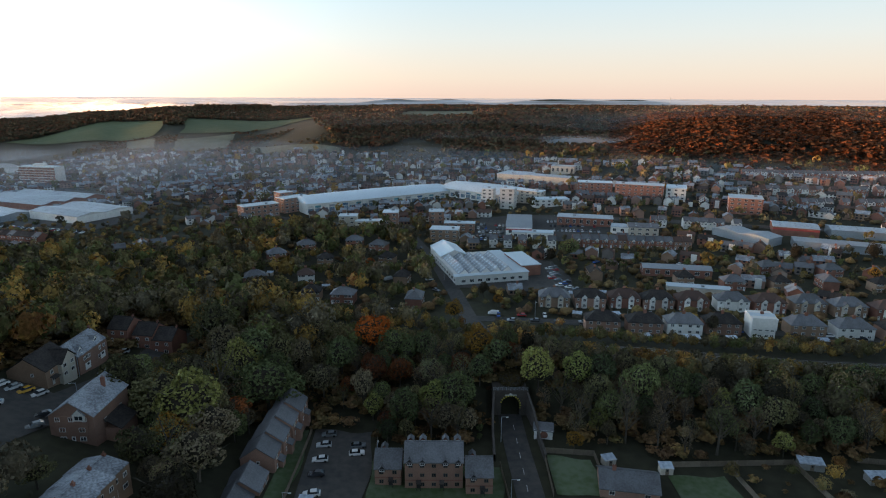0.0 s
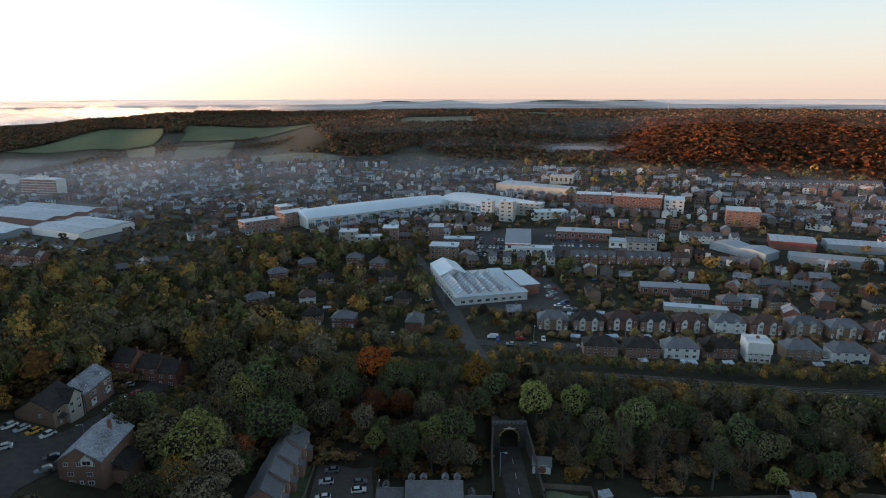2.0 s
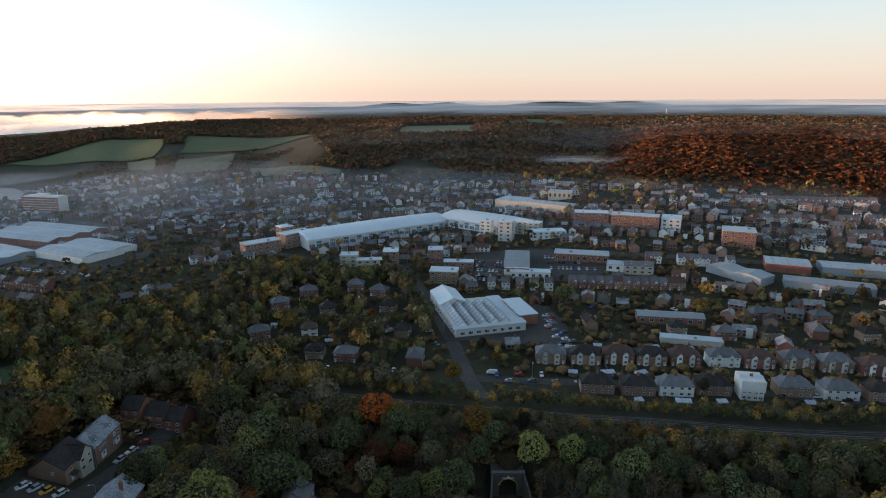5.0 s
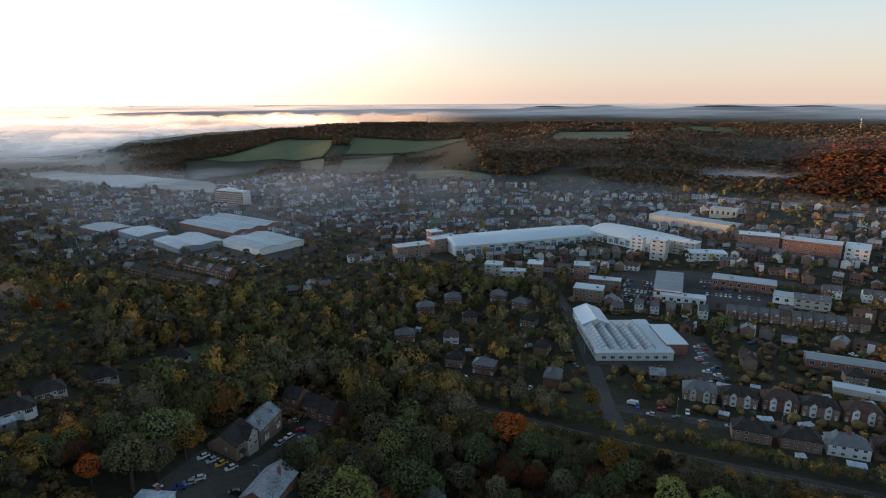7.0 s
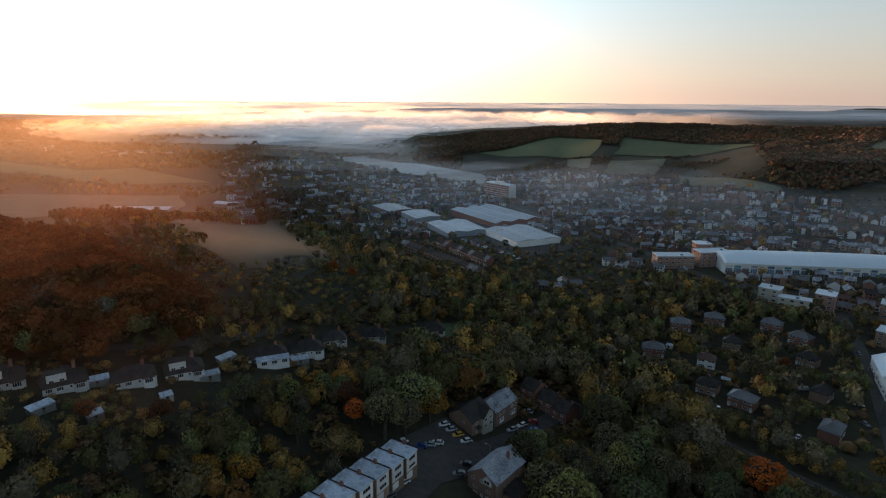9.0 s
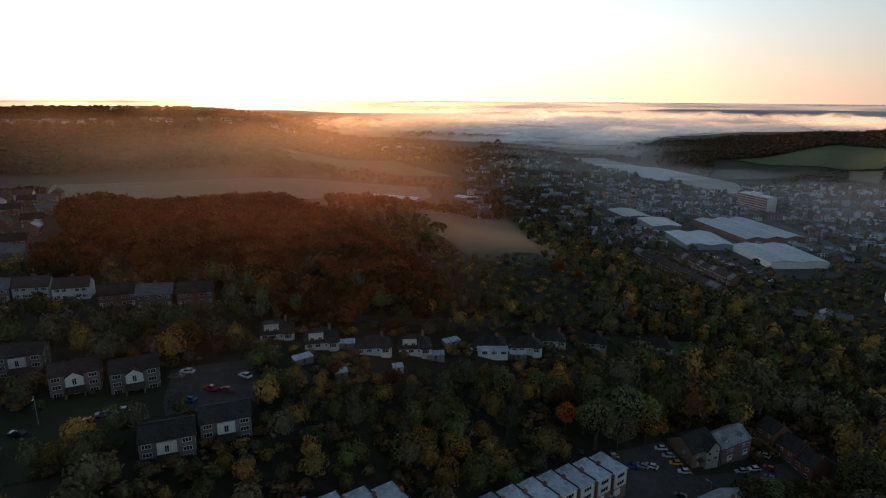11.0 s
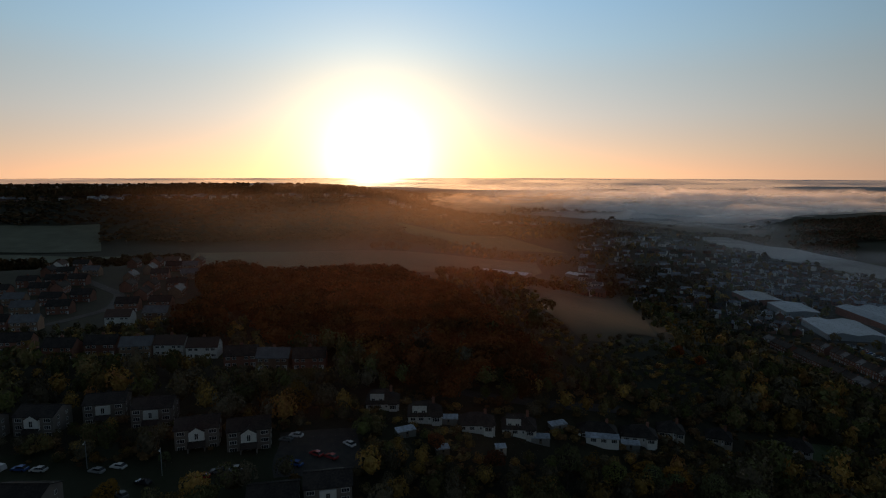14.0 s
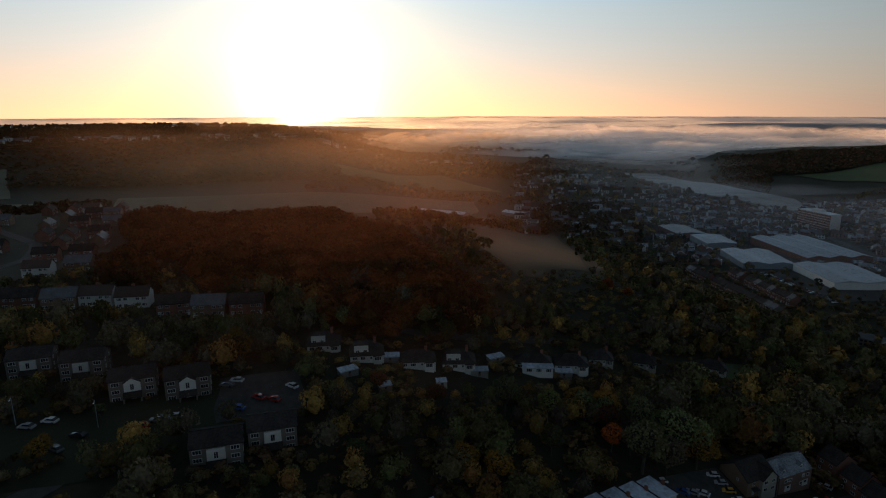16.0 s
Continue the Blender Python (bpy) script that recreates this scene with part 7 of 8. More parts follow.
# ---- far houses ----
def far_houses(name, spots, walls, roofs, label):
    """Many small distant houses as one mesh: walls, gabled roofs, windows and chimneys."""
    V, F, M = [], [], []
    unit = [(-1, -1, 0), (1, -1, 0), (1, 1, 0), (-1, 1, 0), (-1, -1, 1), (1, -1, 1), (1, 1, 1), (-1, 1, 1)]
    cube = [(0, 1, 5, 4), (1, 2, 6, 5), (2, 3, 7, 6), (3, 0, 4, 7), (4, 5, 6, 7)]

    def add(pts, faces, mi, m):
        base = len(V)
        V.extend([tuple(m @ Vector(p)) for p in pts])
        for f in faces:
            F.append([base + i for i in f])
            M.append(mi)

    rng = random.Random(len(spots))
    for x, y, turn, w, d, e in spots:
        m = at_ground(x, y, turn)
        wall = rng.choice(range(len(walls)))
        roof = len(walls) + rng.choice(range(len(roofs)))
        add([(p[0] * w / 2, p[1] * d / 2, p[2] * (e + 2) - 2) for p in unit], cube, wall, m)
        r = d * 0.34
        o = 0.3
        add([(-w / 2 - o, -d / 2 - o, e - 0.1), (w / 2 + o, -d / 2 - o, e - 0.1), (w / 2 + o, 0, e + r), (-w / 2 - o, 0, e + r), (w / 2 + o, d / 2 + o, e - 0.1), (-w / 2 - o, d / 2 + o, e - 0.1)], [(0, 1, 2, 3), (3, 2, 4, 5)], roof, m)
        add([(-w / 2, -d / 2, e), (-w / 2, d / 2, e), (-w / 2, 0, e + r - 0.1)], [(1, 0, 2)], wall, m)
        add([(w / 2, -d / 2, e), (w / 2, d / 2, e), (w / 2, 0, e + r - 0.1)], [(0, 1, 2)], wall, m)
        cx = rng.uniform(-0.3, 0.3) * w
        add([(cx + p[0] * 0.5, p[1] * 0.4, e + r - 0.6 + p[2] * 1.6) for p in unit], cube, 0, m)
        k = len(walls) + len(roofs)
        for zz in ((0.9, 3.0) if e > 4 else (0.9,)):
            for xx in (-0.3, 0.0, 0.3):
                for yy in (-d / 2 - 0.05, d / 2 + 0.05):
                    add([(xx * w - 0.7, yy, zz), (xx * w + 0.7, yy, zz), (xx * w + 0.7, yy, zz + 1.2), (xx * w - 0.7, yy, zz + 1.2)], [(0, 1, 2, 3)], k, m)
        if rng.random() < 0.4:
            add([(p[0] * 1.6 + w * 0.2, p[1] * 0.6 - d / 2, p[2] * (e + 1.0)) for p in unit], cube, rng.choice((1, 2)), m)
    me = bpy.data.meshes.new(name)
    me.from_pydata(V, [], F)
    for q in (*walls, *roofs, GLASS):
        me.materials.append(q)
    me.polygons.foreach_set("material_index", M)
    return tagged(new(name, me), label, "houses", kind="stuff")


rng = random.Random(9)
spots = []
# streets curve with the valley: rows of houses on both sides
for street in range(50):
    r0 = 300 + street * 16
    a = -44.0
    while a < 46:
        a += math.degrees(rng.uniform(8, 12.5) / r0)
        r = r0 + 26 * math.sin(a * 0.12 + street * 1.7) + rng.uniform(-2, 2)
        if noise.noise(Vector((a * 0.09, street * 0.7, 2))) < -0.22:
            continue
        x, y = -r * math.sin(radians(a)), r * math.cos(radians(a))
        if r > town_edge(a) or a < -8 and r > 600 and rng.random() < 0.35:
            continue
        if r < 440 and (x < -20 or a > 2) and y < 330 or x < -200 and r < 560:
            continue
        turn = a + math.degrees(math.atan(26 * 0.12 * 57.3 * math.cos(a * 0.12 + street * 1.7) / r0)) * 0.6 + rng.uniform(-6, 6) + (90 if rng.random() < 0.42 else 0)
        if is_free(x, y, 3.0):
            w = rng.choice((5, 6, 7, 9, 11))
            spots.append((x, y, turn, w, rng.uniform(6, 7.5), rng.choice((2.8, 4.2, 4.6, 4.9))))
            claim(x, y, w * 0.40)
# beside the fields and along the ridge
for _ in range(240):
    a, r = rng.uniform(45, 60), rng.uniform(600, 1250)
    x, y = -r * math.sin(radians(a)), r * math.cos(radians(a))
    if is_free(x, y, 5):
        spots.append((x, y, a + rng.uniform(-20, 20), 12, 8, 5))
        claim(x, y, 8)
for _ in range(90):
    a, r = rng.uniform(64, 112), rng.uniform(1290, 1345)
    x, y = -r * math.sin(radians(a)), r * math.cos(radians(a))
    spots.append((x, y, a + rng.uniform(-30, 30), 13, 9, 5.5))
far_houses("town_houses", spots, [BRICK, BRICK_ORANGE, WHITE, BRICK_PALE, BRICK, BRICK_GREY, WHITE], [TILE_SLATE, TILE_DARK, TILE_FROST, TILE_FROST, TILE_BROWN, TILE_PALE, TILE_SLATE], "hundreds of small brick and white houses filling the valley")
for x, y, t, L in ((-640, 270, 40, 60), (-668, 385, 20, 34)):
    flat_block("farm_barn", "pale-roofed farm barn in the misty fields", "barn", x, y, L, 16, 5, t, CONCRETE, METAL_ROOF, 0, 2.0)

rng = random.Random(31)
# trees of the town, further out
spots = []
for _ in range(7000):
    r, a = rng.uniform(300, 1150), radians(rng.uniform(-45, 48))
    x, y = -r * math.sin(a), r * math.cos(a)
    if rng.random() < 0.4 + (0.45 if noise.noise(Vector((x * 0.01, y * 0.01, 3))) > 0.12 else 0) and r < town_edge(math.degrees(a)) + 30 and is_free(x, y, 2.5):
        h = rng.uniform(4, 9) + 5 * (rng.random() < 0.3)
        spots.append((x, y, h * 0.85, h))
        claim(x, y, h * 0.5)
for _ in range(5000):
    r, a = rng.uniform(330, 1500), radians(rng.uniform(44, 74))
    x, y = -r * math.sin(a), r * math.cos(a)
    if (r < 600 or noise.noise(Vector((x * 0.008, y * 0.008, 3))) > 0.05) and is_free(x, y, 2.0):
        h = rng.uniform(6, 12)
        spots.append((x, y, h * 0.9, h))
        claim(x, y, h * 0.5)
hedges = []
for _ in range(9000):
    r, a = rng.uniform(250, 1000), radians(rng.uniform(-45, 48))
    x, y = -r * math.sin(a), r * math.cos(a)
    if r < town_edge(math.degrees(a)) + 40 and is_free(x, y, 0.6):
        h = rng.uniform(1.5, 4.5)
        hedges.append((x, y, h * 1.5, h))
        claim(x, y, h * 0.5)
forest("town_hedges", hedges, LEAF_SCRUB, "hedges and garden bushes between the houses of the town", "hedges", sub=1)
clump_forest("town_trees", spots, LEAF_TOWN, "autumn trees scattered through the town", "trees", 26, 0.17)

# woods of the long hill
spots = []
for _ in range(95000):
    a = rng.uniform(-46, 43)
    lo = town_edge(a) + 12 + 40 * noise.noise(Vector((a * 0.6, 7, 2)))
    r = lo + (1560 - lo) * rng.random()
    x, y = -r * math.sin(radians(a)), r * math.cos(radians(a))
    ragged = 60 * noise.noise(Vector((a * 0.5, r * 0.01, 4)))
    open_slope = 11 + ragged * 0.05 < a < 38 and r < 1190 + 6 * (a - 24) + ragged * 0.3 or 0 < a <= 12 and r < 835 + ragged
    hedge = noise.noise(Vector((x * 0.011, y * 0.011, 9)))
    if open_slope and hedge < 0.14 + 0.2 * (a > 30) or a > 38 and rng.random() < (a - 38) / 5:
        continue
    if is_free(x, y, 1):
        h = rng.uniform(8, 12) if not open_slope else rng.uniform(3, 5)
        spots.append((x, y, rng.uniform(8, 11.5) if not open_slope else rng.uniform(3.5, 6), h * 0.8))
        claim(x, y, 1.6)


def on_spur(x, y):
    return x > 150 and math.hypot(x, y) < 1060 and math.degrees(math.atan2(x, y)) > 15.5


spots = spots[:22000]
clump_forest("hill_woods", [s for s in spots if not on_spur(s[0], s[1])], LEAF_HILL, "brown and olive autumn woodland covering the long hill", "wood")
clump_forest("hill_spur_woods", [(s[0], s[1], s[2] * 1.15, 6.5) for s in spots if on_spur(s[0], s[1])], LEAF_WOODS, "rust-red autumn woodland on the sunlit spur of the hill", "wood")

# tall clump and ragged tree line on the crest
spots = []
for _ in range(420):
    a = rng.uniform(15.8, 22.2)
    r = rng.uniform(1425, 1495)
    spots.append((-r * math.sin(radians(a)), r * math.cos(radians(a)), rng.uniform(9, 13), rng.uniform(12, 15)))
for _ in range(900):
    a = rng.uniform(-45, 34)
    r = rng.uniform(1430, 1520) if a > 6 else rng.uniform(1250, 1520)
    if noise.noise(Vector((a * 0.5, 3, 1))) > -0.1:
        spots.append((-r * math.sin(radians(a)), r * math.cos(radians(a)), rng.uniform(8, 13), rng.uniform(7, 12)))
clump_forest("crest_trees", spots, LEAF_HILL, "tall trees standing along the crest of the hill", "trees", 26, 0.17)

# far hedges and woods under the sunrise and round about
spots = []
for _ in range(24000):
    a = rng.uniform(44, 125)
    r = rng.choice((rng.uniform(620, 1000), rng.uniform(930, 1500), rng.uniform(1330, 1490), rng.uniform(1600, 2450)))
    x, y = -r * math.sin(radians(a)), r * math.cos(radians(a))
    n = noise.noise(Vector((x * 0.004, y * 0.004, 5)))
    belt = a > 66 and 1345 < r + 40 * noise.noise(Vector((a * 0.2, 1, 6))) < 1470
    slope = a > 66 and 935 < r < 1330 and n > -0.3
    far_edge = 1640 < r < 1980 or a < 76 and 2180 < r < 2420
    if (n > 0.08 or belt or slope or far_edge) and is_free(x, y, 2):
        h = rng.uniform(12, 19) if belt else rng.uniform(5, 9) if slope else rng.uniform(8, 14)
        spots.append((x, y, rng.uniform(13, 20) if slope else rng.uniform(9, 14), h))
        claim(x, y, 4.0 if slope else 3.0)
clump_forest("ridge_woods", spots[:12000], LEAF_RIDGE, "dark woods and hedges on the ridge under the sunrise", "wood", 12, 0.26)


# ivy and scrub over the roof of the tunnel mouth
v, f = leaf_cloud(99, 1500, 0.034)
v = (v - (0, 0, 0.35)) * (13.5, 15, 4.2) + (0, 8.6, 6.2)
me = bpy.data.meshes.new("ivy")
me.from_pydata(v.tolist(), [], f.tolist())
me.materials.append(LEAF_SCRUB)
ivy = new("ivy", me)
ivy.parent = bpy.data.objects["road_tunnel"]
tagged(ivy, "dark ivy hanging over the bank")


def radio_mast():
    """A slim lattice mast."""
    t = thing("radio_mast", "slim grey lattice mast above the ridge woods", "mast")
    bm = bmesh.new()
    for i in range(4):
        a = math.pi / 4 + i * math.pi / 2
        c, s = math.cos(a), math.sin(a)
        bmesh.ops.create_cone(bm, segments=5, radius1=0.2, radius2=0.12, depth=38, cap_ends=True, matrix=Matrix.Translation((1.2 * c, 1.2 * s, 19)))
    part("tower", bm, METAL_GREY, t)
    for z in (5, 10, 15, 20, 25, 30, 35):
        bm = bmesh.new()
        box(bm, -1, 1, -1, 1, z, z + 0.4)
        part("brace", bm, METAL_GREY, t)
    bm = bmesh.new()
    box(bm, -1.6, 1.6, -1.6, 1.6, 31, 33.5)
    part("antenna", bm, METAL_GREY, t, "grey antenna drum")
    return t


radio_mast().matrix_basis = at_ground(457, 1217, 20) @ Matrix.Scale(0.7, 4)


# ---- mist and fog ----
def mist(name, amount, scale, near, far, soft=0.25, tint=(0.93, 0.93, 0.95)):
    """Thin lit vapour: mostly clear, denser by drifting noise; haze growing outward from below the camera is put into
    its opacity.
    """
    m = bpy.data.materials.new(name)
    m.use_nodes = True
    n, l = m.node_tree.nodes, m.node_tree.links
    n.remove(n["Principled BSDF"])
    geo = n.new("ShaderNodeNewGeometry")
    stretch = n.new("ShaderNodeVectorMath")
    stretch.operation, stretch.inputs[1].default_value = "MULTIPLY", (scale, scale, scale * 2)
    l.new(geo.outputs["Position"], stretch.inputs[0])
    t = n.new("ShaderNodeTexNoise")
    t.inputs["Scale"].default_value, t.inputs["Detail"].default_value, t.inputs["Distortion"].default_value = 1.0, 5.0, 0.6
    l.new(stretch.outputs[0], t.inputs["Vector"])
    shape = n.new("ShaderNodeMapRange")
    shape.interpolation_type = "SMOOTHSTEP"
    shape.inputs["From Min"].default_value, shape.inputs["From Max"].default_value = 0.42 - soft, 0.42 + soft
    l.new(t.outputs["Fac"], shape.inputs["Value"])
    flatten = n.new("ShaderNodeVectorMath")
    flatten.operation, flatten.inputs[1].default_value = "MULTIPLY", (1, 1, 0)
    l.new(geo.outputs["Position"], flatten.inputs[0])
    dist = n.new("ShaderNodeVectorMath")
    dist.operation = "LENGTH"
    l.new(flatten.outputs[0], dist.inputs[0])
    # distance haze: opacity rises between the near and far radius
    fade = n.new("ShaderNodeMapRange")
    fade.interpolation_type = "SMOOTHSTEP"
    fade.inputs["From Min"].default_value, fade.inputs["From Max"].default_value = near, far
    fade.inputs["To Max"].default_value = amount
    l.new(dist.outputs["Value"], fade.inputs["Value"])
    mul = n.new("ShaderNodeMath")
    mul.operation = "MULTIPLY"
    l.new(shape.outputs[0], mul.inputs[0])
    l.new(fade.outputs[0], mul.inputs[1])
    white, back, both, clear, mix = n.new("ShaderNodeBsdfDiffuse"), n.new("ShaderNodeBsdfTranslucent"), n.new("ShaderNodeMixShader"), n.new("ShaderNodeBsdfTransparent"), n.new("ShaderNodeMixShader")
    white.inputs["Color"].default_value = back.inputs["Color"].default_value = (*tint, 1)
    both.inputs[0].default_value = 0.25
    l.new(white.outputs[0], both.inputs[1])
    l.new(back.outputs[0], both.inputs[2])
    l.new(mul.outputs[0], mix.inputs[0])
    l.new(clear.outputs[0], mix.inputs[1])
    l.new(both.outputs[0], mix.inputs[2])
    l.new(mix.outputs[0], n["Material Output"].inputs["Surface"])
    return m


def veil_material(name, amount, top, depth, scale, middle, half, tint=(0.93, 0.93, 0.95), through_light=0.92, core=0.35):
    """Standing vapour: it thins out towards a ragged upper edge and to both sides of its middle bearing."""
    m = bpy.data.materials.new(name)
    m.use_nodes = True
    n, l = m.node_tree.nodes, m.node_tree.links
    n.remove(n["Principled BSDF"])
    geo = n.new("ShaderNodeNewGeometry")
    stretch = n.new("ShaderNodeVectorMath")
    stretch.operation, stretch.inputs[1].default_value = "MULTIPLY", (scale, scale, scale * 3)
    l.new(geo.outputs["Position"], stretch.inputs[0])
    t = n.new("ShaderNodeTexNoise")
    t.inputs["Scale"].default_value, t.inputs["Detail"].default_value, t.inputs["Distortion"].default_value = 1.0, 4.0, 0.8
    l.new(stretch.outputs[0], t.inputs["Vector"])
    split = n.new("ShaderNodeSeparateXYZ")
    l.new(geo.outputs["Position"], split.inputs[0])
    edge = n.new("ShaderNodeMath")
    edge.operation, edge.inputs[1].default_value = "MULTIPLY_ADD", depth * 2.2
    edge.inputs[2].default_value = top - depth * 1.1
    l.new(t.outputs["Fac"], edge.inputs[0])
    under = n.new("ShaderNodeMath")
    under.operation = "SUBTRACT"
    l.new(edge.outputs[0], under.inputs[0])
    l.new(split.outputs["Z"], under.inputs[1])
    fade = n.new("ShaderNodeMapRange")
    fade.interpolation_type = "SMOOTHSTEP"
    fade.inputs["From Min"].default_value, fade.inputs["From Max"].default_value, fade.inputs["To Max"].default_value = 0.0, depth, amount
    l.new(under.outputs[0], fade.inputs["Value"])
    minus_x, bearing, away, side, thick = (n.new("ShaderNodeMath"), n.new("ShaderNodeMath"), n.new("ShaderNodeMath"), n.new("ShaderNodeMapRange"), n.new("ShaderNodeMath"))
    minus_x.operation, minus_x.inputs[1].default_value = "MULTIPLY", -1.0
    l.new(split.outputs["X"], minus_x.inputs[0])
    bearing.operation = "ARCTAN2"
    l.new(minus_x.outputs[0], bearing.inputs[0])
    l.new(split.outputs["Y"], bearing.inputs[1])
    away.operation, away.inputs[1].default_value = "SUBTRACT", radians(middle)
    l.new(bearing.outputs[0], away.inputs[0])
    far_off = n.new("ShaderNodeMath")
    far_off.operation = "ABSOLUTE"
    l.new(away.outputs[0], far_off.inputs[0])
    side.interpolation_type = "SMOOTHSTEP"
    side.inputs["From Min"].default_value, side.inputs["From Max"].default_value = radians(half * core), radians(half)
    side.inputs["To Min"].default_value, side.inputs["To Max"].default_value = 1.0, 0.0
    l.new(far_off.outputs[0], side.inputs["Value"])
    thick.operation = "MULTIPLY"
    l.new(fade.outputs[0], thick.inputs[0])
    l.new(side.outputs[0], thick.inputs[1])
    white, back, both, clear, mix = n.new("ShaderNodeBsdfDiffuse"), n.new("ShaderNodeBsdfTranslucent"), n.new("ShaderNodeMixShader"), n.new("ShaderNodeBsdfTransparent"), n.new("ShaderNodeMixShader")
    white.inputs["Color"].default_value = back.inputs["Color"].default_value = (*tint, 1)
    both.inputs[0].default_value = through_light
    l.new(white.outputs[0], both.inputs[1])
    l.new(back.outputs[0], both.inputs[2])
    l.new(thick.outputs[0], mix.inputs[0])
    l.new(clear.outputs[0], mix.inputs[1])
    l.new(both.outputs[0], mix.inputs[2])
    l.new(mix.outputs[0], n["Material Output"].inputs["Surface"])
    return m


def veil(name, mat, az0, az1, r, wander, top, label, category="fog", n=160):
    """A standing, winding veil of vapour across the valley, from the ground up."""
    a = np.radians(np.linspace(az0, az1, n))
    R = r + wander * np.array([noise.noise(Vector((float(q) * 6, r * 0.01, 4))) for q in a])
    x, y = -R * np.sin(a), R * np.cos(a)
    z0 = height(x, y) - 2
    rows = np.linspace(0, 1, 6)
    V = np.stack([np.stack([x, y, z0 + (top - z0) * k], -1) for k in rows])
    i, j = np.meshgrid(np.arange(5), np.arange(n - 1), indexing="ij")
    f = np.stack([i * n + j, i * n + j + 1, (i + 1) * n + j + 1, (i + 1) * n + j], -1).reshape(-1, 4)
    ob = new(name, mesh_of(name, V.reshape(-1, 3), f, mat, True))
    return tagged(ob, label, category, kind="structure")


def vapour(name, mat, az0, az1, r0, r1, z0, z1, wave, label, category="mist", na=80, nr=40, lumps=0.0, over_land=None):
    """A drifting sheet of vapour over a sector of the valley, rising from z0 near by to z1 far off."""
    r = r0 * (r1 / r0) ** np.linspace(0, 1, nr)
    a = np.radians(np.linspace(az0, az1, na))
    R, A = np.meshgrid(r, a, indexing="ij")
    x, y = -R * np.sin(A), R * np.cos(A)
    t = np.log(R / r0) / math.log(r1 / r0)
    z = z0 + (z1 - z0) * t + wave * (np.sin(x * 0.011 + y * 0.004 + z0) * np.cos(y * 0.009 - x * 0.003) + 0.5 * np.sin(x * 0.027 - y * 0.021 + 2 * z0))
    if over_land is not None:
        z = np.minimum(height(x, y) + over_land, 3) + wave * np.sin(x * 0.011 + y * 0.004)
    if lumps:
        z = z + lumps * np.array([[noise.fractal(Vector((p * 0.006 + z0, q * 0.006, 0.3)), 0.9, 2.1, 4) for p, q in zip(ra, rb)] for ra, rb in zip(x, y)])
    i, j = np.meshgrid(np.arange(nr - 1), np.arange(na - 1), indexing="ij")
    f = np.stack([i * na + j, i * na + j + 1, (i + 1) * na + j + 1, (i + 1) * na + j], -1).reshape(-1, 4)[:, ::-1]
    ob = new(name, mesh_of(name, np.stack([x, y, z], -1).reshape(-1, 3), f, mat, True))
    return tagged(ob, label, category, kind="structure")


# the blue of distant air is put into this sheet's tint
vapour("mist_over_town", mist("thin_mist", 0.075, 0.0035, 380, 700, 0.25, (0.76, 0.87, 1.0)), -48, 48, 360, 1000, 0, 0, 2, "thin mist over the town roofs, tinted blue as distant haze", over_land=13)
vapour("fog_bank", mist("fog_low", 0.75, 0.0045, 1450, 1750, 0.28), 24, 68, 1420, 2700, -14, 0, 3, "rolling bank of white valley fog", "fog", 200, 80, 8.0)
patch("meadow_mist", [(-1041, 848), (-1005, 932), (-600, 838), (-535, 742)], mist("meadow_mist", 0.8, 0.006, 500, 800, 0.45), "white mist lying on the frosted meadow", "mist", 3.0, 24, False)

# tints that carry the glare and glow of the sunrise
RED_GLARE, GOLD_GLOW = (0.95, 0.36, 0.17), (0.95, 0.58, 0.34)


# the default tint puts the sunrise's pink light into the fog's colour
def billow(r, top, depth, amount, middle, half, scale=0.008, wander=160, label="billow of the valley fog, tinted with sunrise pink", name="fog_billow", category="fog", tint=(0.96, 0.89, 0.87), through_light=0.92, core=0.35):
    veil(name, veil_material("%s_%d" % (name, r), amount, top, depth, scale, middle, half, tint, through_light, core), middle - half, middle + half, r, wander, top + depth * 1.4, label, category)


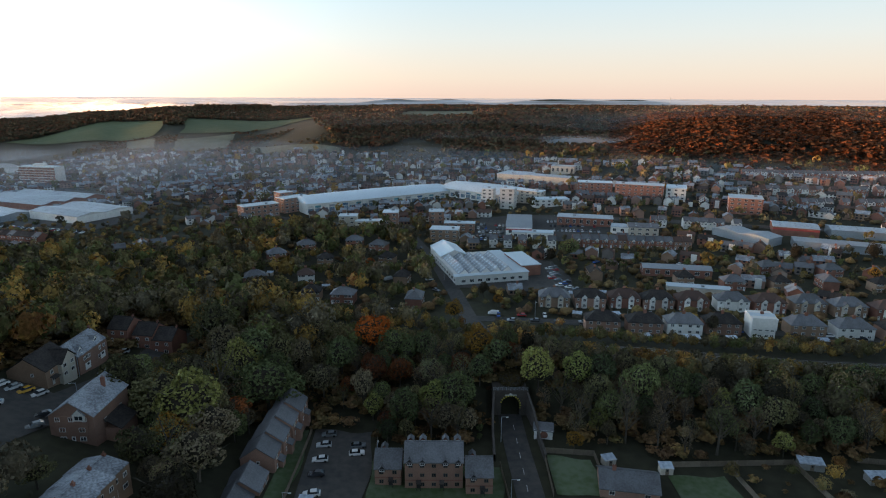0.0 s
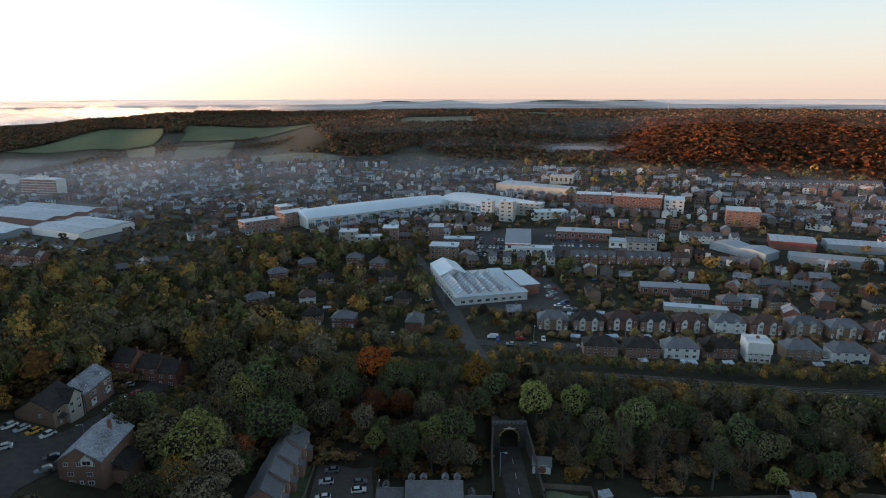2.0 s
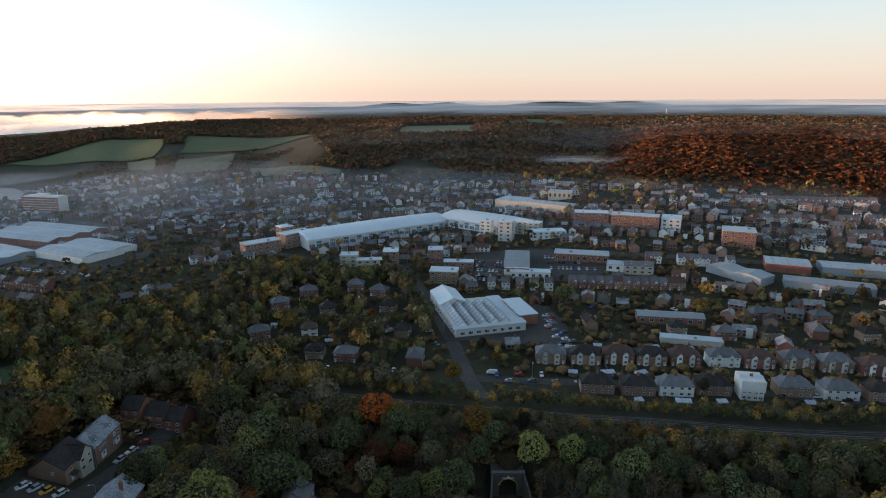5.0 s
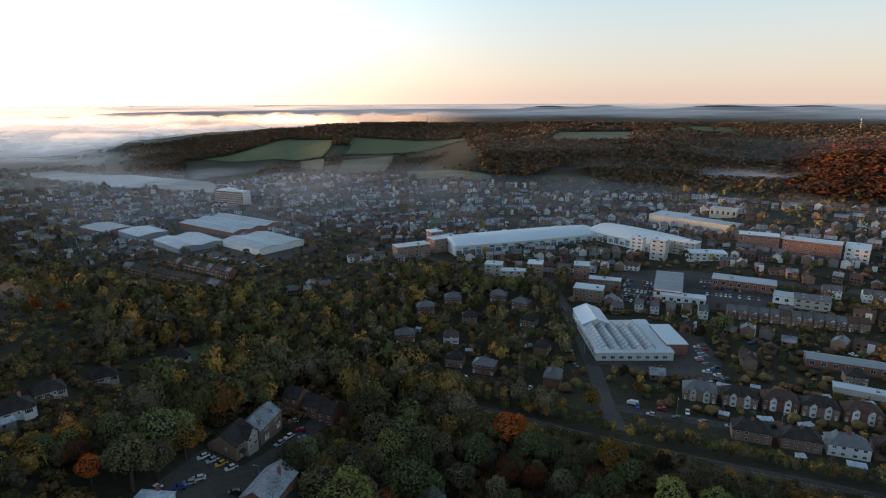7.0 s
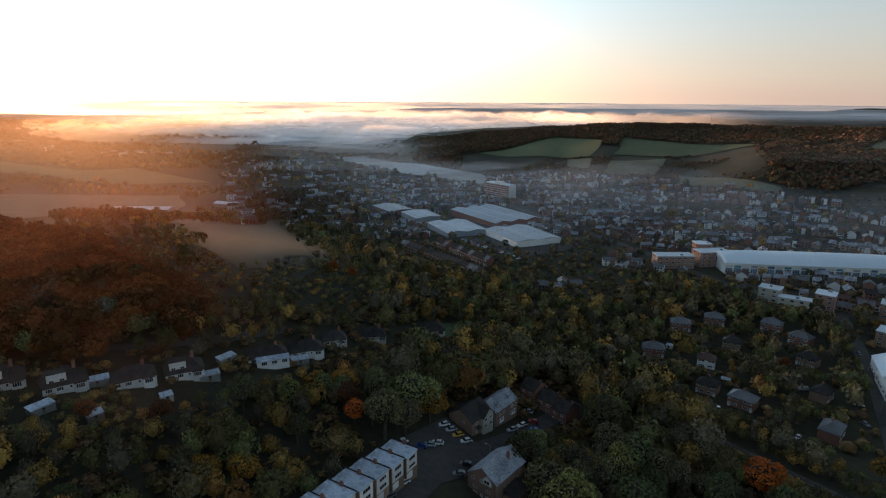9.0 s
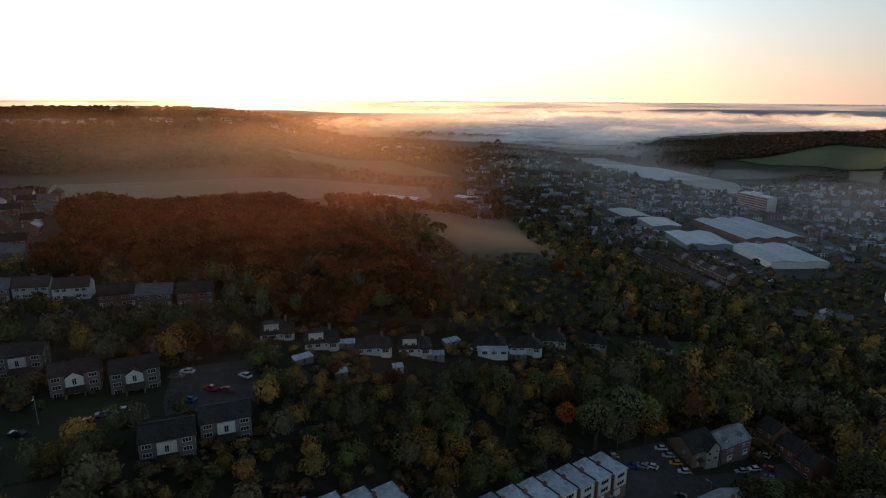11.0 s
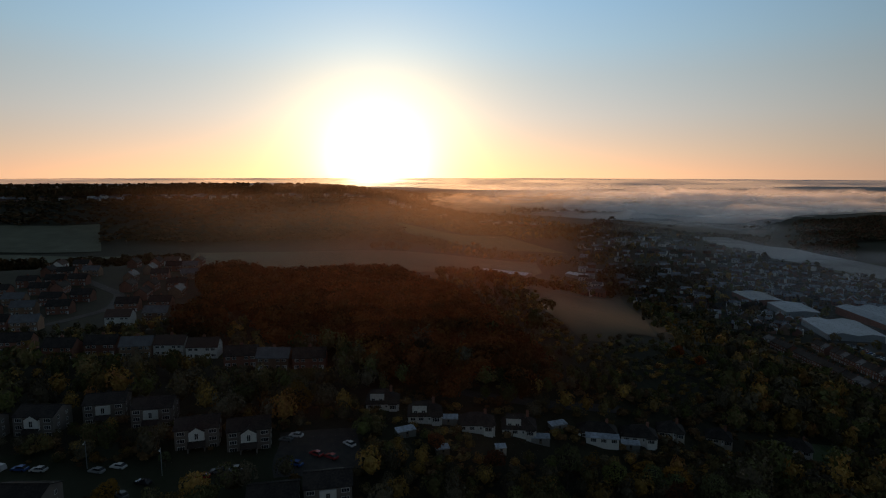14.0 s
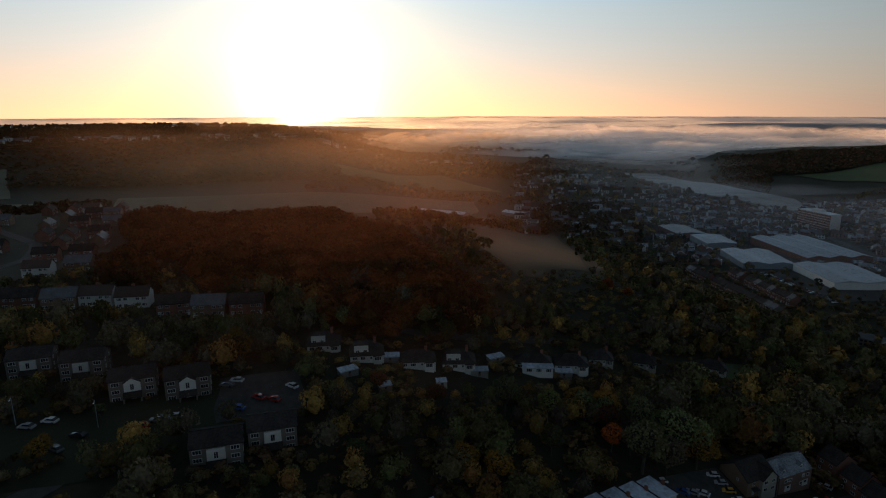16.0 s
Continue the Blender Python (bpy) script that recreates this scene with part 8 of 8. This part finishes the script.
for r, top, amount, middle, half in ((1500, 2, 0.4, 52, 15), (1620, 18, 0.65, 51, 20), (1760, 30, 0.8, 50, 24), (1960, 40, 0.85, 49, 30), (2250, 50, 0.9, 46, 29), (2700, 54, 0.95, 42, 34)):
    billow(r, top, 24, amount, middle, half)
# golden sunlight on this fog is put into its tint
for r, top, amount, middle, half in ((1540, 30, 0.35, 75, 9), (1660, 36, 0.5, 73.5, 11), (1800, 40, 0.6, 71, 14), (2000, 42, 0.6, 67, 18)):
    billow(r, top, 22, amount, middle, half, 0.012, 40, "tongue of fog below the rising sun, tinted gold", tint=(1.0, 0.72, 0.46))
# added veils: glare round the sun, painted by tint and bearing
GLOW_VEILS = [(r, 56 + 0.03 * r, 0.054, 81, 27, RED_GLARE) for r in range(170, 520, 31)]
GLOW_VEILS += [(r, top, amount, 80.5, half, GOLD_GLOW) for r, top, amount, half in ((560, 92, 0.10, 28), (690, 95, 0.11, 27), (830, 97, 0.11, 26), (1000, 100, 0.12, 25), (1250, 104, 0.12, 24), (1520, 108, 0.10, 21))]
for r, top, amount, middle, half, tint in GLOW_VEILS:
    billow(r, top, 60 if r > 500 else 40, amount, middle, half, 0.003, 60 if r > 500 else 30, "added veil tinted with the red and gold sunrise glow", "dawn_haze", "haze", tint, core=0.02)
billow(830, 24, 9, 0.4, -13.5, 5, 0.008, 15, "patch of mist lying in the wooded combe", "combe_mist", "mist", (0.84, 0.90, 1.0), 0.3)
for r, top, amount in ((1120, 2, 0.2), (1260, 6, 0.25), (1400, 10, 0.3)):
    billow(r, top, 20, amount, 50, 13, 0.006, 30, "mist drifting along the valley road", "valley_mist", "mist", (0.95, 0.86, 0.82), 0.5)
billow(1080, 0, 20, 0.25, 36, 13, 0.006, 30, "mist along the edge of the town", "valley_mist", "mist", (0.86, 0.90, 1.0), 0.4)
# mist at the hill's foot, the blue of haze put into its tint
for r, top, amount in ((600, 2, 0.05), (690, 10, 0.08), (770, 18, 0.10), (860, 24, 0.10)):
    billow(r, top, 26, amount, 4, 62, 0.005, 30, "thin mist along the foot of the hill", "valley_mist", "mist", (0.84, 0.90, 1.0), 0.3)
# added veils that lighten the hill, distant haze painted as blue tint
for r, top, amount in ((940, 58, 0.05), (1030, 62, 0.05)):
    billow(r, top, 30, amount, -14, 36, 0.004, 30, "added veil tinted blue as haze before the hill", "hill_haze", "haze", (0.84, 0.90, 1.0), 0.3)
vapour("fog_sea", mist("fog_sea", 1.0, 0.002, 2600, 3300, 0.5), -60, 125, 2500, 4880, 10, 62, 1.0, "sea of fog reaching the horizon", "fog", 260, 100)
